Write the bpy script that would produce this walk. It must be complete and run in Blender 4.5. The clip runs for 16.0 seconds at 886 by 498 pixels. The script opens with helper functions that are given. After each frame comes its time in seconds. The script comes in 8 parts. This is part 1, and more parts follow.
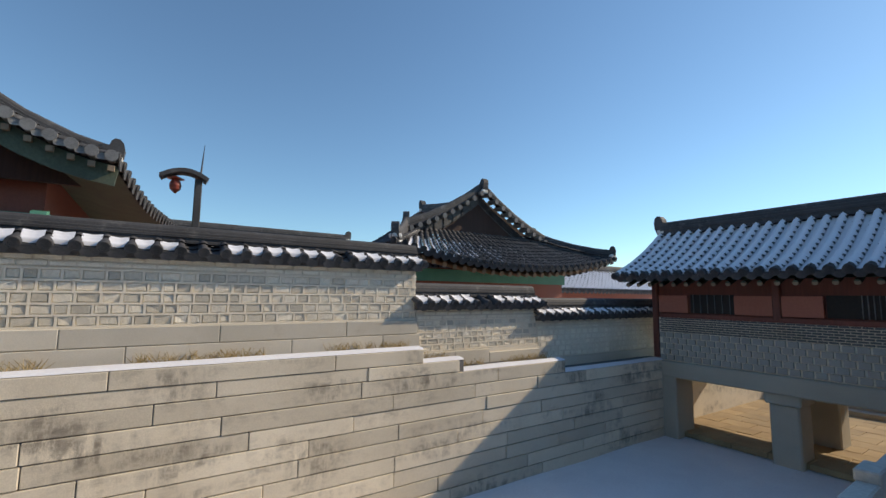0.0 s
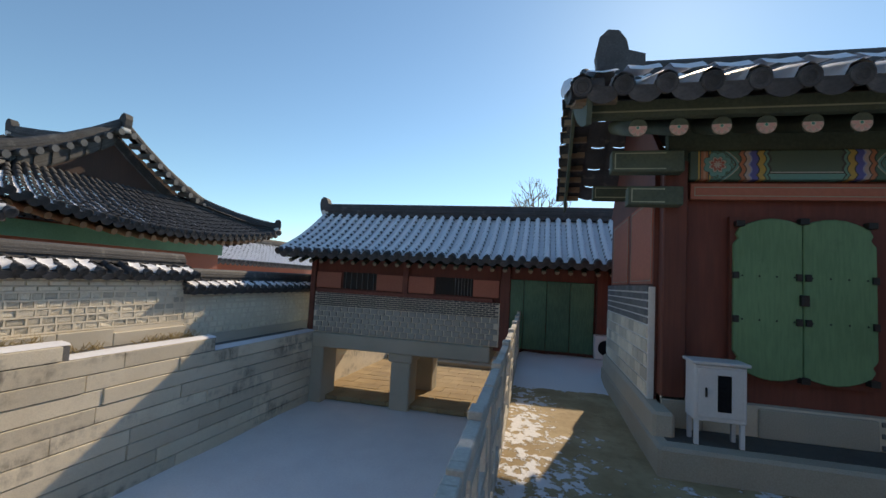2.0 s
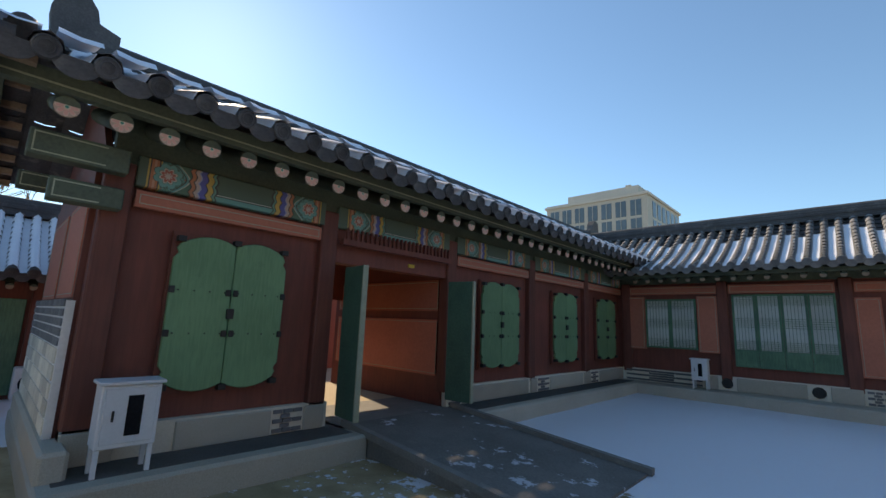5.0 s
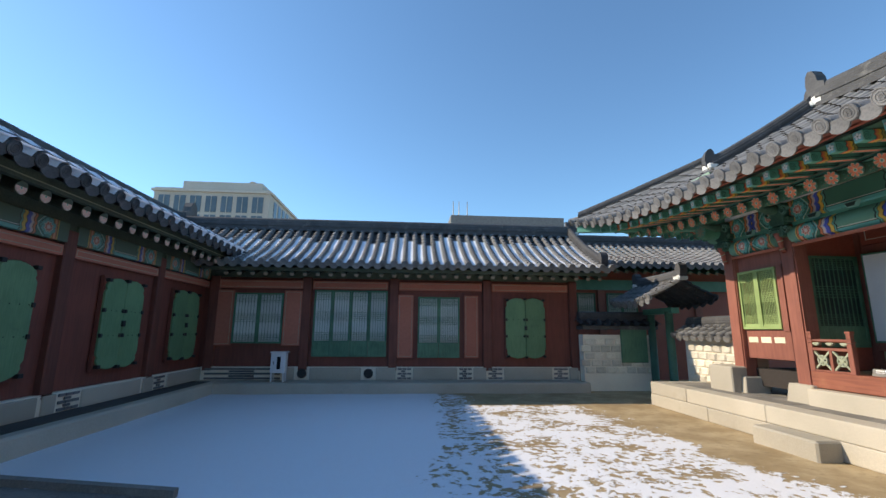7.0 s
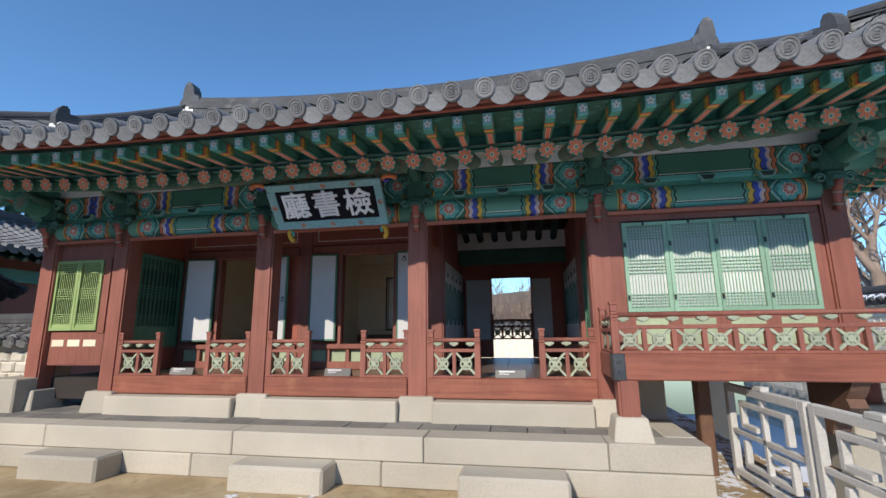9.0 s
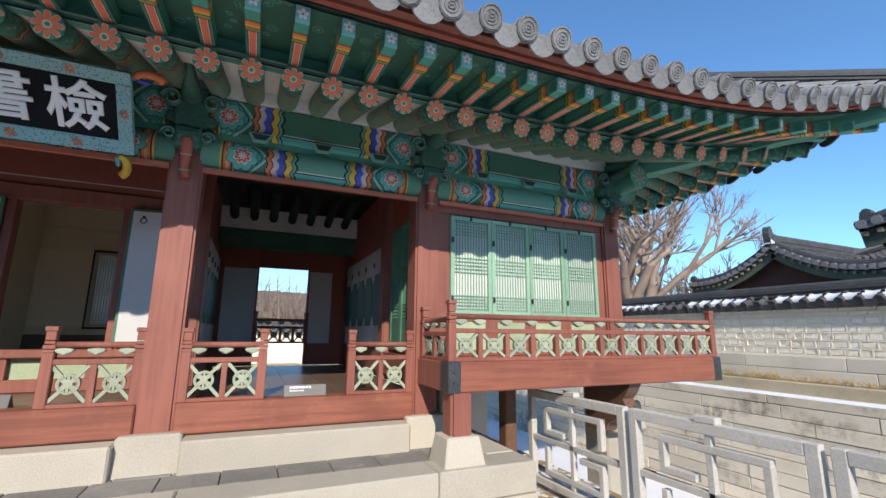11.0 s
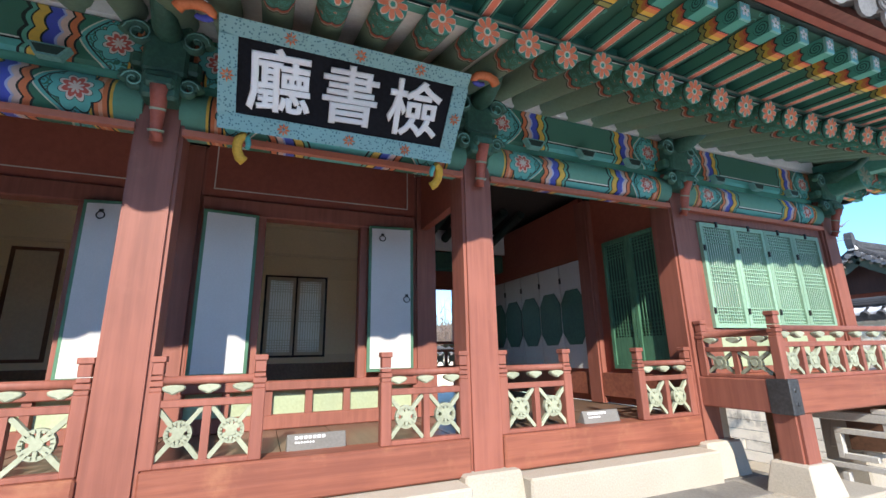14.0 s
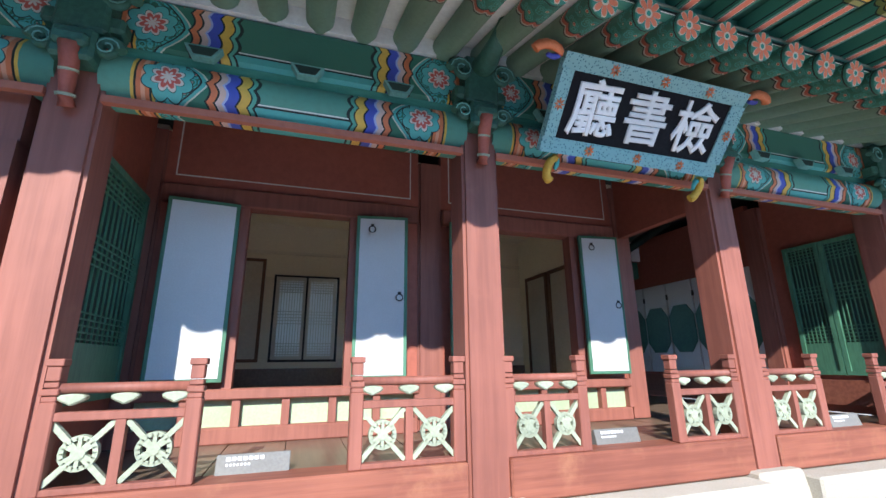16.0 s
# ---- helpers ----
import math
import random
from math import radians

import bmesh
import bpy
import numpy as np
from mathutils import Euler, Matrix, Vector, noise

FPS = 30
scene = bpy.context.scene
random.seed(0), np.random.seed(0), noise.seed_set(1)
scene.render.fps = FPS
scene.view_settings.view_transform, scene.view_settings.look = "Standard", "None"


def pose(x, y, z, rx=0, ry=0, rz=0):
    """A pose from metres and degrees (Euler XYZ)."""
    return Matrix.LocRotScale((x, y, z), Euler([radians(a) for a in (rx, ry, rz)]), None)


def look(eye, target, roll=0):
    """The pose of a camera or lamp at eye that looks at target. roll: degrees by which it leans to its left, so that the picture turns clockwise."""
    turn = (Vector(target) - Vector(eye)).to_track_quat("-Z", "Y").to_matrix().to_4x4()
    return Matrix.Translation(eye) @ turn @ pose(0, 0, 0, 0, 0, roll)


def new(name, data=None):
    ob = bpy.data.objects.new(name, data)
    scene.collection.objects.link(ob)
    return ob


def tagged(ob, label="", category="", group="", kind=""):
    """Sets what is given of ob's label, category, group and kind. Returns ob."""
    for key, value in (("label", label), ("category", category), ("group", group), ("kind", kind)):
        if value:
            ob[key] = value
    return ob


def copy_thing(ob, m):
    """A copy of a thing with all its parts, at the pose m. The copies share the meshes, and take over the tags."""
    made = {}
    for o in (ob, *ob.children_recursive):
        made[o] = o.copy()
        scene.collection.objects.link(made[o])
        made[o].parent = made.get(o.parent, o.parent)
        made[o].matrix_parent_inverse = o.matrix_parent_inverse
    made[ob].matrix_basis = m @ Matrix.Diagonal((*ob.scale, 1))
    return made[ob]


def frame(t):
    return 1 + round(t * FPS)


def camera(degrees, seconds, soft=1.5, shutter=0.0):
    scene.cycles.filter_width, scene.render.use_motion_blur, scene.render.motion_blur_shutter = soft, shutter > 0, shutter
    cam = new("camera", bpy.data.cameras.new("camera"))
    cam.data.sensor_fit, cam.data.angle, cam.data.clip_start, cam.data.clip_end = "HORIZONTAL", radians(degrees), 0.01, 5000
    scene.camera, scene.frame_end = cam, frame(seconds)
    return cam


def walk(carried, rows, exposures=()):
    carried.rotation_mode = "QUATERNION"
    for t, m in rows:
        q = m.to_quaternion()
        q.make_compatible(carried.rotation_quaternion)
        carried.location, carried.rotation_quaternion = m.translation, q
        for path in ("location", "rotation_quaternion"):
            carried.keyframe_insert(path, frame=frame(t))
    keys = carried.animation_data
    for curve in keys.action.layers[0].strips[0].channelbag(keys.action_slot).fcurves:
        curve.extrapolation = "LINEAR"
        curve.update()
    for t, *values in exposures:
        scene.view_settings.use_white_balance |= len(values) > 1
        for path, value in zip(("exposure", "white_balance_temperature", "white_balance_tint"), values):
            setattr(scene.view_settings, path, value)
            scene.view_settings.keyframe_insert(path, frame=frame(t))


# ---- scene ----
cam = camera(91.4, 16.0)
METRES, EYE, TILT, LEAN, TURN = 10.0, 1.6, 0.0, 0.0, -33.5
ROWS = [
    (0.0, -0.033, 0.0445, 0.006, -0.07, 6.11, -0.64),
    (0.5, -0.043, 0.0543, 0.0092, -12.06, 5.59, -0.95),
    (1.0, -0.0446, 0.0671, 0.0085, -26.53, 5.53, -1.87),
    (1.5, -0.0409, 0.0691, 0.0073, -38.42, 5.05, -2.34),
    (2.0, -0.038, 0.0685, 0.0061, -43.36, 4.15, -3.17),
    (2.5, -0.0318, 0.0738, 0.0054, -45.97, 4.09, -4.01),
    (3.0, -0.0297, 0.0724, 0.0072, -50.18, 4.64, -2.68),
    (3.5, -0.0207, 0.0628, 0.0067, -62.4, 5.69, -3.92),
    (4.0, -0.0151, 0.0506, 0.0076, -78.08, 7.41, -4.09),
    (6.5, 0.0106, -0.0586, -0.0033, -136.07, 10.63, -0.31),
    (7.0, 0.0227, -0.0837, -0.0041, -151.11, 10.77, -0.44),
    (7.5, 0.021, -0.1111, -0.0045, -170.99, 10.67, -0.1),
    (8.0, 0.0118, -0.1437, 0.0001, -189.06, 10.84, 0.51),
    (8.5, -0.0006, -0.1606, 0.0005, -209.1, 10.66, 0.51),
    (9.0, -0.0047, -0.1818, 0.0003, -226.27, 10.48, 0.6),
    (9.5, -0.0184, -0.2085, 0.0006, -240.13, 9.3, 1.8),
    (10.0, -0.0367, -0.2409, 0.0015, -248.2, 9.28, -0.13),
]
LATER = [
    (12.3, (-3.163, -2.852, 1.537), (-4.771, -1.75, 1.983), -1.9),
    (12.5, (-3.267, -2.991, 1.543), (-4.861, -1.872, 1.996), -1.8),
    (13.0, (-3.398, -3.428, 1.559), (-5.011, -2.34, 2.021), -1.1),
    (13.5, (-3.487, -3.912, 1.558), (-5.171, -2.938, 2.025), -1.0),
    (14.0, (-3.618, -4.388, 1.575), (-5.412, -3.642, 2.05), -1.2),
    (14.5, (-3.663, -4.793, 1.527), (-5.467, -4.08, 2.014), -1.6),
    (15.0, (-3.773, -5.234, 1.522), (-5.577, -4.522, 2.009), -0.6),
    (15.5, (-3.862, -5.711, 1.572), (-5.691, -5.054, 2.046), 0.6),
    (16.0, (-3.999, -6.228, 1.569), (-5.838, -5.624, 2.072), -0.6),
]
EXPOSURE = [(0.0, 0.27, 8600, 13), (1.5, 0.3, 9200, 13), (4.0, 0.5, 9900, 15), (6.4, 0.88, 8300, 12), (7.0, 0.74, 7900, 11), (9.0, 0.48, 6850, 12),
            (10.2, 0.55, 6850, 12), (12.5, 1.12, 7050, 13), (14.5, 1.34, 6600, 11), (16.0, 1.5, 6050, 9)]
walk(cam, [(t, pose(0, 0, EYE, TILT, LEAN, TURN) @ pose(METRES * x, METRES * y, METRES * z, 90 + pitch, roll, yaw)) for t, x, y, z, yaw, pitch, roll in ROWS]
     + [(t, look(eye, target, roll)) for t, eye, target, roll in LATER], EXPOSURE)

# ---- daylight ----
SUN = Vector((0.826, -0.220, 0.519)).normalized()
world = bpy.data.worlds.new("sky")
scene.world = world
world.use_nodes = True
wn = world.node_tree.nodes
sky = wn.new("ShaderNodeTexSky")
sky.sky_type, sky.sun_disc = "NISHITA", False
sky.sun_elevation = math.asin(SUN.z)
sky.sun_rotation = math.atan2(SUN.x, SUN.y)
sky.altitude, sky.air_density, sky.dust_density, sky.ozone_density = 400, 1.0, 0.15, 6.0
wn["Background"].inputs["Strength"].default_value = 0.15
deep_blue = wn.new("ShaderNodeMix")
deep_blue.data_type, deep_blue.blend_type = "RGBA", "MULTIPLY"
deep_blue.inputs[0].default_value = 1.0
deep_blue.inputs[7].default_value = (0.76, 1.0, 1.06, 1)
world.node_tree.links.new(sky.outputs[0], deep_blue.inputs[6])
world.node_tree.links.new(deep_blue.outputs[2], wn["Background"].inputs["Color"])
sun_data = bpy.data.lights.new("sun", "SUN")
sun_data.energy, sun_data.angle, sun_data.color = 3.1, radians(0.53), (1.0, 0.95, 0.87)
sun = new("sun", sun_data)
sun.matrix_world = look(SUN * 60, (0, 0, 0))

# ---- materials ----
def nodes_of(m):
    m.use_nodes = True
    return m.node_tree.nodes, m.node_tree.links, m.node_tree.nodes["Principled BSDF"]


def num(nt, op, a, b=None, c=None):
    n = nt.nodes.new("ShaderNodeMath")
    n.operation = op
    for k, v in enumerate((a, b, c)):
        if v is None:
            continue
        if isinstance(v, (int, float)):
            n.inputs[k].default_value = v
        else:
            nt.links.new(v, n.inputs[k])
    return n.outputs[0]


def mix(nt, f, a, b):
    n = nt.nodes.new("ShaderNodeMix")
    n.data_type = "RGBA"
    for k, v in ((0, f), (6, a), (7, b)):
        if isinstance(v, (int, float)):
            n.inputs[k].default_value = v
        elif isinstance(v, tuple):
            n.inputs[k].default_value = (*v, 1) if len(v) == 3 else v
        else:
            nt.links.new(v, n.inputs[k])
    return n.outputs[2]


def noise_tex(nt, vec, scale, detail=4, rough=0.55, stretch=None):
    if stretch:
        mp = nt.nodes.new("ShaderNodeMapping")
        mp.inputs["Scale"].default_value = stretch
        nt.links.new(vec, mp.inputs["Vector"])
        vec = mp.outputs[0]
    n = nt.nodes.new("ShaderNodeTexNoise")
    n.inputs["Scale"].default_value, n.inputs["Detail"].default_value, n.inputs["Roughness"].default_value = scale, detail, rough
    nt.links.new(vec, n.inputs["Vector"])
    return n.outputs["Fac"]


def ramp(nt, f, lo, hi):
    n = nt.nodes.new("ShaderNodeMapRange")
    n.interpolation_type = "SMOOTHSTEP"
    nt.links.new(f, n.inputs[0])
    n.inputs[1].default_value, n.inputs[2].default_value = lo, hi
    return n.outputs[0]


def bump(nt, h, strength, dist=0.01):
    n = nt.nodes.new("ShaderNodeBump")
    n.inputs["Strength"].default_value, n.inputs["Distance"].default_value = strength, dist
    nt.links.new(h, n.inputs["Height"])
    return n.outputs[0]


def coords(nt, kind="Object"):
    n = nt.nodes.new("ShaderNodeTexCoord")
    return n.outputs[kind]


def mat(name, col, dark=None, rough=0.8, fine=60, coarse=1.2, depth=0.4, stretch=None, vary=0.12, stain=None, metal=0.0, stain_at=(0.55, 0.75)):
    """A surface with fine grain, broad mottling, optional stains and a little relief."""
    m = bpy.data.materials.new(name)
    nd, lk, bs = nodes_of(m)
    nt = m.node_tree
    v = coords(nt)
    dark = dark or tuple(c * 0.72 for c in col)
    a = noise_tex(nt, v, fine, 3, 0.6, stretch)
    b = noise_tex(nt, v, coarse, 4)
    c = mix(nt, ramp(nt, num(nt, "ADD", num(nt, "MULTIPLY", a, 0.5), num(nt, "MULTIPLY", b, 0.5)), 0.35, 0.65), dark, col)
    if stain:
        c = mix(nt, num(nt, "MULTIPLY", ramp(nt, noise_tex(nt, v, coarse * 1.9, 6, 0.65), *stain_at), 0.8), c, stain)
    oi = nd.new("ShaderNodeObjectInfo")
    hsv = nd.new("ShaderNodeHueSaturation")
    lk.new(c, hsv.inputs["Color"])
    lk.new(num(nt, "ADD", 1 - vary, num(nt, "MULTIPLY", oi.outputs["Random"], 2 * vary)), hsv.inputs["Value"])
    lk.new(hsv.outputs[0], bs.inputs["Base Color"])
    bs.inputs["Roughness"].default_value, bs.inputs["Metallic"].default_value = rough, metal
    lk.new(bump(nt, num(nt, "ADD", a, b), depth, 0.006), bs.inputs["Normal"])
    return m


GRANITE = mat("granite", (0.50, 0.455, 0.375), (0.39, 0.355, 0.29), 0.85, 90, 0.9, 0.35, stain=(0.33, 0.28, 0.21), stain_at=(0.62, 0.85))
def streaked(name, col, dark, streak):
    """Granite washed by rain: grain, mottling and dark upright streaks below the top."""
    m = mat(name, col, dark, 0.9, 80, 0.8, 0.6, vary=0.16)
    nd, lk, bs = nodes_of(m)
    nt = m.node_tree
    src = bs.inputs["Base Color"].links[0].from_socket
    v = nd.new("ShaderNodeNewGeometry").outputs["Position"]
    a = ramp(nt, noise_tex(nt, v, 1.0, 6, 0.65, (0.75, 1, 1.9)), 0.46, 0.70)
    b = ramp(nt, noise_tex(nt, v, 5.0, 5, 0.7, (1.6, 1, 0.7)), 0.36, 0.62)
    lk.new(mix(nt, num(nt, "MULTIPLY", num(nt, "MULTIPLY", a, b), 0.85), src, streak), bs.inputs["Base Color"])
    return m


OLD_GRANITE = streaked("streaked_granite", (0.80, 0.71, 0.57), (0.64, 0.56, 0.44), (0.15, 0.125, 0.10))
WALL_STONE = mat("wall_stone", (0.80, 0.74, 0.62), (0.64, 0.585, 0.48), 0.9, 60, 4.0, 0.9, vary=0.25)
# Granite copy lightened to make up for weak sunlight on the footing.
FOOT_GRANITE = mat("sunlit_footing_granite", (0.70, 0.64, 0.54), (0.58, 0.53, 0.44), 0.88, 90, 0.9, 0.4, stain=(0.42, 0.36, 0.28), stain_at=(0.6, 0.85))
MORTAR = mat("lime_mortar", (0.80, 0.73, 0.60), (0.70, 0.63, 0.52), 0.95, 60, 1.5, 0.4)
GREY_BRICK = mat("grey_brick", (0.20, 0.20, 0.20), (0.13, 0.13, 0.135), 0.9, 70, 2.5, 0.5, vary=0.2)
# Darker paver for the east range platform.
DARK_PAVER = mat("dark_platform_paver", (0.10, 0.096, 0.09), (0.065, 0.062, 0.058), 0.85, 60, 2.0, 0.4, vary=0.15)
PAVER = mat("grey_paver", (0.24, 0.225, 0.20), (0.17, 0.16, 0.145), 0.9, 60, 2.0, 0.4, vary=0.15, stain=(0.34, 0.31, 0.26))
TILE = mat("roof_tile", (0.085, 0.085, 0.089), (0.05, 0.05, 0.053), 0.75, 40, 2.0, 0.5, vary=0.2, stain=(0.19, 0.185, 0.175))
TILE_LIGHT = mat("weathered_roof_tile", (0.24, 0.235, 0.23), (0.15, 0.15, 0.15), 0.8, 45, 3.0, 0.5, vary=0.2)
PLASTER = mat("white_plaster", (0.82, 0.81, 0.77), (0.72, 0.71, 0.67), 0.9, 30, 1.5, 0.25)
CREAM = mat("cream_wallpaper", (0.88, 0.78, 0.58), (0.82, 0.72, 0.53), 0.85, 30, 1.0, 0.1)
PAPER = mat("white_door_paper", (0.65, 0.65, 0.635), (0.60, 0.60, 0.585), 0.8, 80, 2.0, 0.12)
RED_WOOD = mat("red_brown_painted_timber", (0.30, 0.104, 0.072), (0.215, 0.072, 0.05), 0.62, 22, 1.4, 0.35, stretch=(1, 1, 0.06), vary=0.06, stain=(0.34, 0.135, 0.09), stain_at=(0.6, 0.8))
RED_BEAM = mat("red_brown_painted_beam", (0.30, 0.10, 0.06), (0.19, 0.058, 0.036), 0.6, 26, 1.2, 0.4, stretch=(1, 0.05, 1), vary=0.06, stain=(0.34, 0.14, 0.075), stain_at=(0.52, 0.72))
DARK_RED = mat("dark_red_panel", (0.36, 0.10, 0.062), (0.29, 0.079, 0.05), 0.6, 20, 1.0, 0.2)
# Darker copies of the reds: the shade on the ranges is put into colour.
RANGE_RED = mat("shade_darkened_red_boarding", (0.22, 0.058, 0.038), (0.16, 0.042, 0.028), 0.65, 20, 1.0, 0.25, stretch=(1, 1, 0.1))
RANGE_WOOD = mat("shade_darkened_red_timber", (0.20, 0.058, 0.038), (0.135, 0.038, 0.026), 0.65, 22, 1.4, 0.35, stretch=(1, 1, 0.06), vary=0.06)
PINK = mat("red_ochre_panel", (0.50, 0.165, 0.105), (0.43, 0.138, 0.088), 0.75, 20, 1.0, 0.2)
DOOR_GREEN = mat("yellowish_door_green", (0.145, 0.29, 0.145), (0.105, 0.225, 0.11), 0.6, 40, 1.6, 0.3, stretch=(1, 1, 0.12), stain=(0.07, 0.15, 0.085), stain_at=(0.58, 0.8))
GREEN = mat("jade_green_paint", (0.085, 0.22, 0.13), (0.05, 0.14, 0.085), 0.55, 40, 2.0, 0.25, stretch=(1, 1, 0.15))
LIGHT_GREEN = mat("pale_green_lattice", (0.29, 0.46, 0.33), (0.23, 0.39, 0.27), 0.6, 40, 2.0, 0.2)
CLOSET_GREEN = mat("yellow_green_lattice", (0.33, 0.44, 0.17), (0.26, 0.36, 0.13), 0.6, 40, 2.0, 0.2)
DEEP_GREEN = mat("deep_green_paint", (0.10, 0.34, 0.25), (0.07, 0.26, 0.19), 0.55, 35, 1.5, 0.3, stretch=(1, 0.2, 1))
MINT = mat("faded_mint_carving", (0.37, 0.40, 0.29), (0.29, 0.32, 0.23), 0.7, 50, 4.0, 0.3)
PALE_GREEN = mat("pale_green_panel", (0.39, 0.46, 0.29), (0.32, 0.38, 0.24), 0.7, 40, 3.0, 0.2)
BLACK = mat("black_ironwork", (0.02, 0.02, 0.02), (0.012, 0.012, 0.012), 0.5, 60, 5.0, 0.3)
SNOW = mat("packed_snow", (0.86, 0.87, 0.90), (0.78, 0.79, 0.83), 0.6, 25, 1.5, 0.6, vary=0.0)
# Near-black that stands in for the darkness of unlit rooms and undersides.
DARK = mat("unlit_space_black", (0.04, 0.032, 0.028), (0.03, 0.024, 0.02), 0.9, 20, 1.0, 0.1)
GRASS = mat("dry_grass", (0.62, 0.47, 0.24), (0.48, 0.35, 0.16), 0.9, 30, 2.0, 0.3, vary=0.25)
BARK = mat("bare_bark", (0.33, 0.245, 0.19), (0.21, 0.155, 0.12), 0.9, 30, 2.0, 0.6)
METAL_WHITE = mat("white_enamelled_steel", (0.72, 0.73, 0.74), (0.66, 0.67, 0.68), 0.4, 40, 2.0, 0.1)
YELLOW_TAG = mat("yellow_enamel", (0.8, 0.5, 0.04), None, 0.5)

# ---- mesh tools ----
def part(name, bm, material, parent=None, label=""):
    me = bpy.data.meshes.new(name)
    bm.to_mesh(me)
    bm.free()
    me.materials.append(material)
    ob = new(name, me)
    ob.parent = parent
    return tagged(ob, label)


def thing(name, label, category, group="", kind=""):
    return tagged(new(name), label, category, group, kind)


def box(bm, x0, x1, y0, y1, z0, z1):
    v = [bm.verts.new((x, y, z)) for x in (x0, x1) for y in (y0, y1) for z in (z0, z1)]
    for f in ((0, 1, 3, 2), (4, 6, 7, 5), (0, 4, 5, 1), (2, 3, 7, 6), (0, 2, 6, 4), (1, 5, 7, 3)):
        bm.faces.new([v[i] for i in f])
    return v


def bevel(bm, w=0.01, seg=1):
    bmesh.ops.recalc_face_normals(bm, faces=bm.faces)
    bmesh.ops.bevel(bm, geom=bm.edges[:], offset=w, segments=seg, affect="EDGES", clamp_overlap=True)
    return bm


def boxm(x0, x1, y0, y1, z0, z1, w=0.0):
    bm = bmesh.new()
    box(bm, min(x0, x1), max(x0, x1), min(y0, y1), max(y0, y1), min(z0, z1), max(z0, z1))
    return bevel(bm, w) if w else bm


def beam(bm, a, b, w, h, up=(0, 0, 1)):
    """A square bar from a to b."""
    a, b = Vector(a), Vector(b)
    d = (b - a).normalized()
    s = d.cross(Vector(up))
    s = s.normalized() if s.length > 1e-4 else Vector((1, 0, 0))
    u = s.cross(d)
    v = [bm.verts.new(p + s * (i * w / 2) + u * (j * h / 2)) for p in (a, b) for i, j in ((-1, -1), (1, -1), (1, 1), (-1, 1))]
    for f in ((3, 2, 1, 0), (4, 5, 6, 7), (0, 1, 5, 4), (1, 2, 6, 5), (2, 3, 7, 6), (3, 0, 4, 7)):
        bm.faces.new([v[i] for i in f])


def rod(bm, a, b, r0, r1=None, seg=10, caps=True):
    a, b = Vector(a), Vector(b)
    r1 = r0 if r1 is None else r1
    d = (b - a).normalized()
    s = d.cross(Vector((0, 0, 1)))
    s = s.normalized() if s.length > 1e-3 else Vector((1, 0, 0))
    u = s.cross(d)
    rings = [[bm.verts.new(p + (s * math.cos(k * math.tau / seg) + u * math.sin(k * math.tau / seg)) * r) for k in range(seg)] for p, r in ((a, r0), (b, r1))]
    for k in range(seg):
        f = bm.faces.new((rings[0][k - 1], rings[0][k], rings[1][k], rings[1][k - 1]))
        f.smooth = True
    if caps:
        bm.faces.new(rings[0])
        bm.faces.new(rings[1][::-1])


def slab(bm, pts, n, thick):
    """A plate of the outline pts, pushed by thick along n."""
    n = Vector(n)
    lo = [bm.verts.new(Vector(p)) for p in pts]
    hi = [bm.verts.new(Vector(p) + n * thick) for p in pts]
    bm.faces.new(lo[::-1])
    bm.faces.new(hi)
    k = len(pts)
    for i in range(k):
        bm.faces.new((lo[i - 1], lo[i], hi[i], hi[i - 1]))


def sheet(bm, grid, smooth=True):
    rows = [[bm.verts.new(p) for p in row] for row in grid]
    for r0, r1 in zip(rows, rows[1:]):
        for k in range(len(r0) - 1):
            f = bm.faces.new((r0[k], r0[k + 1], r1[k + 1], r1[k]))
            f.smooth = smooth


def bar(bm, pts, w, h):
    """One bent bar of w by h along pts."""
    pts = [Vector(p) for p in pts]
    rings = []
    for i, p in enumerate(pts):
        d = (pts[min(i + 1, len(pts) - 1)] - pts[max(i - 1, 0)]).normalized()
        s = d.cross(Vector((0, 0, 1)))
        s = s.normalized() if s.length > 1e-4 else Vector((1, 0, 0))
        u = s.cross(d)
        rings.append([bm.verts.new(p + s * (a * w / 2) + u * (b * h / 2)) for a, b in ((-1, -1), (1, -1), (1, 1), (-1, 1))])
    for r0, r1 in zip(rings, rings[1:]):
        for k in range(4):
            bm.faces.new((r0[k - 1], r0[k], r1[k], r1[k - 1]))
    bm.faces.new(rings[0][::-1])
    bm.faces.new(rings[-1])


def tube(bm, pts, radii, seg=8):
    """One bent round tube along pts, with a radius for each point."""
    pts = [Vector(p) for p in pts]
    rings = []
    for i, p in enumerate(pts):
        d = (pts[min(i + 1, len(pts) - 1)] - pts[max(i - 1, 0)]).normalized()
        s = d.cross(Vector((0.31, 0.17, 0.94))).normalized()
        u = s.cross(d)
        rings.append([bm.verts.new(p + (s * math.cos(k * math.tau / seg) + u * math.sin(k * math.tau / seg)) * radii[i]) for k in range(seg)])
    for r0, r1 in zip(rings, rings[1:]):
        for k in range(seg):
            bm.faces.new((r0[k - 1], r0[k], r1[k], r1[k - 1])).smooth = True
    bm.faces.new(rings[0][::-1])
    bm.faces.new(rings[-1])


def done(bm):
    bmesh.ops.recalc_face_normals(bm, faces=bm.faces)
    return bm

# ---- tiled roofs ----
def frame_at(P, s, t, e=1e-3):
    p = P(s, t)
    du = (P(min(s + e, 1), t) - P(max(s - e, 0), t)).normalized()
    dv = (P(s, min(t + e, 1)) - P(s, max(t - e, 0))).normalized()
    n = du.cross(dv).normalized()
    if n.z < 0:
        n = -n
    return p, du, dv, n


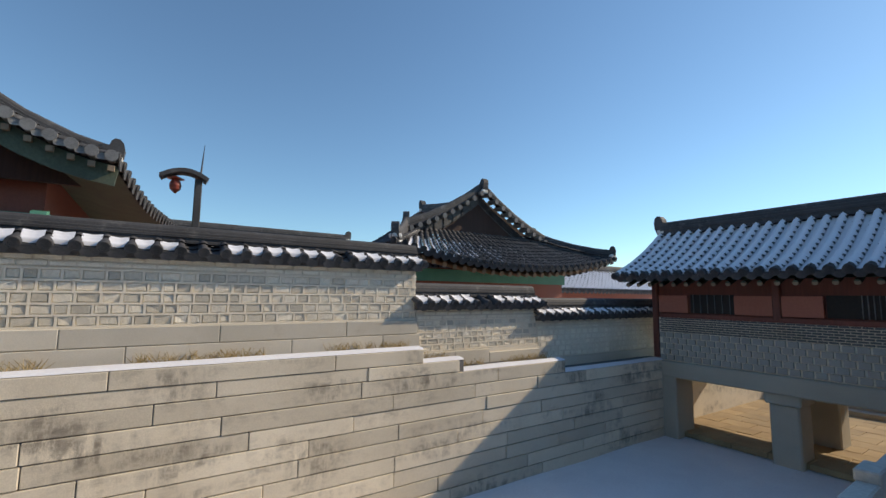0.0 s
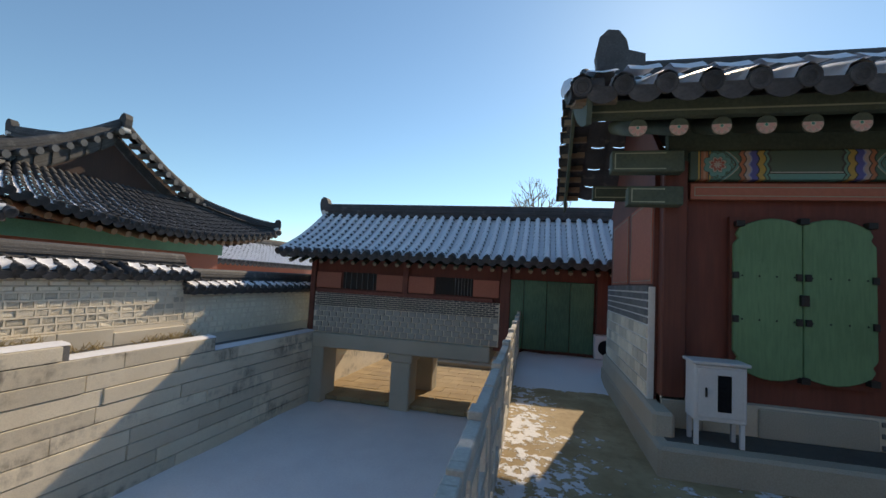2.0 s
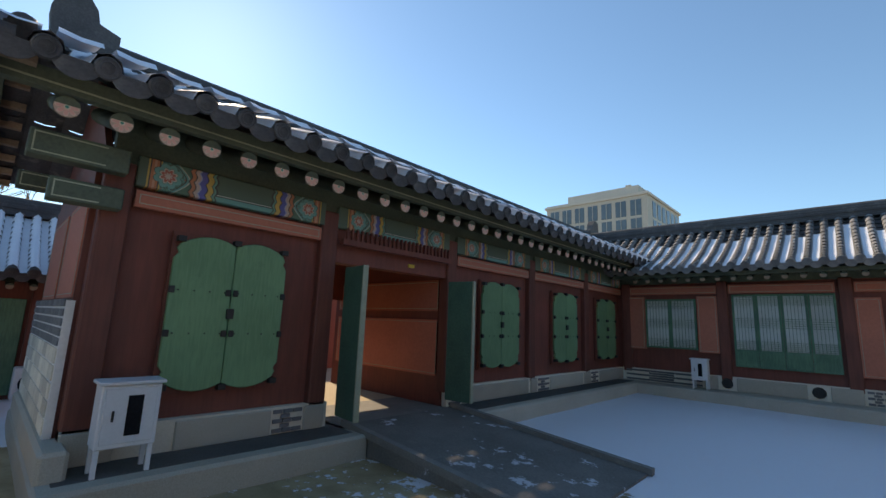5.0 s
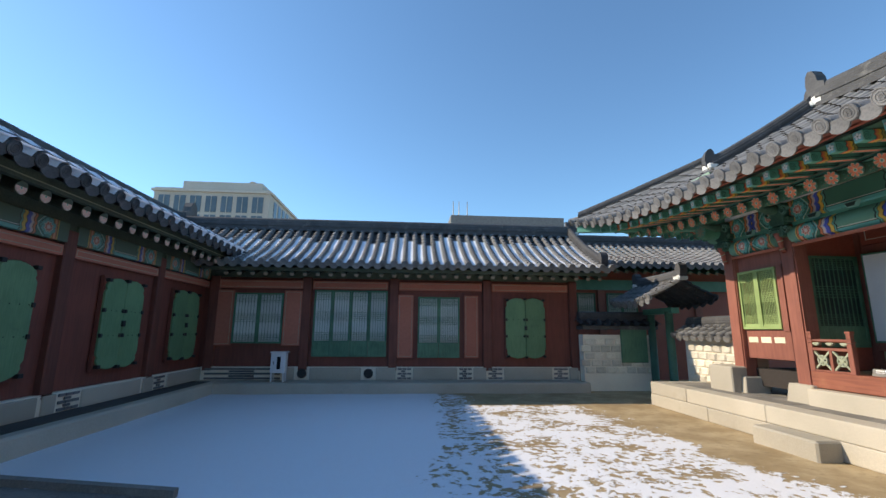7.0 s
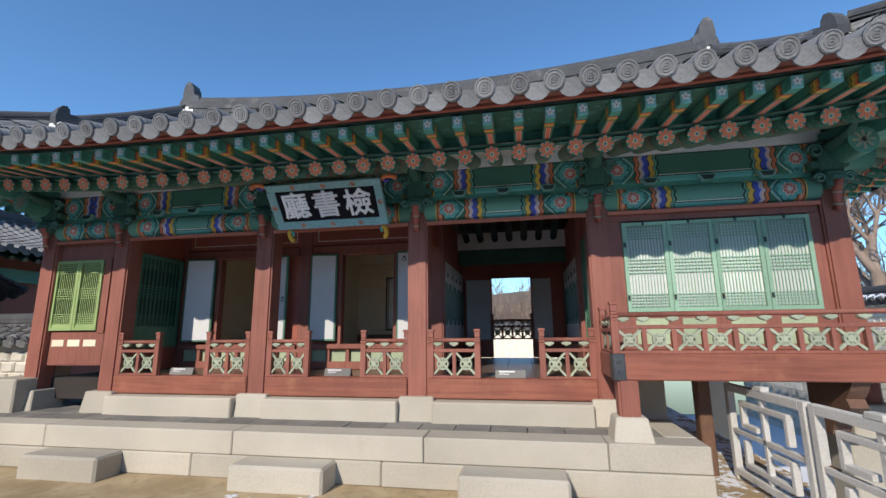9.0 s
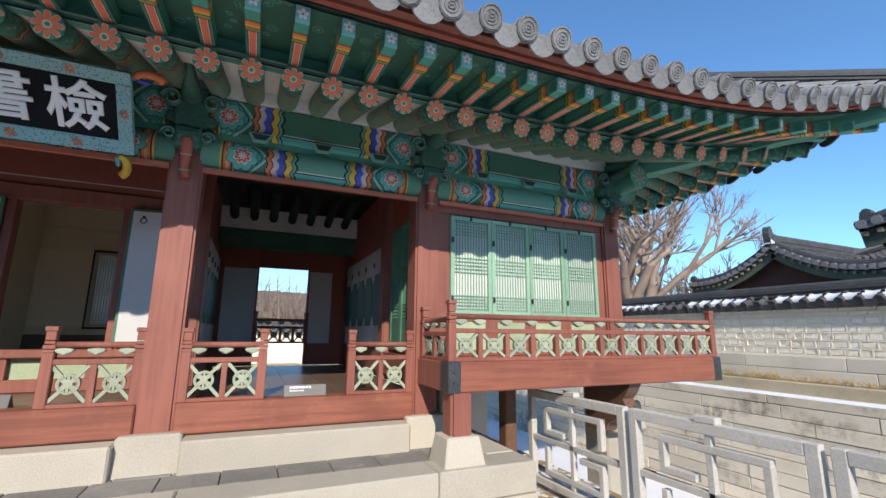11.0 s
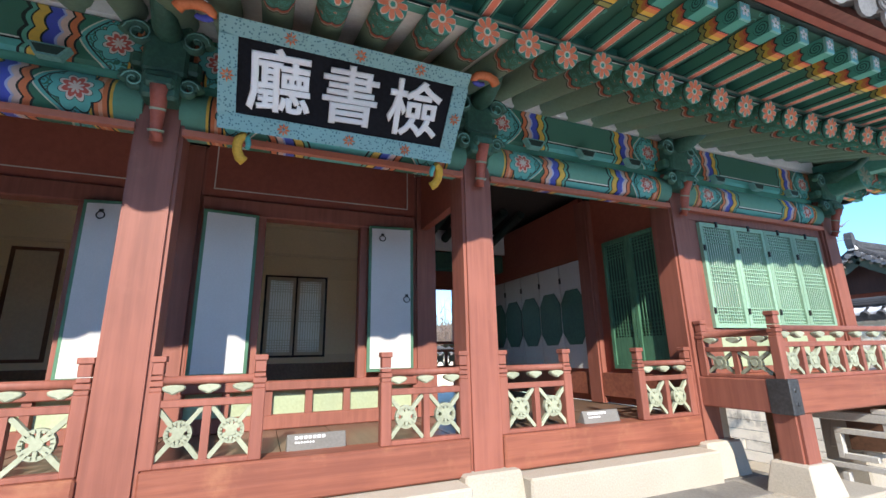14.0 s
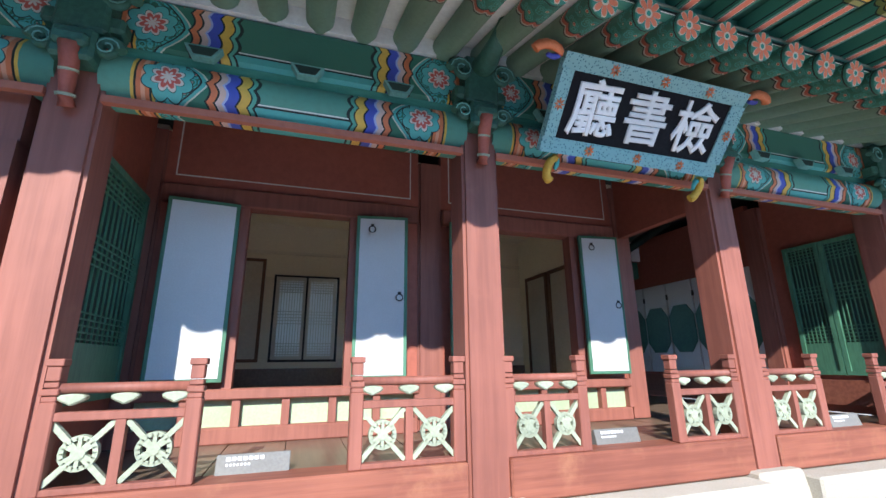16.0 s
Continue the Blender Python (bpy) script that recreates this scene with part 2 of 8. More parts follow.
def end_tile_meshes(material):
    """The round end tile with its raised character ring, and the crescent drip tile; both look along x."""
    bm = bmesh.new()
    rod(bm, (-0.02, 0, 0), (0.035, 0, 0), 0.09, 0.088, 16)
    for r0 in (0.078, 0.05):
        for k in range(12):
            a, b = k * math.tau / 12, (k + 1) * math.tau / 12
            rod(bm, (0.036, r0 * math.cos(a), r0 * math.sin(a)), (0.036, r0 * math.cos(b), r0 * math.sin(b)), 0.006, None, 4, False)
    for yy, zz, w, h in ((0, 0.022, 0.05, 0.01), (0, 0, 0.06, 0.01), (0, -0.022, 0.05, 0.01), (-0.02, 0, 0.01, 0.055), (0.02, 0, 0.01, 0.055)):
        box(bm, 0.032, 0.041, yy - w / 2, yy + w / 2, zz - h / 2, zz + h / 2)
    disc = bpy.data.meshes.new("round_end_tile")
    bm.to_mesh(disc)
    bm.clear()
    pts = [(0, 0.11 * math.cos(a), 0.03 - 0.12 * math.sin(a)) for a in [math.pi * k / 8 for k in range(9)]] + [(0, -0.11, 0.06), (0, 0.11, 0.06)]
    slab(bm, pts, (1, 0, 0), 0.022)
    drip = bpy.data.meshes.new("drip_tile")
    bmesh.ops.recalc_face_normals(bm, faces=bm.faces)
    bm.to_mesh(drip)
    bm.free()
    disc.materials.append(material)
    drip.materials.append(material)
    return disc, drip


END_TILES = {TILE: end_tile_meshes(TILE), TILE_LIGHT: end_tile_meshes(TILE_LIGHT)}


def roof_face(parent, P, n, nt, cover=None, r=0.085, top=None, snow=None, ends=True, pan=None):
    """One slope: P(s, t) runs along the eave and from the eave to the ridge; top(s) is where a row stops.
    Rows of half-round cover tiles over a bed of pan tiles. snow: (kind, low, high)."""
    cover, pan = cover or TILE, pan or TILE
    top = top or (lambda s: 1.0)
    bed, white, joined = bmesh.new(), bmesh.new(), bmesh.new()
    arcs = [k * math.pi / 4 for k in range(5)]
    disc, drip = END_TILES[TILE_LIGHT if cover is TILE_LIGHT else TILE]
    roof = part("roof", bmesh.new(), pan, parent, "bed of dark grey pan tiles")
    tagged(roof, kind="stuff")

    def hang(name, me, s, drop, k):
        p, du, dv, nn = frame_at(P, s, 0.0)
        x = -dv
        m = Matrix((x, du, nn)).transposed().to_4x4()
        if m.determinant() < 0:
            m = Matrix((x, -du, nn)).transposed().to_4x4()
        ob = new(name, me)
        ob.parent = roof
        ob.matrix_world = Matrix.Translation(p + nn * drop) @ m @ Matrix.Diagonal((1, k, r / 0.085, 1))

    for i in range(n + 1):
        s = i / n
        lim = top(s)
        if lim < 0.03:
            continue
        steps = max(2, round(nt * lim))
        rows = bmesh.new() if ends else joined
        for j in range(steps):
            pair = []
            for q, rad, rise in ((j, r, 0.012), (j + 1, r * 0.86, 0.0)):
                p, du, dv, nn = frame_at(P, s, lim * q / steps)
                pair.append([p + nn * rise + du * (math.cos(a) * rad) + nn * (math.sin(a) * rad) for a in arcs])
            sheet(rows, pair)
        if ends:
            part("cover_tile_row", rows, cover, roof)
            hang("round_end_tile", disc, s, 0.012, r / 0.085)
        if snow and snow[0] in ("all", "deep") and lim > 0.1:
            g = []
            for q in range(13):
                t = lim * (snow[1] + (snow[2] - snow[1]) * q / 12)
                p, du, dv, nn = frame_at(P, s, t)
                h = r * ((1.10 if snow[0] == "all" else 1.38 + 0.35 * min(1.0, q / 2)) + 0.10 * noise.noise((s * 40, t * 9, 3)))
                g.append([p + du * (math.cos(a) * h * (0.84 if snow[0] == "all" else 0.95)) + nn * (math.sin(a) * h * 1.15) for a in arcs])
            sheet(white, g)
        if i < n:
            s2 = (i + 1) / n
            lim2 = min(lim, top(s2)) if min(lim, top(s2)) > 0.05 else 0
            if not lim2:
                continue
            steps = max(2, round(nt * lim2))
            for j in range(steps):
                pair = []
                for q, rise in ((j, 0.02), (j + 1, 0.0)):
                    t = lim2 * q / steps
                    line = []
                    for k, sag in ((0, 0.0), (0.25, -0.035), (0.5, -0.05), (0.75, -0.035), (1, 0.0)):
                        p, du, dv, nn = frame_at(P, s + (s2 - s) * k, t)
                        line.append(p + nn * (sag + rise))
                    pair.append(line)
                sheet(bed, pair)
            if ends:
                hang("drip_tile", drip, (s + s2) / 2, -0.055, (P(s2, 0) - P(s, 0)).length / 0.262)
            if snow:
                kind, lo, hi = snow[:3]
                gone = kind == "patch" and noise.noise((s * 23, 5, 2)) < -0.3
                g = []
                hi2 = hi if kind == "all" else lo + (hi - lo) * (0.75 + 0.35 * noise.noise((s * 17, 2, 9)))
                for q in range(13):
                    t = lim2 * (lo + (hi2 - lo) * q / 12)
                    wob = noise.noise((s * 31, t * 6, 1.7))
                    fill = min(1.0, q / 2 + (0.75 if kind == "deep" else 0.3)) * {"deep": 0.225 + 0.03 * wob, "all": 0.016, "valley": 0.05 + 0.025 * wob, "patch": 0.085 + 0.035 * wob}[kind]
                    line = []
                    for k in (0.12, 0.3, 0.5, 0.7, 0.88):
                        p, du, dv, nn = frame_at(P, s + (s2 - s) * k, t)
                        line.append(p + nn * (fill - 0.035 + 0.02 * abs(k - 0.5) * 2))
                    g.append(line)
                if not gone:
                    sheet(white, g)
    bed.to_mesh(roof.data)
    bed.free()
    if len(joined.verts):
        tagged(part("cover_tiles", joined, cover, roof, "rows of half-round grey clay cover tiles"), kind="stuff")
    else:
        joined.free()
    if len(white.verts):
        tagged(part("roof_snow", white, SNOW, roof, "snow lying between the tile rows"), kind="stuff")
    else:
        white.free()
    return roof


def ridge(parent, pts, w=0.26, h=0.34, plaster=True, name="roof_ridge", cap=True, fin=1.0):
    """A ridge of stacked flat tiles under a round capping, along pts."""
    bm = bmesh.new()
    pts = [Vector(p) for p in pts]
    prof = []
    for k in range(4):
        ww = w / 2 * (1.0 if k % 2 == 0 else 0.86)
        prof += [(ww, h * k / 5), (ww, h * (k + 0.85) / 5)]
    prof += [(w * 0.36 * math.cos(a), h * 0.8 + w * 0.4 * math.sin(a)) for a in (0.0, 0.5, 1.05, math.pi / 2)]
    prof = prof + [(-x, z) for x, z in prof[::-1][1:]]
    rings = []
    for i, p in enumerate(pts):
        d = (pts[min(i + 1, len(pts) - 1)] - pts[max(i - 1, 0)]).normalized()
        side = d.cross(Vector((0, 0, 1))).normalized()
        rings.append([p + side * x + Vector((0, 0, z)) for x, z in prof])
    sheet(bm, rings, False)
    for ring in (rings[0], rings[-1]):
        bm.faces.new([bm.verts.new(q) for q in ring])
    ob = part(name, done(bm), TILE, parent, "stacked grey tile ridge with a round capping")
    if cap:
        for p, q in ((pts[0], pts[1]), (pts[-1], pts[-2])):
            d = (p - q).normalized()
            fm = bmesh.new()
            base = p + Vector((0, 0, h * 0.5))
            side = d.cross(Vector((0, 0, 1))).normalized()
            out = [base + d * (x * w * 1.2 * fin) + Vector((0, 0, (z if z < 0 else z * fin) * h)) - side * w * 0.4 for x, z in ((-0.6, -0.4), (0.3, -0.4), (0.5, 0.1), (0.56, 0.6), (0.48, 1.0), (0.28, 1.2), (0.02, 1.16), (-0.16, 0.9), (-0.22, 0.62), (-0.6, 0.5))]
            slab(fm, out, side, w * 0.8)
            part("ridge_end_tile", done(fm), TILE, ob, "upturned dark ridge end tile")
            if plaster:
                part("plaster_cap", boxm(*sorted((p.x - 0.13, p.x + 0.13)), *sorted((p.y - 0.13, p.y + 0.13)), p.z + h * 0.1, p.z + h * 0.55, 0.03), PLASTER, ob, "white plaster ridge stop")
    return ob


def sweep(z0, z1, t, sag):
    """Height along a roof that sags between eave and ridge."""
    return z0 + (z1 - z0) * t - sag * 4 * t * (1 - t)

# ---- ground, channel, terrace ----
CH_S, CH_N = 1.36, 6.75          # channel walls
def ground_material():
    m = bpy.data.materials.new("sandy_court_with_snow")
    nd, lk, bs = nodes_of(m)
    nt = m.node_tree
    v = coords(nt)
    at = nd.new("ShaderNodeAttribute")
    at.attribute_name = "snow"
    big, fine, grit = noise_tex(nt, v, 1.6, 6, 0.62), noise_tex(nt, v, 9.0, 5, 0.6), noise_tex(nt, v, 120, 2)
    sand = mix(nt, ramp(nt, big, 0.35, 0.65), (0.33, 0.235, 0.125), (0.47, 0.36, 0.215))
    sand = mix(nt, num(nt, "MULTIPLY", ramp(nt, fine, 0.5, 0.7), 0.6), sand, (0.24, 0.165, 0.085))
    level = num(nt, "ADD", num(nt, "MULTIPLY", num(nt, "SUBTRACT", fine, 0.5), 1.65), num(nt, "MULTIPLY", num(nt, "SUBTRACT", big, 0.5), 1.5))
    cover = ramp(nt, num(nt, "ADD", at.outputs["Fac"], level), 0.47, 0.56)
    white = mix(nt, grit, (0.72, 0.73, 0.77), (0.86, 0.87, 0.90))
    lk.new(mix(nt, cover, sand, white), bs.inputs["Base Color"])
    bs.inputs["Roughness"].default_value = 0.85
    hgt = num(nt, "ADD", num(nt, "MULTIPLY", cover, 1.2), num(nt, "MULTIPLY", num(nt, "ADD", fine, num(nt, "MULTIPLY", grit, 0.3)), 0.6))
    lk.new(bump(nt, hgt, 0.8, 0.02), bs.inputs["Normal"])
    return m


GROUND = ground_material()


def step01(a, b, v):
    v = max(0.0, min(1.0, (v - a) / (b - a)))
    return v * v * (3 - 2 * v)


def snow_amount(x, y):
    """How much snow lies at a place: deep in the shade of the ranges, thin and trodden in the sun, none along the terrace."""
    wob = noise.noise((x * 0.7, y * 0.7, 0)) * 0.5
    if y < 0.2 and x < 4.5:
        edge = -2.2 + wob * 0.4 + max(0, y + 9.0) * 0.12
        deep = 1.15 * step01(edge + 0.3, edge + 1.9, x) * step01(-3.2, -5.4, y + wob * 1.5)
        trod = 0.52 * step01(edge - 0.2, edge + 1.0, x) * (1 - 0.4 * step01(2.2, 3.2, x) * step01(-3.5, -2.9, y))
        sunny = 0.60 * step01(-4.75, -4.0, x + wob + 0.16 * (y + 8)) * step01(-10.9, -10.2, y) * step01(edge + 1.6, edge + 0.8, x)
        return max(deep, trod, sunny)
    if x > 7.6:
        return 1.2 if y > -2 else 0.25
    if 3.0 < x <= 7.6 and y > -0.6:
        return 0.62 - 0.18 * step01(4.6, 6.0, x) - 0.35 * abs(y - 0.95) * 1.2
    if x > 4.5:
        return 0.5
    return 0.52 + 0.1 * wob


bm = bmesh.new()
xs = [-400, -60, -20, -9] + [-9 + 0.2 * k for k in range(1, 100)] + [11.0, 14.4, 30, 80, 400]
ys = [-400, -60, -20, -14] + [-14 + 0.2 * k for k in range(1, 77)] + [CH_S, CH_N + 0.5, 12, 30, 90, 400]
lay = bm.verts.layers.float.new("snow")
gv = {}
for i in range(len(xs) - 1):
    for j in range(len(ys) - 1):
        cx, cy = (xs[i] + xs[i + 1]) / 2, (ys[j] + ys[j + 1]) / 2
        if CH_S < cy < CH_N + 0.5 and -20 < cx < 30:
            continue
        q = []
        for a, b in ((i, j), (i + 1, j), (i + 1, j + 1), (i, j + 1)):
            if (a, b) not in gv:
                x, y = xs[a], ys[b]
                z = 0.012 * noise.noise((x, y, 4)) if -12 < x < 10 and y < 1.2 else 0.0
                if x > 8.0 and -1.2 < y < 1.3:
                    z += 0.10 * step01(8.0, 8.6, x) * (0.6 + 0.5 * noise.noise((x * 2, y * 2, 1)))
                v = bm.verts.new((x, y, z))
                v[lay] = snow_amount(x, y)
                gv[(a, b)] = v
            q.append(gv[(a, b)])
        bm.faces.new(q).smooth = True
tagged(part("ground", bm, GROUND), "sandy courtyard ground with thawing trodden snow", "ground", kind="structure")

bm = bmesh.new()
sheet(bm, [[(x, y, -1.72 + 0.03 * noise.noise((x * 0.6, y * 0.6, 0))) for x in [-20 + 0.6 * k for k in range(0, 53)]] for y in (CH_S - 0.1, 2.5, 3.5, 4.5, 5.5, 6.2, CH_N + 0.1)])
tagged(part("channel_floor", bm, SNOW), "smooth snow covering the stone channel bed", "channel floor", kind="structure")
bm = bmesh.new()
box(bm, 11.2, 30, CH_S - 0.4, CH_N + 0.8, -2.2, -1.6)
tagged(part("channel_paving_bed", bm, MORTAR), "mortar bed below the paving under the bridge range", "paving", kind="structure")

# court side of the channel
wall_s = tagged(new("wall_south_channel"), "granite retaining wall on the court side of the channel", "retaining wall", kind="structure")
part("wall_core", boxm(-20, 30, CH_S - 0.36, CH_S, -2.2, -0.02), OLD_GRANITE, wall_s)

# granite wall on the far side of the channel, its top falling in four steps
LEDGES = ((-20.0, -4.6, 0.5), (-4.6, 3.72, 0.77), (3.72, 4.55, 0.55), (4.55, 7.16, 0.35), (7.16, 11.2, 0.11))
wall_n = tagged(new("wall_north_channel"), "high weathered granite retaining wall along the channel", "retaining wall", kind="structure")
bm = bmesh.new()
for x0, x1, z in LEDGES:
    box(bm, x0, x1, CH_N + 0.03, CH_N + 0.9, -2.2, z - 0.012)
part("wall_core", bm, GREY_BRICK, wall_n)
COURSES = [-1.75 + 0.2325 * k for k in range(9)] + [0.35, 0.55, 0.77]
stone_jobs = []
for za, zb in zip(COURSES, COURSES[1:]):
    x0 = -20.0 if zb < 0.4 else -4.6
    x1 = 11.2 if zb < 0.12 else 7.16 if zb < 0.4 else 4.55 if zb < 0.6 else 3.72
    stone_jobs.append((x0, x1, za, zb))
stone_jobs.append((-20.0, -4.6, 0.35, 0.5))
lip = bmesh.new()
for x0, x1, z in LEDGES:
    n = int((x1 - x0) / 0.3)
    g = [[(x0 + (x1 - x0) * i / n, CH_N + y + (0.05 * noise.noise((x0 + i * 0.31, 3, 7)) if y > 0.15 else 0.015 * noise.noise((x0 + i * 0.9, 1, 7))), z + h) for i in range(n + 1)] for y, h in ((0.012, 0.002), (0.05, 0.03), (0.2, 0.045), (0.34, 0.01))]
    sheet(lip, g)
part("ledge_snow", lip, SNOW, wall_n, "strip of snow on the ledge")

# stone terrace before the main hall
terrace = tagged(new("stone_terrace"), "pale granite terrace with grey paving before the hall", "terrace", kind="structure")
part("terrace_core", boxm(-11.5, -5.74, -10.42, 0.16, -0.3, 0.44), GRANITE, terrace)

# ---- boundary wall along the channel: footing, stone rows, brick rows, tiled coping ----
def coping(parent, x0, x1, y, z, snow=True):
    """A small two-sided tile roof along a wall; z is the eave."""
    n = max(3, round((x1 - x0) / 0.27))
    P = lambda s, t: Vector((x0 + (x1 - x0) * s, y - 0.36 + 0.36 * t, z + 0.17 * t))
    Q = lambda s, t: Vector((x0 + (x1 - x0) * s, y + 0.36 - 0.36 * t, z + 0.17 * t))
    roof_face(parent, P, n, 2, r=0.07, snow=("patch", 0.1, 0.75) if snow else None)
    roof_face(parent, Q, n, 1, r=0.07, ends=False)
    ridge(parent, [(x0, y, z + 0.14), (x1, y, z + 0.14)], 0.22, 0.2, cap=False)
    part("eave_course", boxm(x0, x1, y - 0.3, y + 0.3, z - 0.11, z - 0.01), TILE, parent, "dark brick course under the coping")


WALLS = ((-20.0, 3.95, 0.5, 1.22, 2.0, 2.2), (3.95, 7.0, 0.5, 0.62, 1.33, 1.5), (7.0, 13.2, 0.1, 0.3, 1.06, 1.24))
WY = 7.4
boundary = tagged(new("wall_north"), "courtyard wall of dressed stone squares with brick rows and tiled coping", "stone wall", kind="structure")
for x0, x1, zf, zs, zb, ze in WALLS:
    part("footing_core", boxm(x0, x1, WY + 0.0, WY + 0.5, zf - 0.6, zs), FOOT_GRANITE, boundary)
    part("wall_core", boxm(x0, x1 - 0.02, WY + 0.03, WY + 0.47, zs, ze), MORTAR, boundary)
    coping(boundary, x0 - 0.05, x1 + 0.06, WY + 0.22, ze)
bm = bmesh.new()
random.seed(11)
for k in range(1500):
    x = random.uniform(-9, 7.2)
    zf = 0.78 if x < 3.72 else 0.55 if x < 4.55 else 0.36
    if noise.noise((x * 0.8, 0, 0)) < -0.25:
        continue
    y = WY - random.uniform(0.02, 0.2)
    h = random.uniform(0.03, 0.12)
    a = random.uniform(0, 6.3)
    rod(bm, (x, y, zf - 0.02), (x + 0.1 * math.cos(a), y + 0.06 * math.sin(a), zf + h), 0.006, 0.002, 3, False)
tagged(part("dry_grass", bm, GRASS), "dry straw-coloured grass along the wall foot", "grass", kind="stuff")
bm = bmesh.new()
box(bm, -20, 11.2, CH_N + 0.1, WY + 0.05, -0.3, 0.08)
box(bm, -20, 3.72, CH_N + 0.25, WY + 0.05, 0.0, 0.74)
box(bm, 3.72, 7.1, CH_N + 0.25, WY + 0.05, 0.0, 0.33)
tagged(part("soil_bank", bm, mat("dry_pale_soil", (0.52, 0.44, 0.31), (0.42, 0.34, 0.23), 0.95, 40, 1.5, 0.4, stain=(0.36, 0.27, 0.15))), "strip of dry soil between ledge and wall", "soil", kind="structure")

# ---- main hall ----
FX = -6.6                         # front of the columns
COLS = (-8.85, -7.50, -5.09, -2.83, -0.50, 2.12)
IX = -7.85                        # inner wall line
BX = -10.7                        # back of the hall
DECK = 0.99
BLACK_GREEN = mat("blackish_green_paint", (0.022, 0.05, 0.04), None, 0.6)
TEAL_LINE = mat("pale_turquoise_line", (0.20, 0.45, 0.40), None, 0.6)
hall = thing("palace_hall", "timber palace hall with painted eaves, red columns and grey tiled roof", "palace hall")


def pattern_material(name, length, base, axis="y", half=0.17, fade=0.0):
    """Painted beam: green with lotus heads and wavy coloured bands near both ends."""
    m = bpy.data.materials.new(name)
    nd, lk, bs = nodes_of(m)
    nt = m.node_tree
    sp = nd.new("ShaderNodeSeparateXYZ")
    lk.new(coords(nt), sp.inputs[0])
    y, z = sp.outputs["Y"], sp.outputs["Z"]
    d = num(nt, "MULTIPLY", num(nt, "SUBTRACT", length / 2, num(nt, "ABSOLUTE", y)), 0.84)
    wave = num(nt, "MULTIPLY", num(nt, "ABSOLUTE", num(nt, "SINE", num(nt, "MULTIPLY", z, math.pi / half * 1.5))), 0.022)
    dw = num(nt, "SUBTRACT", d, wave)
    wear = noise_tex(nt, coords(nt), 30, 4)
    c = base
    def band(c, lo, hi, col, src):
        f = num(nt, "MULTIPLY", num(nt, "GREATER_THAN", src, lo), num(nt, "LESS_THAN", src, hi))
        return mix(nt, f, c, col)
    red, orange, yellow, blue, pale, dark, teal = (0.58, 0.09, 0.045), (0.70, 0.20, 0.08), (0.76, 0.47, 0.08), (0.07, 0.10, 0.50), (0.72, 0.52, 0.44), (0.012, 0.02, 0.018), (0.10, 0.42, 0.38)
    for lo, hi, col in ((0.088, 0.102, yellow), (0.102, 0.112, dark), (0.112, 0.168, orange), (0.132, 0.15, (0.80, 0.38, 0.24)), (0.168, 0.178, dark), (0.178, 0.19, yellow)):
        c = band(c, lo, hi, col, d)
    hz = num(nt, "ABSOLUTE", z)
    # pointed half lotus opening towards the middle: turquoise curls, red dots, pink heart
    dome = num(nt, "ADD", d, num(nt, "MULTIPLY", num(nt, "POWER", num(nt, "DIVIDE", hz, half), 1.5), 0.13))
    c = band(c, 0.19, 0.48, (0.035, 0.17, 0.11), d)
    vo = nd.new("ShaderNodeTexVoronoi")
    vo.inputs["Scale"].default_value = 19
    lk.new(coords(nt), vo.inputs["Vector"])
    curl = num(nt, "SINE", num(nt, "MULTIPLY", vo.outputs["Distance"], 22.0))
    inside = num(nt, "MULTIPLY", num(nt, "GREATER_THAN", d, 0.19), num(nt, "LESS_THAN", dome, 0.40))
    c = mix(nt, num(nt, "MULTIPLY", inside, num(nt, "GREATER_THAN", curl, 0.0)), c, (0.08, 0.42, 0.40))
    dots = num(nt, "MULTIPLY", num(nt, "MULTIPLY", num(nt, "GREATER_THAN", d, 0.19), num(nt, "LESS_THAN", d, 0.44)), num(nt, "LESS_THAN", vo.outputs["Distance"], 0.10))
    c = mix(nt, dots, c, (0.68, 0.12, 0.08))
    for lo, hi, col in ((0.385, 0.395, dark), (0.395, 0.415, teal), (0.415, 0.425, (0.62, 0.60, 0.48))):
        c = mix(nt, num(nt, "MULTIPLY", num(nt, "GREATER_THAN", d, 0.19), num(nt, "MULTIPLY", num(nt, "GREATER_THAN", dome, lo), num(nt, "LESS_THAN", dome, hi))), c, col)
    for lo, hi, col in ((0.405, 0.415, dark), (0.415, 0.445, orange), (0.445, 0.455, dark), (0.455, 0.485, pale), (0.485, 0.497, (0.42, 0.48, 0.75)), (0.497, 0.545, blue), (0.545, 0.555, dark), (0.555, 0.60, yellow), (0.60, 0.608, dark), (0.608, 0.628, (0.12, 0.40, 0.30)), (0.628, 0.646, dark)):
        c = band(c, lo, hi, col, dw)
    dx, dz = num(nt, "SUBTRACT", d, 0.245), num(nt, "MULTIPLY", z, 0.84)
    rr = num(nt, "SQRT", num(nt, "ADD", num(nt, "MULTIPLY", dx, dx), num(nt, "MULTIPLY", dz, dz)))
    th = num(nt, "ARCTAN2", dz, dx)
    sc = num(nt, "MULTIPLY", num(nt, "ABSOLUTE", num(nt, "SINE", num(nt, "MULTIPLY", th, 4.0))), 0.024)
    rs = num(nt, "SUBTRACT", rr, sc)
    for lim, col in ((0.096, dark), (0.091, (0.12, 0.46, 0.42)), (0.054, (0.03, 0.12, 0.09)), (0.050, (0.72, 0.62, 0.54)), (0.036, (0.60, 0.11, 0.08)), (0.012, (0.72, 0.62, 0.54))):
        c = mix(nt, num(nt, "LESS_THAN", rs, lim), c, col)
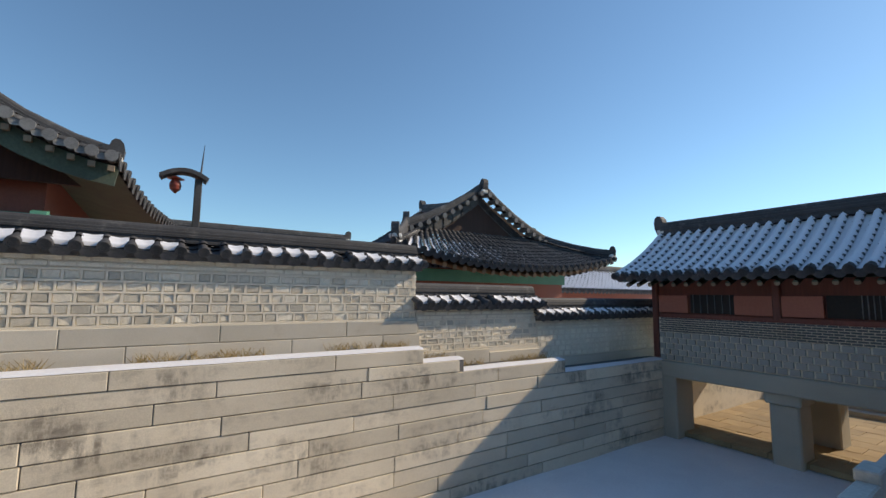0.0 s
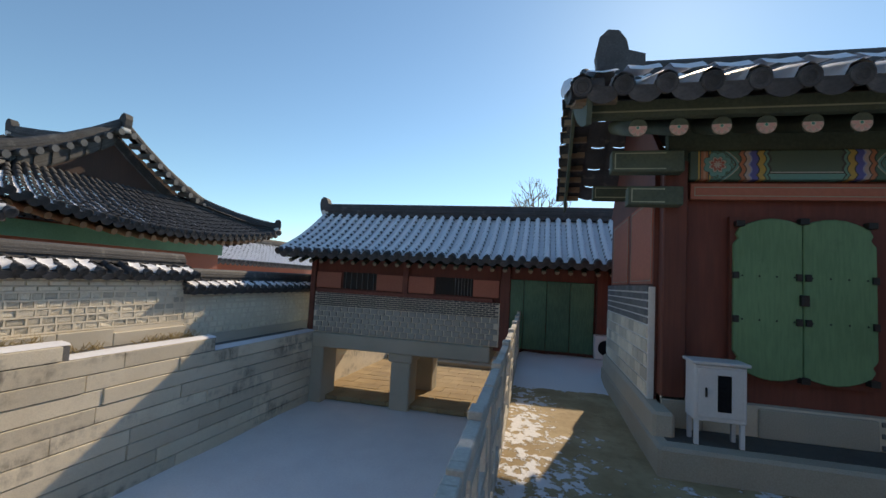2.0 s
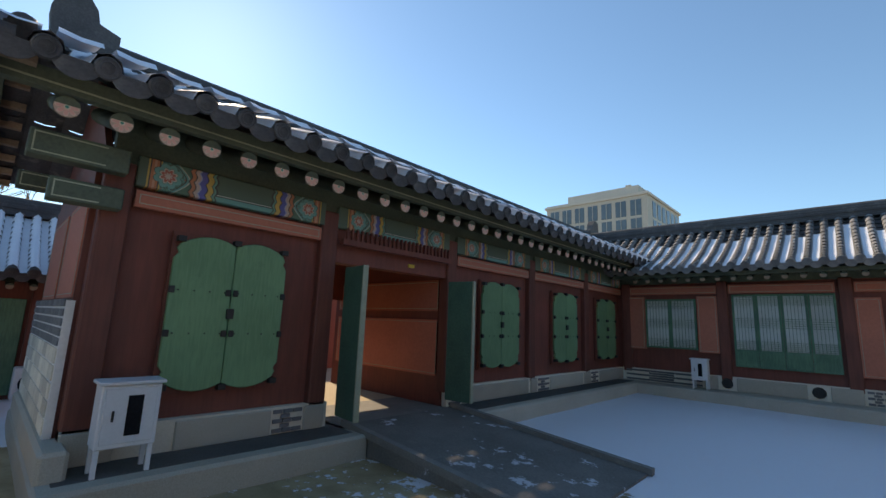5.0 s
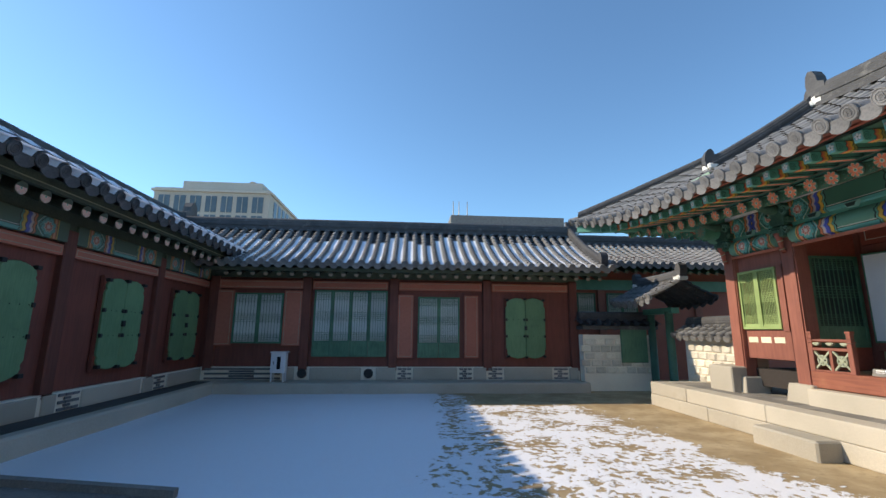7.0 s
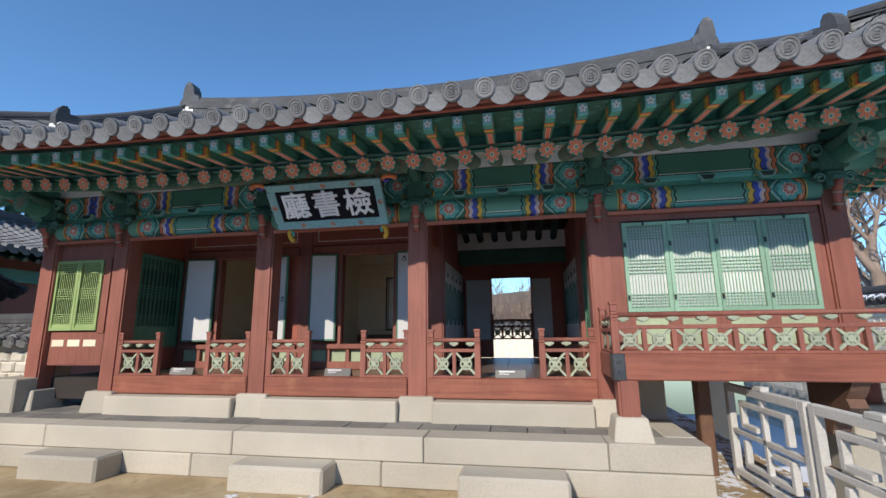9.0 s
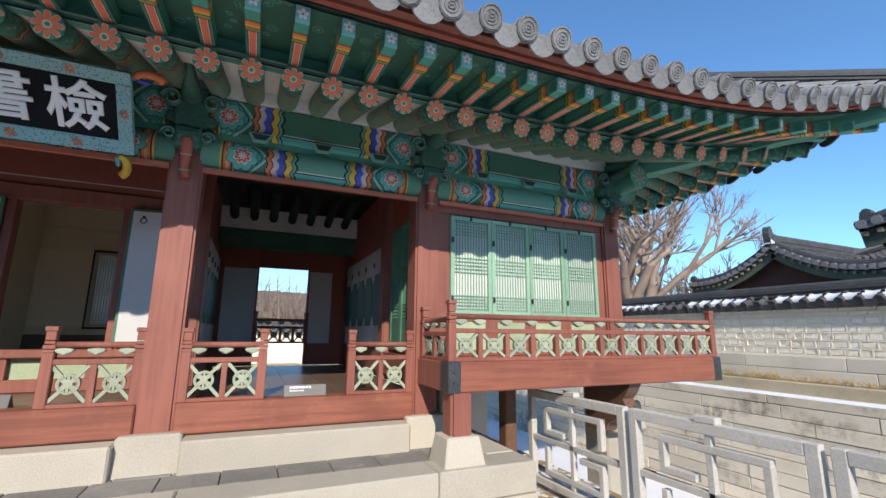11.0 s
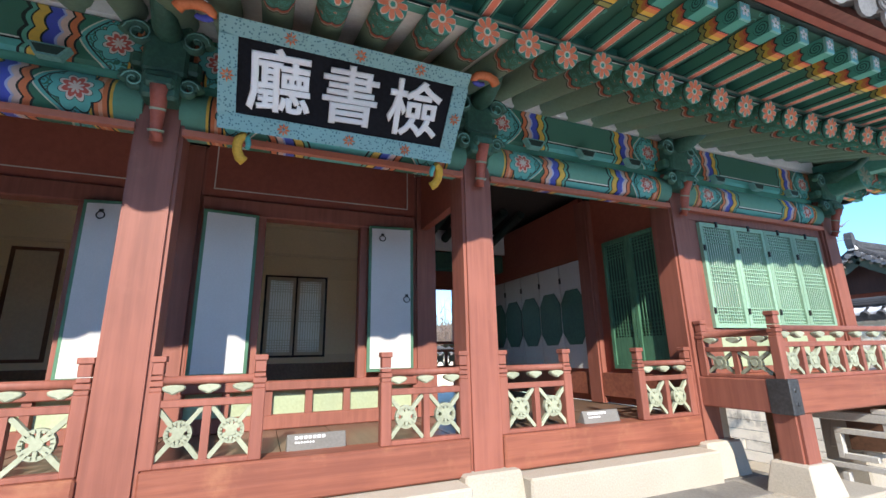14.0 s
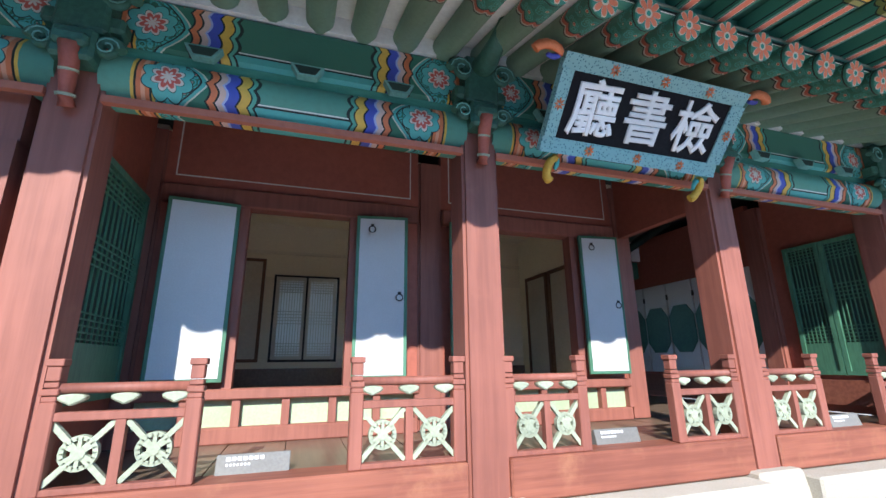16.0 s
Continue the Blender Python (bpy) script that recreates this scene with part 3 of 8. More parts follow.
    # turquoise stripe with white and black lines along the lower edge of the plain middle
    mid = num(nt, "GREATER_THAN", dw, 0.64)
    for k, col in ((-0.48, (0.75, 0.75, 0.68)), (-0.53, dark), (-0.60, teal)):
        c = mix(nt, num(nt, "MULTIPLY", mid, num(nt, "LESS_THAN", z, half * k)), c, col)
    c = mix(nt, num(nt, "MULTIPLY", mid, num(nt, "GREATER_THAN", z, half * 0.90)), c, dark)
    c = mix(nt, num(nt, "MULTIPLY", ramp(nt, wear, 0.4, 0.75), 0.14), c, (0.09, 0.13, 0.10))
    if fade:
        c = mix(nt, fade, c, (0.17, 0.15, 0.11))
    lk.new(c, bs.inputs["Base Color"])
    bs.inputs["Roughness"].default_value = 0.6
    lk.new(bump(nt, wear, 0.25, 0.006), bs.inputs["Normal"])
    return m


def centred(name, bm, material, parent, at, label=""):
    """Moves a mesh's origin to at."""
    bmesh.ops.translate(bm, verts=bm.verts, vec=-Vector(at))
    ob = part(name, bm, material, parent, label)
    ob.location = at
    return ob


def chamfer_post(x, y, w, z0, z1):
    bm = bmesh.new()
    box(bm, x - w / 2, x + w / 2, y - w / 2, y + w / 2, z0, z1)
    bmesh.ops.recalc_face_normals(bm, faces=bm.faces)
    bmesh.ops.bevel(bm, geom=[e for e in bm.edges if abs(e.verts[0].co.z - e.verts[1].co.z) > 0.1], offset=0.022, segments=2, affect="EDGES")
    return bm


CW = 0.27
for y in COLS:
    part("column", chamfer_post(FX - CW / 2, y, CW, 0.76, 3.36), RED_WOOD, hall, "square red-brown timber column")
    bm = bmesh.new()
    v = box(bm, FX - CW - 0.1, FX + 0.13, y - 0.26, y + 0.26, 0.44, 0.775)
    for p in v:
        if p.co.z > 0.7:
            p.co.x += -0.04 if p.co.x > FX - 0.1 else 0.04
            p.co.y += 0.04 if p.co.y < y else -0.04
    part("column_base", bevel(bm, 0.015), GRANITE, hall, "pale granite column base")
for y in COLS[1:5]:
    part("inner_column", chamfer_post(IX - 0.12, y, 0.24, DECK, 3.5), RED_WOOD, hall, "square red-brown inner column")
# rear columns and end walls
for y in COLS:
    part("rear_column", chamfer_post(BX, y, 0.24, 0.5, 3.6), RED_WOOD, hall)

# painted cross beams, purlin and the small blocks between
BEAM_MATS = {}
for a, b in zip(COLS, COLS[1:]):
    L = round(b - a - 0.3, 2)
    mid = (a + b) / 2
    key = L
    if key not in BEAM_MATS:
        BEAM_MATS[key] = (pattern_material("painted_tie_beam", L, (0.12, 0.32, 0.235), half=0.155), pattern_material("painted_purlin", b - a, (0.055, 0.185, 0.125), half=0.19))
    m1, m2 = BEAM_MATS[key]
    bm = bmesh.new()
    rod(bm, (FX - 0.13, a + 0.1, 3.19), (FX - 0.13, b - 0.1, 3.19), 0.165, None, 16)
    centred("tie_beam", bm, m1, hall, (FX - 0.13, mid, 3.19), "round tie beam painted with lotus heads and bands")
    bm = boxm(FX - 0.24, FX - 0.03, a, b, 3.40, 3.76, 0.02)
    centred("purlin_board", bm, m2, hall, (FX - 0.13, mid, 3.58), "purlin board painted green with lotus heads")
    part("red_batten", boxm(FX - 0.035, FX + 0.008, a + 0.13, b - 0.13, 2.985, 3.03), PINK, hall, "thin orange-red batten")
    n = 3 if L > 1.5 else 1
    for k in range(n):
        y = a + (b - a) * (k + 1) / (n + 1)
        bm = bmesh.new()
        slab(bm, [(FX - 0.01, y - 0.06, 3.352), (FX - 0.01, y + 0.06, 3.352), (FX - 0.01, y + 0.105, 3.43), (FX - 0.01, y - 0.105, 3.43)], (1, 0, 0), 0.06)
        bb = part("bearing_block", done(bm), TEAL_LINE, hall, "small turquoise bearing block")
        bm = bmesh.new()
        slab(bm, [(FX + 0.05, y - 0.048, 3.364), (FX + 0.05, y + 0.048, 3.364), (FX + 0.05, y + 0.082, 3.418), (FX + 0.05, y - 0.082, 3.418)], (1, 0, 0), 0.004)
        part("block_face", done(bm), BLACK_GREEN, bb)
    part("wall_plate", boxm(FX - 0.2, FX - 0.06, a, b, 3.30, 3.42), DEEP_GREEN, hall)


TONGUE_RED = mat("bracket_tongue_red", (0.46, 0.12, 0.08), (0.36, 0.09, 0.06), 0.6, 40, 3.0, 0.3)
BRACKET_GREEN = mat("dark_bracket_green", (0.05, 0.15, 0.105), (0.03, 0.095, 0.068), 0.6, 35, 2.0, 0.3)


def spiral(c, r, turns, flip, n=14):
    """Points of a scroll in the plane of the facade, winding inwards."""
    return [Vector((c[0], c[1] + flip * r * (1 - 0.72 * k / n) * math.cos(turns * math.tau * k / n), c[2] + r * (1 - 0.72 * k / n) * math.sin(turns * math.tau * k / n))) for k in range(n + 1)]


def bracket(y):
    """Carved wing bracket on a column head: boss, beak, side scrolls and a red tongue."""
    bm = bmesh.new()
    box(bm, FX - 0.1, FX + 0.10, y - 0.13, y + 0.13, 3.36, 3.74)
    box(bm, FX - 0.1, FX + 0.07, y - 0.2, y + 0.2, 3.40, 3.50)
    box(bm, FX - 0.06, FX + 0.13, y - 0.105, y + 0.105, 3.16, 3.355)
    box(bm, FX - 0.06, FX + 0.17, y - 0.085, y + 0.085, 3.22, 3.30)
    bevel(bm, 0.02)
    boss = part("bracket_boss", bm, BRACKET_GREEN, hall, "carved green bracket boss on the column head")
    bm = bmesh.new()
    tube(bm, [(FX + 0.05, y, 3.66), (FX + 0.2, y, 3.63), (FX + 0.36, y, 3.66), (FX + 0.5, y, 3.74), (FX + 0.6, y, 3.80)], (0.085, 0.08, 0.06, 0.035, 0.012), 9)
    part("bracket_beak", bm, BRACKET_GREEN, boss, "green bird-like bracket beak")
    for sg in (-1, 1):
        for c, r in (((FX + 0.075, y + sg * 0.15, 3.27), 0.06), ((FX + 0.09, y + sg * 0.16, 3.60), 0.085)):
            bm = bmesh.new()
            p = spiral(c, r, 1.35, sg)
            tube(bm, p, [0.034 - 0.0012 * k for k in range(len(p))], 7)
            sc = part("bracket_scroll", bm, BRACKET_GREEN, boss, "carved green scroll")
            bm = bmesh.new()
            q = [v + Vector((0.03, 0, 0)) for v in p]
            tube(bm, q, [0.005] * len(q), 5)
            part("scroll_line", bm, TEAL_LINE, sc, "pale turquoise line on the scroll")
    bm = bmesh.new()
    tube(bm, [(FX + 0.035, y, 2.91), (FX + 0.06, y, 2.95), (FX + 0.075, y, 3.04), (FX + 0.095, y, 3.14), (FX + 0.14, y, 3.24)], (0.042, 0.034, 0.04, 0.046, 0.05), 9)
    tg = part("bracket_tongue", bm, TONGUE_RED, boss, "pinkish red bracket tongue")
    for z, x in ((2.955, 0.062), (3.09, 0.084)):
        bm = bmesh.new()
        rod(bm, (FX + x, y, z), (FX + x + 0.005, y, z + 0.014), 0.045, 0.047, 10)
        part("tongue_band", bm, MINT, tg, "pale painted band")


for y in COLS:
    bracket(y)

# eaves: curved line of the eave along the front
YM = -3.4
def lift(y):
    d = abs(y - YM)
    return 0.0009 * d ** 3 + 0.02 * max(0, d - 5.5) ** 2


def out(y):
    return 0.0042 * max(0, abs(y - YM) - 3) ** 3


EY0, EY1 = -11.0, 4.75
# round rafters with painted ends
def rafter_material():
    m = bpy.data.materials.new("painted_rafter")
    nd, lk, bs = nodes_of(m)
    nt = m.node_tree
    sp = nd.new("ShaderNodeSeparateXYZ")
    lk.new(coords(nt), sp.inputs[0])
    x, y, z = sp.outputs
    th = num(nt, "ARCTAN2", y, z)
    w = num(nt, "ADD", x, num(nt, "MULTIPLY", num(nt, "ABSOLUTE", num(nt, "SINE", num(nt, "MULTIPLY", th, 3.0))), 0.035))
    c = (0.23, 0.35, 0.25)
    for lo, col in ((-0.275, (0.05, 0.05, 0.04)), (-0.262, (0.68, 0.58, 0.48)), (-0.25, (0.60, 0.13, 0.08)), (-0.222, (0.04, 0.06, 0.05)), (-0.21, (0.05, 0.24, 0.17))):
        c = mix(nt, num(nt, "GREATER_THAN", w, lo), c, col)
    # turquoise curls, red buds and pale rims on the painted end
    vo = nd.new("ShaderNodeTexVoronoi")
    vo.inputs["Scale"].default_value = 17
    lk.new(coords(nt), vo.inputs["Vector"])
    tip = num(nt, "GREATER_THAN", w, -0.205)
    for lo, hi, col in ((0.0, 0.14, (0.62, 0.13, 0.08)), (0.14, 0.20, (0.70, 0.60, 0.48)), (0.30, 0.38, (0.10, 0.44, 0.38)), (0.46, 0.53, (0.10, 0.44, 0.38))):
        f = num(nt, "MULTIPLY", num(nt, "GREATER_THAN", vo.outputs["Distance"], lo), num(nt, "LESS_THAN", vo.outputs["Distance"], hi))
        c = mix(nt, num(nt, "MULTIPLY", tip, f), c, col)
    for lo, col in ((-0.028, (0.03, 0.04, 0.035)), (-0.018, (0.08, 0.34, 0.27))):
        c = mix(nt, num(nt, "GREATER_THAN", x, lo), c, col)
    g = noise_tex(nt, coords(nt), 25, 4)
    c = mix(nt, num(nt, "MULTIPLY", ramp(nt, g, 0.4, 0.7), 0.3), c, (0.16, 0.23, 0.17))
    lk.new(c, bs.inputs["Base Color"])
    bs.inputs["Roughness"].default_value = 0.65
    return m


def flower_material(name, petal, ground, n=4.0, size=1.0):
    m = bpy.data.materials.new(name)
    nd, lk, bs = nodes_of(m)
    nt = m.node_tree
    sp = nd.new("ShaderNodeSeparateXYZ")
    lk.new(coords(nt), sp.inputs[0])
    x, y, z = sp.outputs
    th = num(nt, "ARCTAN2", y, z)
    r = num(nt, "SQRT", num(nt, "ADD", num(nt, "MULTIPLY", y, y), num(nt, "MULTIPLY", z, z)))
    r = num(nt, "DIVIDE", r, size)
    pr = num(nt, "MULTIPLY", num(nt, "POWER", num(nt, "ABSOLUTE", num(nt, "COSINE", num(nt, "MULTIPLY", th, n))), 0.4), 0.073)
    c = mix(nt, num(nt, "LESS_THAN", r, num(nt, "ADD", pr, 0.007)), ground, (0.75, 0.55, 0.42))
    c = mix(nt, num(nt, "LESS_THAN", r, pr), c, petal)
    c = mix(nt, num(nt, "LESS_THAN", r, 0.022), c, (0.70, 0.60, 0.45))
    c = mix(nt, num(nt, "LESS_THAN", r, 0.013), c, (0.05, 0.3, 0.22))
    lk.new(c, bs.inputs["Base Color"])
    bs.inputs["Roughness"].default_value = 0.7
    return m


RAFTER = rafter_material()
FLOWER = flower_material("rafter_flower", (0.80, 0.22, 0.11), (0.06, 0.26, 0.19), 4.0, 1.16)
FLOWER_OLD = flower_material("faded_rafter_flower", (0.74, 0.40, 0.33), (0.56, 0.38, 0.30))
BLUE_END = flower_material("flying_rafter_end", (0.82, 0.85, 0.84), (0.20, 0.55, 0.53), 2.5, 0.5)

bm = bmesh.new()
rod(bm, (-2.1, 0, 0), (0, 0, 0), 0.098, 0.092, 14)
raft_me = bpy.data.meshes.new("round_rafter")
bm.to_mesh(raft_me)
raft_me.materials.append(RAFTER)
bm.clear()
rod(bm, (0, 0, 0), (0.006, 0, 0), 0.090, 0.087, 18)
cap_me = bpy.data.meshes.new("flower_end")
bm.to_mesh(cap_me)
cap_me.materials.append(FLOWER)
bm.clear()


def fly_material():
    m = bpy.data.materials.new("painted_flying_rafter")
    nd, lk, bs = nodes_of(m)
    nt = m.node_tree
    sp = nd.new("ShaderNodeSeparateXYZ")
    lk.new(coords(nt), sp.inputs[0])
    x, y, z = sp.outputs
    ay = num(nt, "ABSOLUTE", y)
    c = mix(nt, num(nt, "LESS_THAN", z, -0.03), (0.07, 0.25, 0.175), (0.02, 0.03, 0.025))
    c = mix(nt, num(nt, "LESS_THAN", z, -0.04), c, (0.07, 0.25, 0.175))
    below = num(nt, "LESS_THAN", z, -0.0575)
    for lim, col in ((0.034, (0.02, 0.03, 0.03)), (0.027, (0.72, 0.62, 0.52)), (0.022, (0.72, 0.20, 0.12))):
        c = mix(nt, num(nt, "MULTIPLY", below, num(nt, "LESS_THAN", ay, lim)), c, col)
    wv = num(nt, "ADD", x, num(nt, "MULTIPLY", num(nt, "ABSOLUTE", num(nt, "SINE", num(nt, "MULTIPLY", z, 52.0))), 0.02))
    for lo, col in ((-0.265, (0.03, 0.04, 0.03)), (-0.255, (0.30, 0.30, 0.10)), (-0.225, (0.03, 0.04, 0.03)), (-0.215, (0.72, 0.45, 0.07)), (-0.185, (0.72, 0.25, 0.08)), (-0.155, (0.66, 0.12, 0.08)), (-0.14, (0.03, 0.05, 0.04)), (-0.13, (0.07, 0.33, 0.25))):
        c = mix(nt, num(nt, "GREATER_THAN", wv, lo), c, col)
    dx, dz = num(nt, "ADD", x, 0.06), num(nt, "ADD", z, 0.005)
    rr = num(nt, "SQRT", num(nt, "ADD", num(nt, "MULTIPLY", dx, dx), num(nt, "MULTIPLY", dz, dz)))
    ring = num(nt, "GREATER_THAN", num(nt, "SINE", num(nt, "ADD", num(nt, "MULTIPLY", rr, 330.0), num(nt, "ARCTAN2", dz, dx))), 0.25)
    c = mix(nt, num(nt, "MULTIPLY", ring, num(nt, "LESS_THAN", rr, 0.05)), c, (0.02, 0.10, 0.08))
    c = mix(nt, num(nt, "GREATER_THAN", x, -0.012), c, (0.22, 0.52, 0.46))
    lk.new(c, bs.inputs["Base Color"])
    bs.inputs["Roughness"].default_value = 0.6
    return m


box(bm, -0.75, 0, -0.046, 0.046, -0.06, 0.055)
fly_me = bpy.data.meshes.new("flying_rafter")
bm.to_mesh(fly_me)
fly_me.materials.append(fly_material())
bm.clear()
box(bm, 0, 0.004, -0.045, 0.045, -0.058, 0.053)
blue_me = bpy.data.meshes.new("flying_rafter_end")
bm.to_mesh(blue_me)
blue_me.materials.append(BLUE_END)
bm.free()

RPITCH = 0.30
ny = 47
for k in range(ny + 1):
    y = -10.14 + k * RPITCH
    fan = 0.0
    if y > 2.2:
        fan = (y - 2.2) * 0.42
    elif y < -9.0:
        fan = (y + 9.0) * 0.42
    z = 3.50 + lift(y)
    ob = new("round_rafter", raft_me)
    ob.parent = hall
    ob.matrix_world = pose(-5.60 + out(y), y + fan * 0.35, z, 0, 18, math.degrees(math.atan(fan)))
    cp = new("flower_end", cap_me)
    cp.parent = ob
    tagged(cp, "red flower painted on the rafter end")
    z2 = 3.62 + lift(y)
    fo = new("flying_rafter", fly_me)
    fo.parent = hall
    fo.matrix_world = pose(-4.99 + out(y), y + fan * 0.65, z2, 0, 6, math.degrees(math.atan(fan)))
    fe = new("flying_rafter_end", blue_me)
    fe.parent = fo
    tagged(fe, "blue-green end with a white flower")

# eave boards along the curve
def curve_strip(name, x, z0, z1, thick, material, y0=EY0 + 0.4, y1=EY1 - 0.3, n=40, label=""):
    bm = bmesh.new()
    bar(bm, [(x + out(y), y, (z0 + z1) / 2 + lift(y)) for y in [y0 + (y1 - y0) * k / n for k in range(n + 1)]], thick, z1 - z0)
    return part(name, done(bm), material, hall, label)


curve_strip("rafter_fascia", -5.66, 3.575, 3.64, 0.06, DEEP_GREEN, label="green eave board over the rafter ends")
curve_strip("rafter_fascia_line", -5.625, 3.622, 3.634, 0.012, MINT)
curve_strip("rafter_fascia_shadow_line", -5.625, 3.578, 3.594, 0.012, BLACK_GREEN)
curve_strip("fly_fascia", -5.0, 3.70, 3.735, 0.06, BLACK_GREEN, label="blackish green board over the flying rafters")
curve_strip("eave_board", -4.95, 3.715, 3.79, 0.06, DARK_RED, label="dark red eave board under the end tiles")
curve_strip("tile_bearer", -4.87, 3.735, 3.80, 0.07, RED_WOOD)
def swirl_material():
    """Dark green boards painted with turquoise curls."""
    m = bpy.data.materials.new("swirled_soffit_green")
    nd, lk, bs = nodes_of(m)
    nt = m.node_tree
    vo = nd.new("ShaderNodeTexVoronoi")
    vo.inputs["Scale"].default_value = 7.5
    lk.new(coords(nt), vo.inputs["Vector"])
    ring = num(nt, "GREATER_THAN", num(nt, "SINE", num(nt, "MULTIPLY", vo.outputs["Distance"], 46.0)), 0.35)
    c = mix(nt, num(nt, "MULTIPLY", ring, num(nt, "LESS_THAN", vo.outputs["Distance"], 0.36)), (0.045, 0.15, 0.105), (0.09, 0.32, 0.25))
    c = mix(nt, num(nt, "LESS_THAN", vo.outputs["Distance"], 0.05), c, (0.45, 0.12, 0.07))
    lk.new(c, bs.inputs["Base Color"])
    bs.inputs["Roughness"].default_value = 0.6
    lk.new(bump(nt, noise_tex(nt, coords(nt), 30, 4), 0.25, 0.006), bs.inputs["Normal"])
    return m


SOFFIT_GREEN = swirl_material()
curve_strip("rafter_closing_board", -5.71, 3.62, 3.80, 0.04, DEEP_GREEN)
# soffits: plaster between rafters, green boards between the flying rafters
bm = bmesh.new()
sheet(bm, [[(x + out(y), y, z + lift(y)) for y in [EY0 + 0.5 + (EY1 - EY0 - 1) * k / 40 for k in range(41)]] for x, z in ((-7.6, 4.20), (-5.62, 3.575))])
part("plaster_soffit", bm, PLASTER, hall, "white plaster between the rafters")
bm = bmesh.new()
sheet(bm, [[(x + out(y), y, z + lift(y)) for y in [EY0 + 0.4 + (EY1 - EY0 - 0.8) * k / 40 for k in range(41)]] for x, z in ((-5.75, 3.77), (-5.0, 3.685))])
part("green_soffit", bm, SOFFIT_GREEN, hall, "green boards between the flying rafters")
part("plaster_band", boxm(FX - 0.12, FX - 0.01, COLS[0], COLS[-1], 3.765, 4.0), PLASTER, hall, "white plaster band above the purlin")

# roof: front slope, side slopes, ridges
RZ, RX = 5.98, -8.95
def front(s, t):
    y = EY0 + (EY1 - EY0) * s
    k = min(1.0, t / 0.62)
    yy = y + (max(-9.3, min(2.55, y)) - y) * k
    z0, x0 = 3.76 + lift(y), -4.70 + out(y)
    z1 = RZ + 0.012 * (yy - YM) ** 2
    return Vector((x0 + (RX - x0) * t, yy, sweep(z0, z1, t, 0.16)))


def rear(s, t):
    p = front(s, t)
    return Vector((2 * RX - p.x, p.y, p.z))


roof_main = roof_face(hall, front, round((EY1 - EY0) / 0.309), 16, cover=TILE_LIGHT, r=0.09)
roof_face(hall, rear, 40, 6, r=0.082, ends=False)
for y0, ye, sgn in ((2.55, EY1, 1), (-9.3, EY0, -1)):
    def side(s, t, ye=ye, y0=y0, sgn=sgn):
        x0 = (-4.70 + out(ye)) + (2 * (RX + 4.70) - 2 * out(ye)) * s
        q = t * 0.62
        xx = x0 + (RX - x0) * q
        dd = 1 - 0.6 * (1 - abs(2 * s - 1))
        return Vector((xx, ye + (y0 - ye) * t, sweep(3.76 + lift(ye) * (0.45 + 0.55 * abs(2 * s - 1) ** 2), RZ - 0.7, t, 0.05)))
    roof_face(hall, side, 22, 6, r=0.088)
    bm = bmesh.new()
    slab(bm, [(RX + 2.2, y0 - sgn * 0.35, 4.6), (RX, y0 - sgn * 0.35, RZ + 0.35), (RX - 2.2, y0 - sgn * 0.35, 4.6)], (0, sgn, 0), 0.1)
    part("gable_wall", done(bm), DARK_RED, hall, "dark red gable boarding")
rp = [(RX, y, RZ + 0.012 * (y - YM) ** 2) for y in [-8.6 + 10.6 * k / 12 for k in range(13)]]
ridge(hall, rp, 0.3, 0.5)
for yy, sg in ((2.15, 1), (-8.8, -1)):
    ridge(hall, [(x, yy + sg * 0.1 * k, front((yy + sg * 0.1 * k - EY0) / (EY1 - EY0), (x + 4.70) / (RX + 4.70)).z + 0.03) for k, x in enumerate((-8.9, -8.3, -7.7, -7.1, -6.75))], 0.24, 0.3)
    ridge(hall, [front(0.999 if sg > 0 else 0.001, t) + Vector((0, 0, 0.02)) for t in (0.55, 0.4, 0.25, 0.12, 0.03)], 0.2, 0.12, plaster=False, cap=False)
    # corner hip rafter
    bm = bmesh.new()
    ce = front(1 if sg > 0 else 0, 0)
    beam(bm, (FX - 0.1, COLS[-1] if sg > 0 else COLS[0], 3.72), (ce.x - 0.12, ce.y - sg * 0.12, ce.z - 0.16), 0.18, 0.24)
    part("corner_rafter", done(bm), DEEP_GREEN, hall, "heavy green corner rafter with orange edges")
    bm = bmesh.new()
    sheet(bm, [[(FX, COLS[-1] * 1.0 if sg > 0 else COLS[0], 3.85), (BX, COLS[-1] if sg > 0 else COLS[0], 3.85)], [(-4.95, EY1 - 0.15 if sg > 0 else EY0 + 0.15, 3.72 + lift(EY1) * 0.9), (BX - 1, EY1 - 0.15 if sg > 0 else EY0 + 0.15, 3.8)]])
    part("side_soffit", bm, DEEP_GREEN, hall)

# rafters along both ends of the hall
for sg, ye in ((1, EY1), (-1, EY0)):
    for k in range(18):
        x = -5.15 - 0.3 * k
        near = max(0.0, 1 - k / 9)
        rise = lift(ye) * (0.45 + 0.5 * near ** 2)
        for name, me, end, inset, z, tip in (("round_rafter", raft_me, cap_me, 0.9, 3.50, 18), ("flying_rafter", fly_me, blue_me, 0.28, 3.62, 6)):
            ob = new(name, me)
            ob.parent = hall
            ob.matrix_world = pose(x + 0.3 * near * (1 if inset < 0.5 else 0.4), ye - sg * inset, z + rise, 0, tip, sg * (90 - 35 * near))
            cp = new("rafter_end", end)
            cp.parent = ob
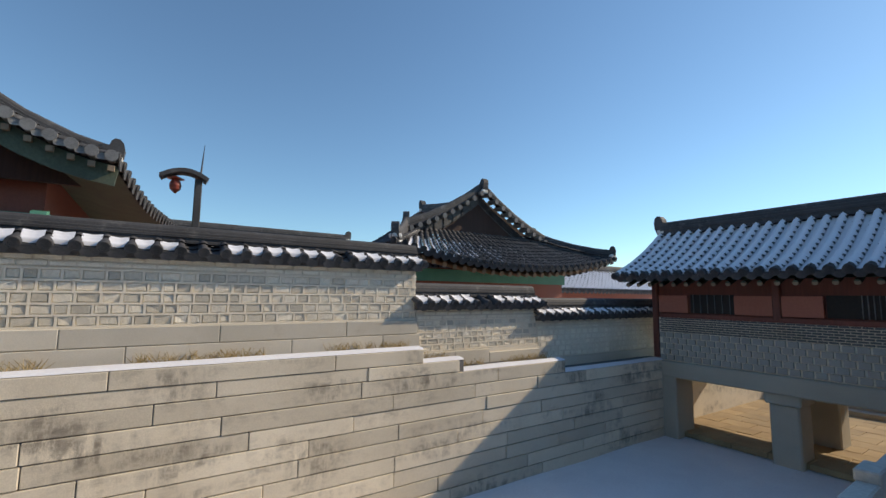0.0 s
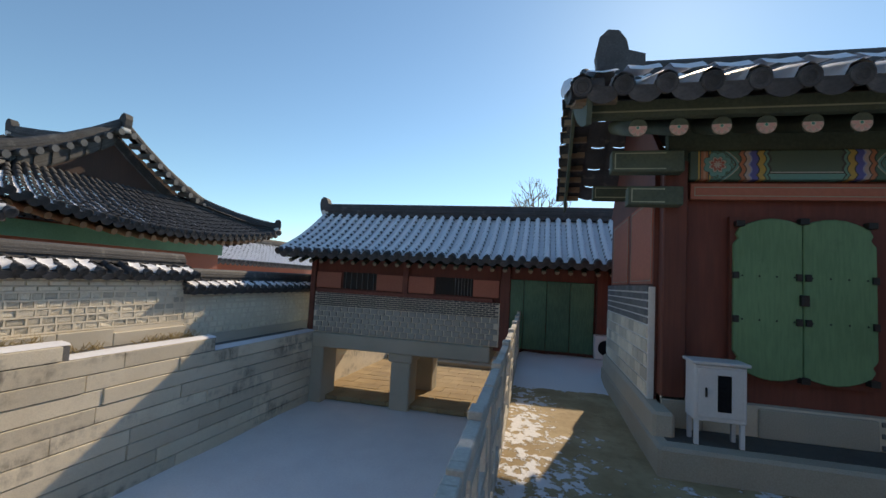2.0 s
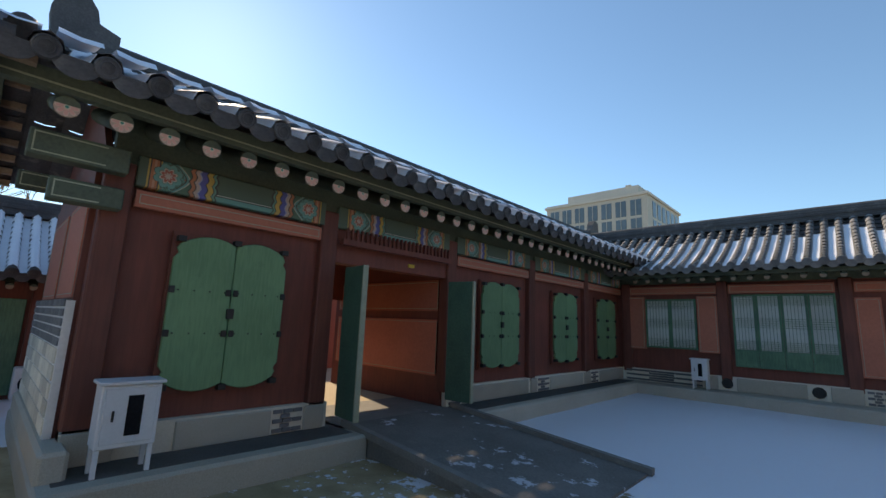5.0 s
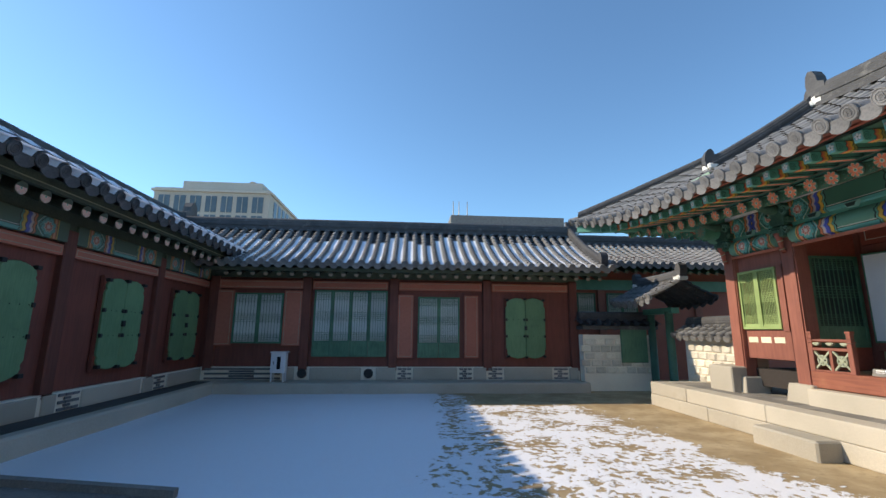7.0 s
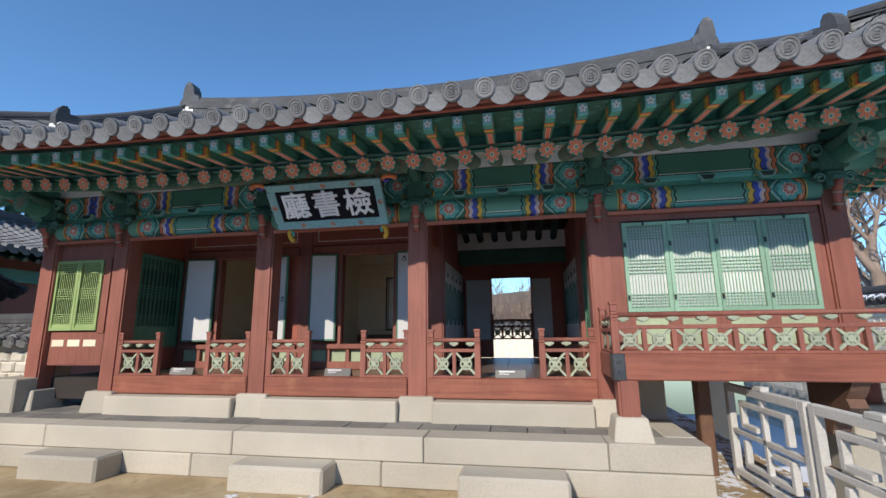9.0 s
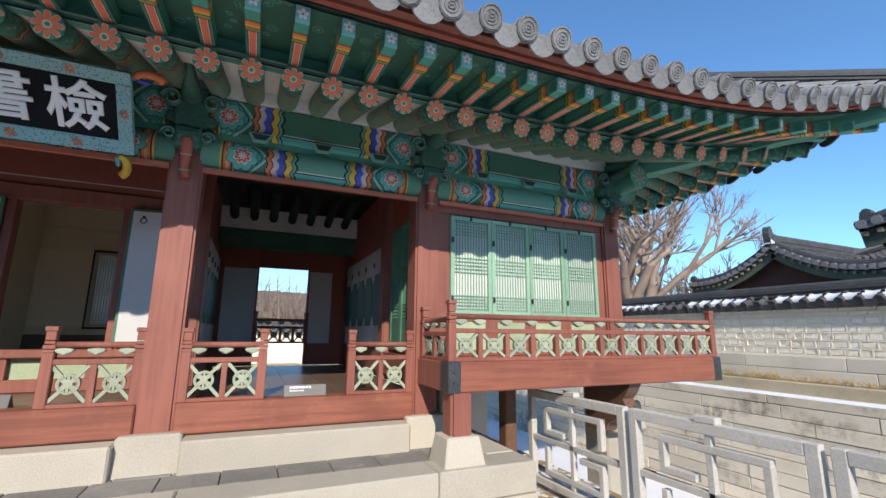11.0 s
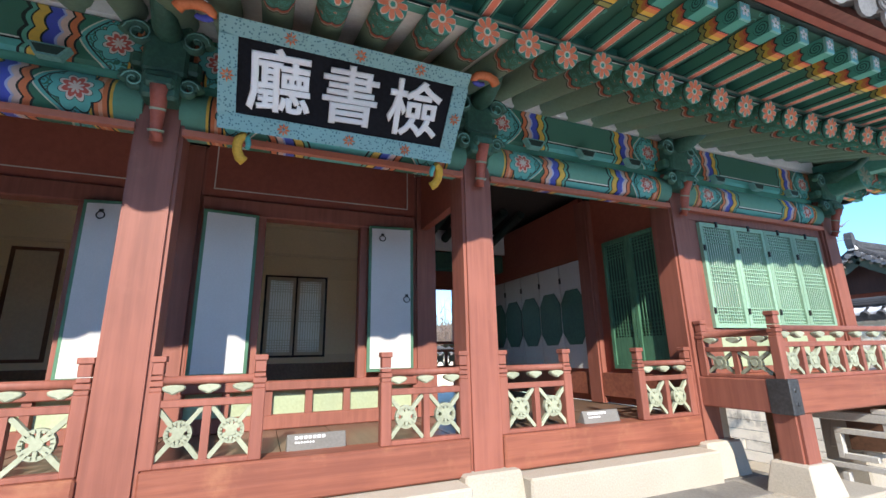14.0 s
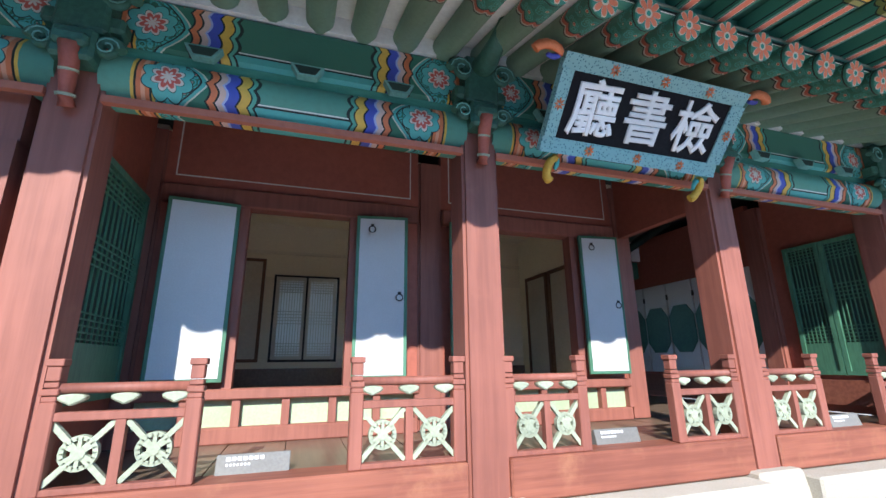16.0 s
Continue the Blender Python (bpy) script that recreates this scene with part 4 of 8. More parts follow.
# painted round ends of the purlin at the corners
for y, sg in ((COLS[-1], 1), (COLS[0], -1)):
    bm = bmesh.new()
    rod(bm, (FX - 0.13, y, 3.58), (FX - 0.13, y + sg * 0.5, 3.58), 0.17, None, 16)
    rod(bm, (FX - 0.3, y + sg * 0.12, 3.58), (FX + 0.42, y + sg * 0.12, 3.58), 0.15, None, 16)
    ob = part("purlin_end", bm, DEEP_GREEN, hall, "round green purlin end with a white flower")
    bm = bmesh.new()
    for k in range(8):
        a = k * math.tau / 8
        beam(bm, (FX + 0.424, y + sg * 0.12, 3.58), (FX + 0.424, y + sg * 0.12 + 0.11 * math.cos(a), 3.58 + 0.11 * math.sin(a)), 0.028, 0.006, (1, 0, 0))
    part("painted_flower", bm, MINT, ob)

# ---- the side ranges ----
def local(axis, base, sgn):
    """Maps (along, out, up) of a facade to the world. axis: the way it runs; base: its plane; sgn: the way it faces."""
    if axis == "y":
        return lambda a, o, u: Vector((base + sgn * o, a, u))
    return lambda a, o, u: Vector((a, base + sgn * o, u))


def lbox(L, a0, a1, o0, o1, u0, u1, w=0.0):
    p, q = L(a0, o0, u0), L(a1, o1, u1)
    return boxm(p.x, q.x, p.y, q.y, p.z, q.z, w)


def scallop_door(L, parent, a0, a1, u0, u1, material=None):
    """A pair of green board leaves with clipped corners and dark iron fittings."""
    material = material or DOOR_GREEN
    mid = (a0 + a1) / 2
    root = part("window_board", lbox(L, a0 - 0.02, a1 + 0.02, -0.06, 0.0, u0 - 0.02, u1 + 0.02), RANGE_RED, parent)
    for flip in (False, True):
        x0, x1, c = a0, mid - 0.004, 0.18
        w = x1 - x0
        top = [(x0, u1 - 1.5 * c), (x0 + 0.25 * c, u1 - 1.15 * c), (x0 + 0.12 * c, u1 - 0.9 * c)]
        for k in range(7):
            q = k / 6
            top.append((x0 + 0.3 * c + (w - 0.3 * c) * q, u1 - 0.55 * c * abs(q - 0.55) ** 2 * 3.3))
        bm = bmesh.new()
        base = [(x, u) for x, u in top] + [(x, u0 + u1 - u) for x, u in top[::-1]]
        if flip:
            base = [(a0 + a1 - x, u) for x, u in base][::-1]
        slab(bm, [L(x, 0.0, u) for x, u in base], L(0, 1, 0) - L(0, 0, 0), 0.045)
        leaf = part("leaf", bevel(done(bm), 0.008), material, root, "green painted board leaf with clipped corners")
    def iron(name, x, o, u, w, lo, hi):
        p = L(x, o, u)
        part(name, boxm(p.x - w, p.x + w, p.y - w, p.y + w, p.z - lo, p.z + hi, 0.004), BLACK, root)
    for u in ((u0 * 2 + u1) / 3 + 0.05, (u0 + u1 * 2) / 3 - 0.05):
        for x in (a0 + 0.02, mid - 0.04, mid + 0.04, a1 - 0.02):
            iron("hinge_plate", x, 0.047, u, 0.025, 0.035, 0.035)
        for k in range(8):
            iron("stud", a0 + 0.08 + (a1 - a0 - 0.16) * k / 7, 0.046, u, 0.008, 0.008, 0.008)
    iron("lock", mid, 0.055, (u0 + u1) / 2, 0.035, 0.06, 0.05)
    for a, u in ((mid, u0 + 0.03), (mid, u1 - 0.03), (a0 + 0.05, u0 + 0.06), (a1 - 0.05, u0 + 0.06), (a0 + 0.05, u1 - 0.06), (a1 - 0.05, u1 - 0.06)):
        iron("corner_plate", a, 0.047, u, 0.04, 0.03, 0.03)
    return root


def lattice_leaf(L, parent, a0, a1, u0, u1, frame_mat, paper=None, skirt=0.0, nv=7, nh=14, deep=0.0, name="window_leaf", bars=None):
    """A lattice leaf: frame, upright and level bars in three groups, paper behind, a plain skirt below."""
    w = 0.045
    d0, d1 = deep, deep + 0.045
    bm = bmesh.new()
    for q in ((a0, a0 + w, u0, u1), (a1 - w, a1, u0, u1), (a0 + w, a1 - w, u0, u0 + w), (a0 + w, a1 - w, u1 - w, u1)):
        b = lbox(L, q[0], q[1], d0, d1, q[2], q[3])
        tmp = bpy.data.meshes.new("t")
        b.to_mesh(tmp)
        b.free()
        bm.from_mesh(tmp)
        bpy.data.meshes.remove(tmp)
    root = part(name, bm, frame_mat, parent, "green framed lattice leaf")
    us = u0 + w + skirt
    if skirt:
        part("skirt_board", lbox(L, a0 + w, a1 - w, d0 + 0.012, d1 - 0.012, u0 + w, us), frame_mat, root)
    bm = bmesh.new()
    up = L(0, 0, 1) - L(0, 0, 0)
    for k in range(1, nv + 1):
        a = a0 + w + (a1 - a0 - 2 * w) * k / (nv + 1)
        beam(bm, L(a, d0 + 0.022, us), L(a, d0 + 0.022, u1 - w), 0.009, 0.012, L(0, 1, 0) - L(0, 0, 0))
    h = u1 - w - us
    for g0, g1 in ((0.02, 0.16), (0.42, 0.58), (0.84, 0.98)):
        for k in range(5):
            u = us + h * (g0 + (g1 - g0) * k / 4)
            beam(bm, L(a0 + w, d0 + 0.024, u), L(a1 - w, d0 + 0.024, u), 0.009, 0.012, L(0, 1, 0) - L(0, 0, 0))
    part("lattice", done(bm), bars or frame_mat, root, "fine wooden lattice bars")
    if paper:
        part("paper", lbox(L, a0 + w, a1 - w, d0 + 0.002, d0 + 0.010, us, u1 - w), paper, root, "white window paper")
    return root


def range_roof(root, axis, L, a0, a1, eave_o, ridge_o, z0, z1, snow=None, cover=None, rows=None, trim=None, trim2=None, nt=12, back=True, sag=0.12, ends=True, ra=None, fin=1.0):
    """A gabled roof over a facade; trim(s): where a row of the front stops."""
    P = lambda s, t: L(a0 + (a1 - a0) * s, eave_o + (ridge_o - eave_o) * t, sweep(z0, z1, t, sag))
    Q = lambda s, t: L(a0 + (a1 - a0) * s, 2 * ridge_o - eave_o + (eave_o - ridge_o) * t, sweep(z0, z1, t, sag))
    n = rows or round(abs(a1 - a0) / 0.28)
    face = roof_face(root, P, n, nt, cover=cover, r=0.088, top=trim, snow=snow, ends=ends)
    if back:
        roof_face(root, Q, n, 5, cover=cover, r=0.088, ends=False, top=trim2)
    ra = a0 if ra is None else ra
    ridge(root, [L(ra + (a1 - ra) * k / 6, ridge_o, z1 - 0.04) for k in range(7)], 0.3, 0.35, fin=fin)
    return face


def eave_rafters(root, L, a0, a1, pitch, end_o, z, slope, length, cap_mat, body_mat, r=0.07):
    bm = bmesh.new()
    d = L(0, -math.cos(slope), math.sin(slope)) - L(0, 0, 0)
    rod(bm, (0, 0, 0), d * length, r, r, 10)
    me = bpy.data.meshes.new("rafter")
    bm.to_mesh(me)
    me.materials.append(body_mat)
    bm.clear()
    o = L(0, 1, 0) - L(0, 0, 0)
    rod(bm, (0, 0, 0), (0.006, 0, 0), r * 0.97, r * 0.92, 14)
    cm = bpy.data.meshes.new("rafter_end")
    bm.to_mesh(cm)
    cm.materials.append(cap_mat)
    bm.free()
    turn = Vector((1, 0, 0)).rotation_difference(o).to_matrix().to_4x4()
    n = round(abs(a1 - a0) / pitch)
    for k in range(n + 1):
        p = L(a0 + (a1 - a0) * k / n, end_o, z)
        ob = new("rafter", me)
        ob.parent, ob.location = root, p
        c = new("rafter_end", cm)
        c.parent = ob
        c.matrix_basis = turn


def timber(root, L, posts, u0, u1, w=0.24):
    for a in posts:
        part("post", lbox(L, a - w / 2, a + w / 2, -0.2, 0.03, u0, u1, 0.015), RANGE_WOOD, root, "red timber post darkened for the shaded front")


def footing(root, L, a0, a1, u0, u1, pieces, o=0.0):
    """Long granite blocks under a wall, with brick vents between."""
    part("footing_core", lbox(L, a0, a1, -0.3, o - 0.03, u0, u1), MORTAR, root)
    for kind, b0, b1 in pieces:
        if kind == "stone":
            part("footing_stone", lbox(L, b0, b1, -0.25, o, u0, u1 - 0.02, 0.012), GRANITE, root, "long granite footing block")
        else:
            bm = bmesh.new()
            h = (u1 - u0 - 0.04) / 5
            for r in range(5):
                for c in range(3):
                    if (r + c) % 2 and r in (1, 3):
                        continue
                    x0 = b0 + (b1 - b0) * (c / 3) + (0.03 if r % 2 else 0)
                    tmp = bpy.data.meshes.new("t")
                    b = lbox(L, x0 + 0.005, min(b1, x0 + (b1 - b0) / 3 - 0.01), -0.1, o - 0.01, u0 + 0.02 + r * h, u0 + 0.02 + (r + 0.8) * h)
                    b.to_mesh(tmp)
                    b.free()
                    bm.from_mesh(tmp)
                    bpy.data.meshes.remove(tmp)
            part("brick_vent", bm, GREY_BRICK, root, "small grey brick vent with white joints")


def framed_panel(root, L, a0, a1, u0, u1, material=None, o=0.0):
    p = part("wall_panel", lbox(L, a0, a1, -0.06, o, u0, u1), material or PINK, root, "red ochre wall panel with a thin pale line")
    bm = bmesh.new()
    i = 0.035
    for q in ((a0 + i, a1 - i, u0 + i, u0 + i + 0.008), (a0 + i, a1 - i, u1 - i - 0.008, u1 - i), (a0 + i, a0 + i + 0.008, u0 + i, u1 - i), (a1 - i - 0.008, a1 - i, u0 + i, u1 - i)):
        c0, c1 = L(q[0], o, q[2]), L(q[1], o + 0.003, q[3])
        box(bm, min(c0.x, c1.x), max(c0.x, c1.x), min(c0.y, c1.y), max(c0.y, c1.y), c0.z, c1.z)
    part("panel_line", bm, MINT, p, "thin pale painted line")
    return p


OLD_RAFTER = mat("faded_green_rafter", (0.10, 0.13, 0.09), (0.07, 0.09, 0.065), 0.8, 30, 2.0, 0.3)
WOOD_RAFTER = mat("plain_wood_rafter_end", (0.36, 0.27, 0.19), (0.28, 0.2, 0.14), 0.8, 30, 2.0, 0.3)
# Darker paper copy, with the shade of these fronts put into its tone.
SHADED_PAPER = mat("shaded_window_paper", (0.62, 0.64, 0.60), (0.55, 0.57, 0.54), 0.85, 30, 2.0, 0.1)

# east range, facing the court
E0 = local("y", 5.15, -1)
east = thing("east_range", "long red timber range with green boarded doors and snowy tiled roof", "palace range")
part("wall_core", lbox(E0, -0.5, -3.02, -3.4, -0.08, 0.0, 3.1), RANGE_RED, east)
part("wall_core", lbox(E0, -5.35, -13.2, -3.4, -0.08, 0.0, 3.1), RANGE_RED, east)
part("gate_lintel", lbox(E0, -3.02, -5.35, -0.25, -0.02, 2.42, 3.1), RANGE_RED, east, "red gate lintel darkened for the shaded front")
part("platform", lbox(E0, -0.28, -3.3, -3.4, 0.7, -0.2, 0.27, 0.03), GRANITE, east, "low granite platform")
part("platform", lbox(E0, -5.4, -13.0, -3.4, 0.7, -0.2, 0.27, 0.03), GRANITE, east, "low granite platform")
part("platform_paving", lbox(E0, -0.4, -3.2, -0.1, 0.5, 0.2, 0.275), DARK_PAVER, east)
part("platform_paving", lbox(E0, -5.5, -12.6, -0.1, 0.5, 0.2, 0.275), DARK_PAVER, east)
timber(east, E0, (-0.57, -2.95, -5.45, -8.08, -10.72, -13.25), 0.5, 3.1)
footing(east, E0, -0.45, -3.1, 0.27, 0.58, (("stone", -0.45, -0.85), ("stone", -1.35, -2.35), ("vent", -2.75, -2.37), ("stone", -2.77, -3.05)), 0.06)
footing(east, E0, -5.4, -13.1, 0.27, 0.58, (("vent", -5.75, -5.45), ("stone", -5.8, -7.9), ("stone", -8.25, -8.0), ("vent", -8.75, -8.3), ("stone", -8.8, -10.4), ("stone", -10.85, -10.5), ("vent", -11.3, -10.9), ("stone", -11.4, -13.0)), 0.06)
for a0, a1 in ((-1.12, -2.36), (-6.3, -7.55), (-9.0, -10.15), (-11.35, -12.55)):
    scallop_door(E0, east, a1, a0, 0.84, 2.48)
for a0, a1 in ((-0.72, -2.82), (-5.6, -7.95), (-8.2, -10.6), (-10.85, -13.1)):
    framed_panel(east, E0, a1, a0, 2.68, 2.85, o=0.01)
E_BEAM = pattern_material("faded_painted_beam", 2.2, (0.05, 0.13, 0.09), half=0.17, fade=0.35)
for a0, a1 in ((-0.7, -2.85), (-3.05, -5.35), (-5.55, -7.98), (-8.18, -10.62), (-10.82, -13.15)):
    bm = lbox(E0, a1, a0, -0.1, 0.035, 2.89, 3.2, 0.01)
    centred("painted_beam", bm, E_BEAM, east, E0((a0 + a1) / 2, 0, 3.05), "faded green painted beam with banded ends")
eave_rafters(east, E0, -0.062, -13.4, 0.372, 0.6, 3.27, 0.35, 1.6, FLOWER_OLD, OLD_RAFTER, 0.09)
part("eave_board", lbox(E0, 0.4, -13.6, 0.58, 0.68, 3.355, 3.52), OLD_RAFTER, east, "faded green eave board")
part("eave_line", lbox(E0, 0.4, -13.6, 0.68, 0.686, 3.40, 3.415), MINT, east, "thin pale painted line")
part("eave_wall", lbox(E0, -0.5, -13.2, -0.16, -0.02, 3.1, 3.6), OLD_RAFTER, east, "boarding between the rafters")
bm = bmesh.new()
sheet(bm, [[E0(0.4, 0.62, 3.35), E0(-13.6, 0.62, 3.35)], [E0(0.4, -0.6, 3.80), E0(-13.6, -0.6, 3.80)]])
part("soffit", bm, OLD_RAFTER, east)
range_roof(east, "y", E0, 0.5, -15.0, 0.93, -1.75, 3.55, 4.78, rows=42, ra=-0.2, fin=1.7, snow=("deep", 0.0, 0.95), trim=lambda s: 1.0 if s < 0.86 else max(0.0, 1.0 - (s - 0.86) / 0.14 * 1.0))
# gable end: barge boards, short rafters, painted beam ends
N0 = local("x", -0.45, 1)
bm = bmesh.new()
slab(bm, [(5.0, -0.5, 3.0), (8.9, -0.5, 3.0), (6.9, -0.5, 4.65)], (0, 1, 0), 0.06)
part("gable_boarding", done(bm), RANGE_RED, east, "dark red gable boarding")
for s in (-1, 1):
    bm = bmesh.new()
    bar(bm, [(6.9 + s * 2.62 * (1 - k / 8), 0.42, sweep(3.38, 4.62, k / 8, 0.12)) for k in range(9)], 0.05, 0.30)
    part("barge_board", done(bm), OLD_RAFTER, east, "faded green barge board")
    for k in range(8):
        q = (k + 0.4) / 8
        p = Vector((6.9 + s * 2.62 * (1 - q), 0.46, sweep(3.5, 4.76, q, 0.12)))
        bm = bmesh.new()
        beam(bm, p + Vector((0, -0.3, -0.02)), p + Vector((0, 0.09, -0.02)), 0.09, 0.09)
        part("verge_rafter", bm, WOOD_RAFTER, east)
    bm = bmesh.new()
    for k in range(9):
        q = k / 9
        p = Vector((6.9 + s * 2.62 * (1 - q), 0.5, sweep(3.56, 4.82, q, 0.12)))
        rod(bm, p + Vector((0, -0.2, 0.02)), p + Vector((0, 0.1, 0)), 0.088, 0.088, 10)
    tagged(part("verge_tiles", bm, TILE, east, "round tiles along the verge"), kind="stuff")
    ridge(east, [(6.9 + s * 2.62 * (1 - q), 0.28, sweep(3.52, 4.8, q, 0.12)) for q in (0.03, 0.25, 0.5, 0.75, 1.0)], 0.24, 0.24, plaster=False, cap=False)
for x0, y1, z0, z1 in ((5.02, 0.12, 2.93, 3.16), (5.05, -0.06, 2.58, 2.78), (6.9, 0.12, 3.0, 3.2)):
    be = part("projecting_beam_end", boxm(x0 - 0.09, x0 + 0.09, -0.6, y1, z0, z1, 0.01), OLD_RAFTER, east, "faded green projecting beam end")
    for za in (z0 + 0.025, z1 - 0.037):
        part("painted_line", boxm(x0 - 0.094, x0 - 0.088, -0.42, y1 - 0.03, za, za + 0.012), MINT, be, "pale painted line")
    part("painted_line", boxm(x0 - 0.094, x0 - 0.088, y1 - 0.042, y1 - 0.03, z0 + 0.037, z1 - 0.037), MINT, be, "pale painted line")
# north end wall: stone grid below, red panels above
part("end_wall", boxm(5.3, 8.4, -0.5, -0.40, 0.2, 3.0), RANGE_RED, east)
framed_panel(east, N0, 5.35, 6.6, 1.75, 2.75, o=0.06)
framed_panel(east, N0, 6.8, 8.2, 1.75, 2.75, o=0.06)
part("end_plinth", boxm(4.75, 8.5, -0.5, -0.30, -0.1, 0.5, 0.03), GRANITE, east, "granite plinth of the end wall")

# south range
S0 = local("x", -13.0, 1)
south = thing("south_range", "long red timber range with lattice windows and grey tiled roof", "palace range")
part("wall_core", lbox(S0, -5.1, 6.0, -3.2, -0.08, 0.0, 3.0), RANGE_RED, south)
part("platform", lbox(S0, -5.1, 5.2, -3.2, 0.75, -0.2, 0.26, 0.03), GRANITE, south, "low granite platform")
timber(south, S0, (-5.0, -2.5, 0.12, 2.5, 4.95), 0.5, 3.0)
footing(south, S0, -5.1, 5.1, 0.26, 0.6, (("stone", -5.05, -4.8), ("vent", -4.75, -4.35), ("stone", -4.3, -2.95), ("vent", -2.9, -2.5), ("stone", -2.45, -2.1), ("vent", -2.05, -1.7), ("stone", -1.65, -0.45), ("vent", -0.4, -0.02), ("stone", 0.02, 0.55), ("stone", 0.95, 2.3), ("stone", 2.7, 3.0), ("vent", 3.05, 5.0)), 0.05)
for x in (0.75, 2.5):
    bm = bmesh.new()
    rod(bm, (x, -12.96, 0.43), (x, -12.93, 0.43), 0.13, 0.11, 9)
    # Plain black disc set on the wall for the opening.
    part("flue_opening", bm, BLACK, south, "black disc marking a flue opening")
for a0, a1 in ((4.43, 4.95), (2.62, 3.09)):
    framed_panel(south, S0, a0, a1, 1.15, 2.62, o=0.02)
for a0, a1 in ((-0.42, -0.0), (-2.24, -1.85)):
    framed_panel(south, S0, a0, a1, 0.84, 2.55, o=0.02)
for a0, a1 in ((-4.85, -2.65), (-2.35, -0.02), (0.3, 2.35), (2.62, 4.85)):
    framed_panel(south, S0, a0, a1, 2.68, 2.9, o=0.015)
def lattice_row(root, L, a0, a1, n, u0, u1, skirt, nv=6):
    for k in range(n):
        lattice_leaf(L, root, a0 + (a1 - a0) * k / n + 0.004, a0 + (a1 - a0) * (k + 1) / n - 0.004, u0, u1, GREEN, SHADED_PAPER, skirt, nv, deep=-0.05)
lattice_row(south, S0, 3.12, 4.42, 2, 1.2, 2.55, 0.0)
lattice_row(south, S0, 0.3, 2.3, 4, 0.86, 2.65, 0.38, 5)
lattice_row(south, S0, -1.72, -0.55, 2, 0.84, 2.5, 0.36, 9)
scallop_door(S0, south, -4.15, -3.02, 0.83, 2.5)
eave_rafters(south, S0, -5.5, 4.4, 0.33, 0.75, 3.0, 0.35, 1.5, WOOD_RAFTER, OLD_RAFTER, 0.062)
part("eave_wall", lbox(S0, -5.1, 5.1, -0.16, -0.02, 2.98, 3.42), OLD_RAFTER, south, "boarding between the rafters")
bm = bmesh.new()
sheet(bm, [[S0(-5.7, 0.8, 3.09), S0(5.2, 0.8, 3.09)], [S0(-5.7, -0.6, 3.60), S0(5.2, -0.6, 3.60)]])
part("soffit", bm, OLD_RAFTER, south)
part("eave_board", lbox(S0, -5.7, 5.0, 0.74, 0.82, 3.07, 3.16), OLD_RAFTER, south)
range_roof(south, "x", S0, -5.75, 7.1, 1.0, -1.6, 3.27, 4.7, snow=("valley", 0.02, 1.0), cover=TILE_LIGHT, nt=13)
ridge(south, [(-5.6, -14.6 + 2.45 * k, sweep(4.75, 3.3, k, -0.0) + 0.02 - 0.12 * 4 * k * (1 - k)) for k in (0, 0.25, 0.5, 0.75, 0.97)], 0.24, 0.24, plaster=False)

# range on the bridge over the channel
B0 = local("y", 10.8, -1)
bridge = thing("bridge_range", "red timber range carried over the channel on granite piers", "palace range")
part("stone_lintel", lbox(B0, 2.0, 7.3, -3.2, 0.12, -0.28, 0.10, 0.03), GRANITE, bridge, "long granite beam across the channel")
part("brick_wall_core", lbox(B0, 1.82, 6.84, -0.3, -0.02, 0.10, 1.17), MORTAR, bridge)
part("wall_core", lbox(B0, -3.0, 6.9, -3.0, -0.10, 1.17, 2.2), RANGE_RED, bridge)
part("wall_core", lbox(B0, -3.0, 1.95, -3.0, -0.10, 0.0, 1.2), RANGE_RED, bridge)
timber(bridge, B0, (6.92,), 0.15, 2.1, 0.14)
timber(bridge, B0, (4.28,), 1.2, 2.1, 0.14)
timber(bridge, B0, (1.7, -0.55, -2.6), 0.1, 2.1, 0.24)
part("sill_beam", lbox(B0, 2.0, 6.8, -0.1, 0.02, 1.17, 1.27), RANGE_RED, bridge)
for a0, a1, k in ((6.10, 6.82, 1), (4.36, 5.08, 1), (3.52, 4.20, 1), (1.86, 2.50, 1)):
    part("wall_panel", lbox(B0, a0, a1, -0.08, 0.0, 1.30, 1.72), PINK, bridge, "red ochre wall panel")
for a0, a1 in ((5.11, 6.07), (2.53, 3.49)):
    # Near-black plate painted as the shade inside the window.
    part("window_opening", lbox(B0, a0, a1, -0.12, -0.085, 1.3, 1.74), DARK, bridge, "near-black plate standing for the shade in an unglazed window")
    for k in range(6):
        bm = bmesh.new()
        a = a0 + (a1 - a0) * (k + 0.5) / 6 * (0.5 if a0 < 3 else 1)
        p = B0(a, -0.06, 1.3)
        rod(bm, p, p + Vector((0, 0, 0.44)), 0.012, None, 5, False)
        part("window_bar", bm, GREY_BRICK, bridge)
framed_panel(bridge, B0, -0.45 - 0.55, -0.45 - 0.02, 0.85, 1.75, o=0.01)
for k in range(4):
    a0 = -0.38 + 0.545 * k
    part("door_leaf", lbox(B0, a0 + 0.005, a0 + 0.54, -0.1, -0.03, 0.12, 1.78, 0.01), GREEN, bridge, "tall green boarded door leaf")
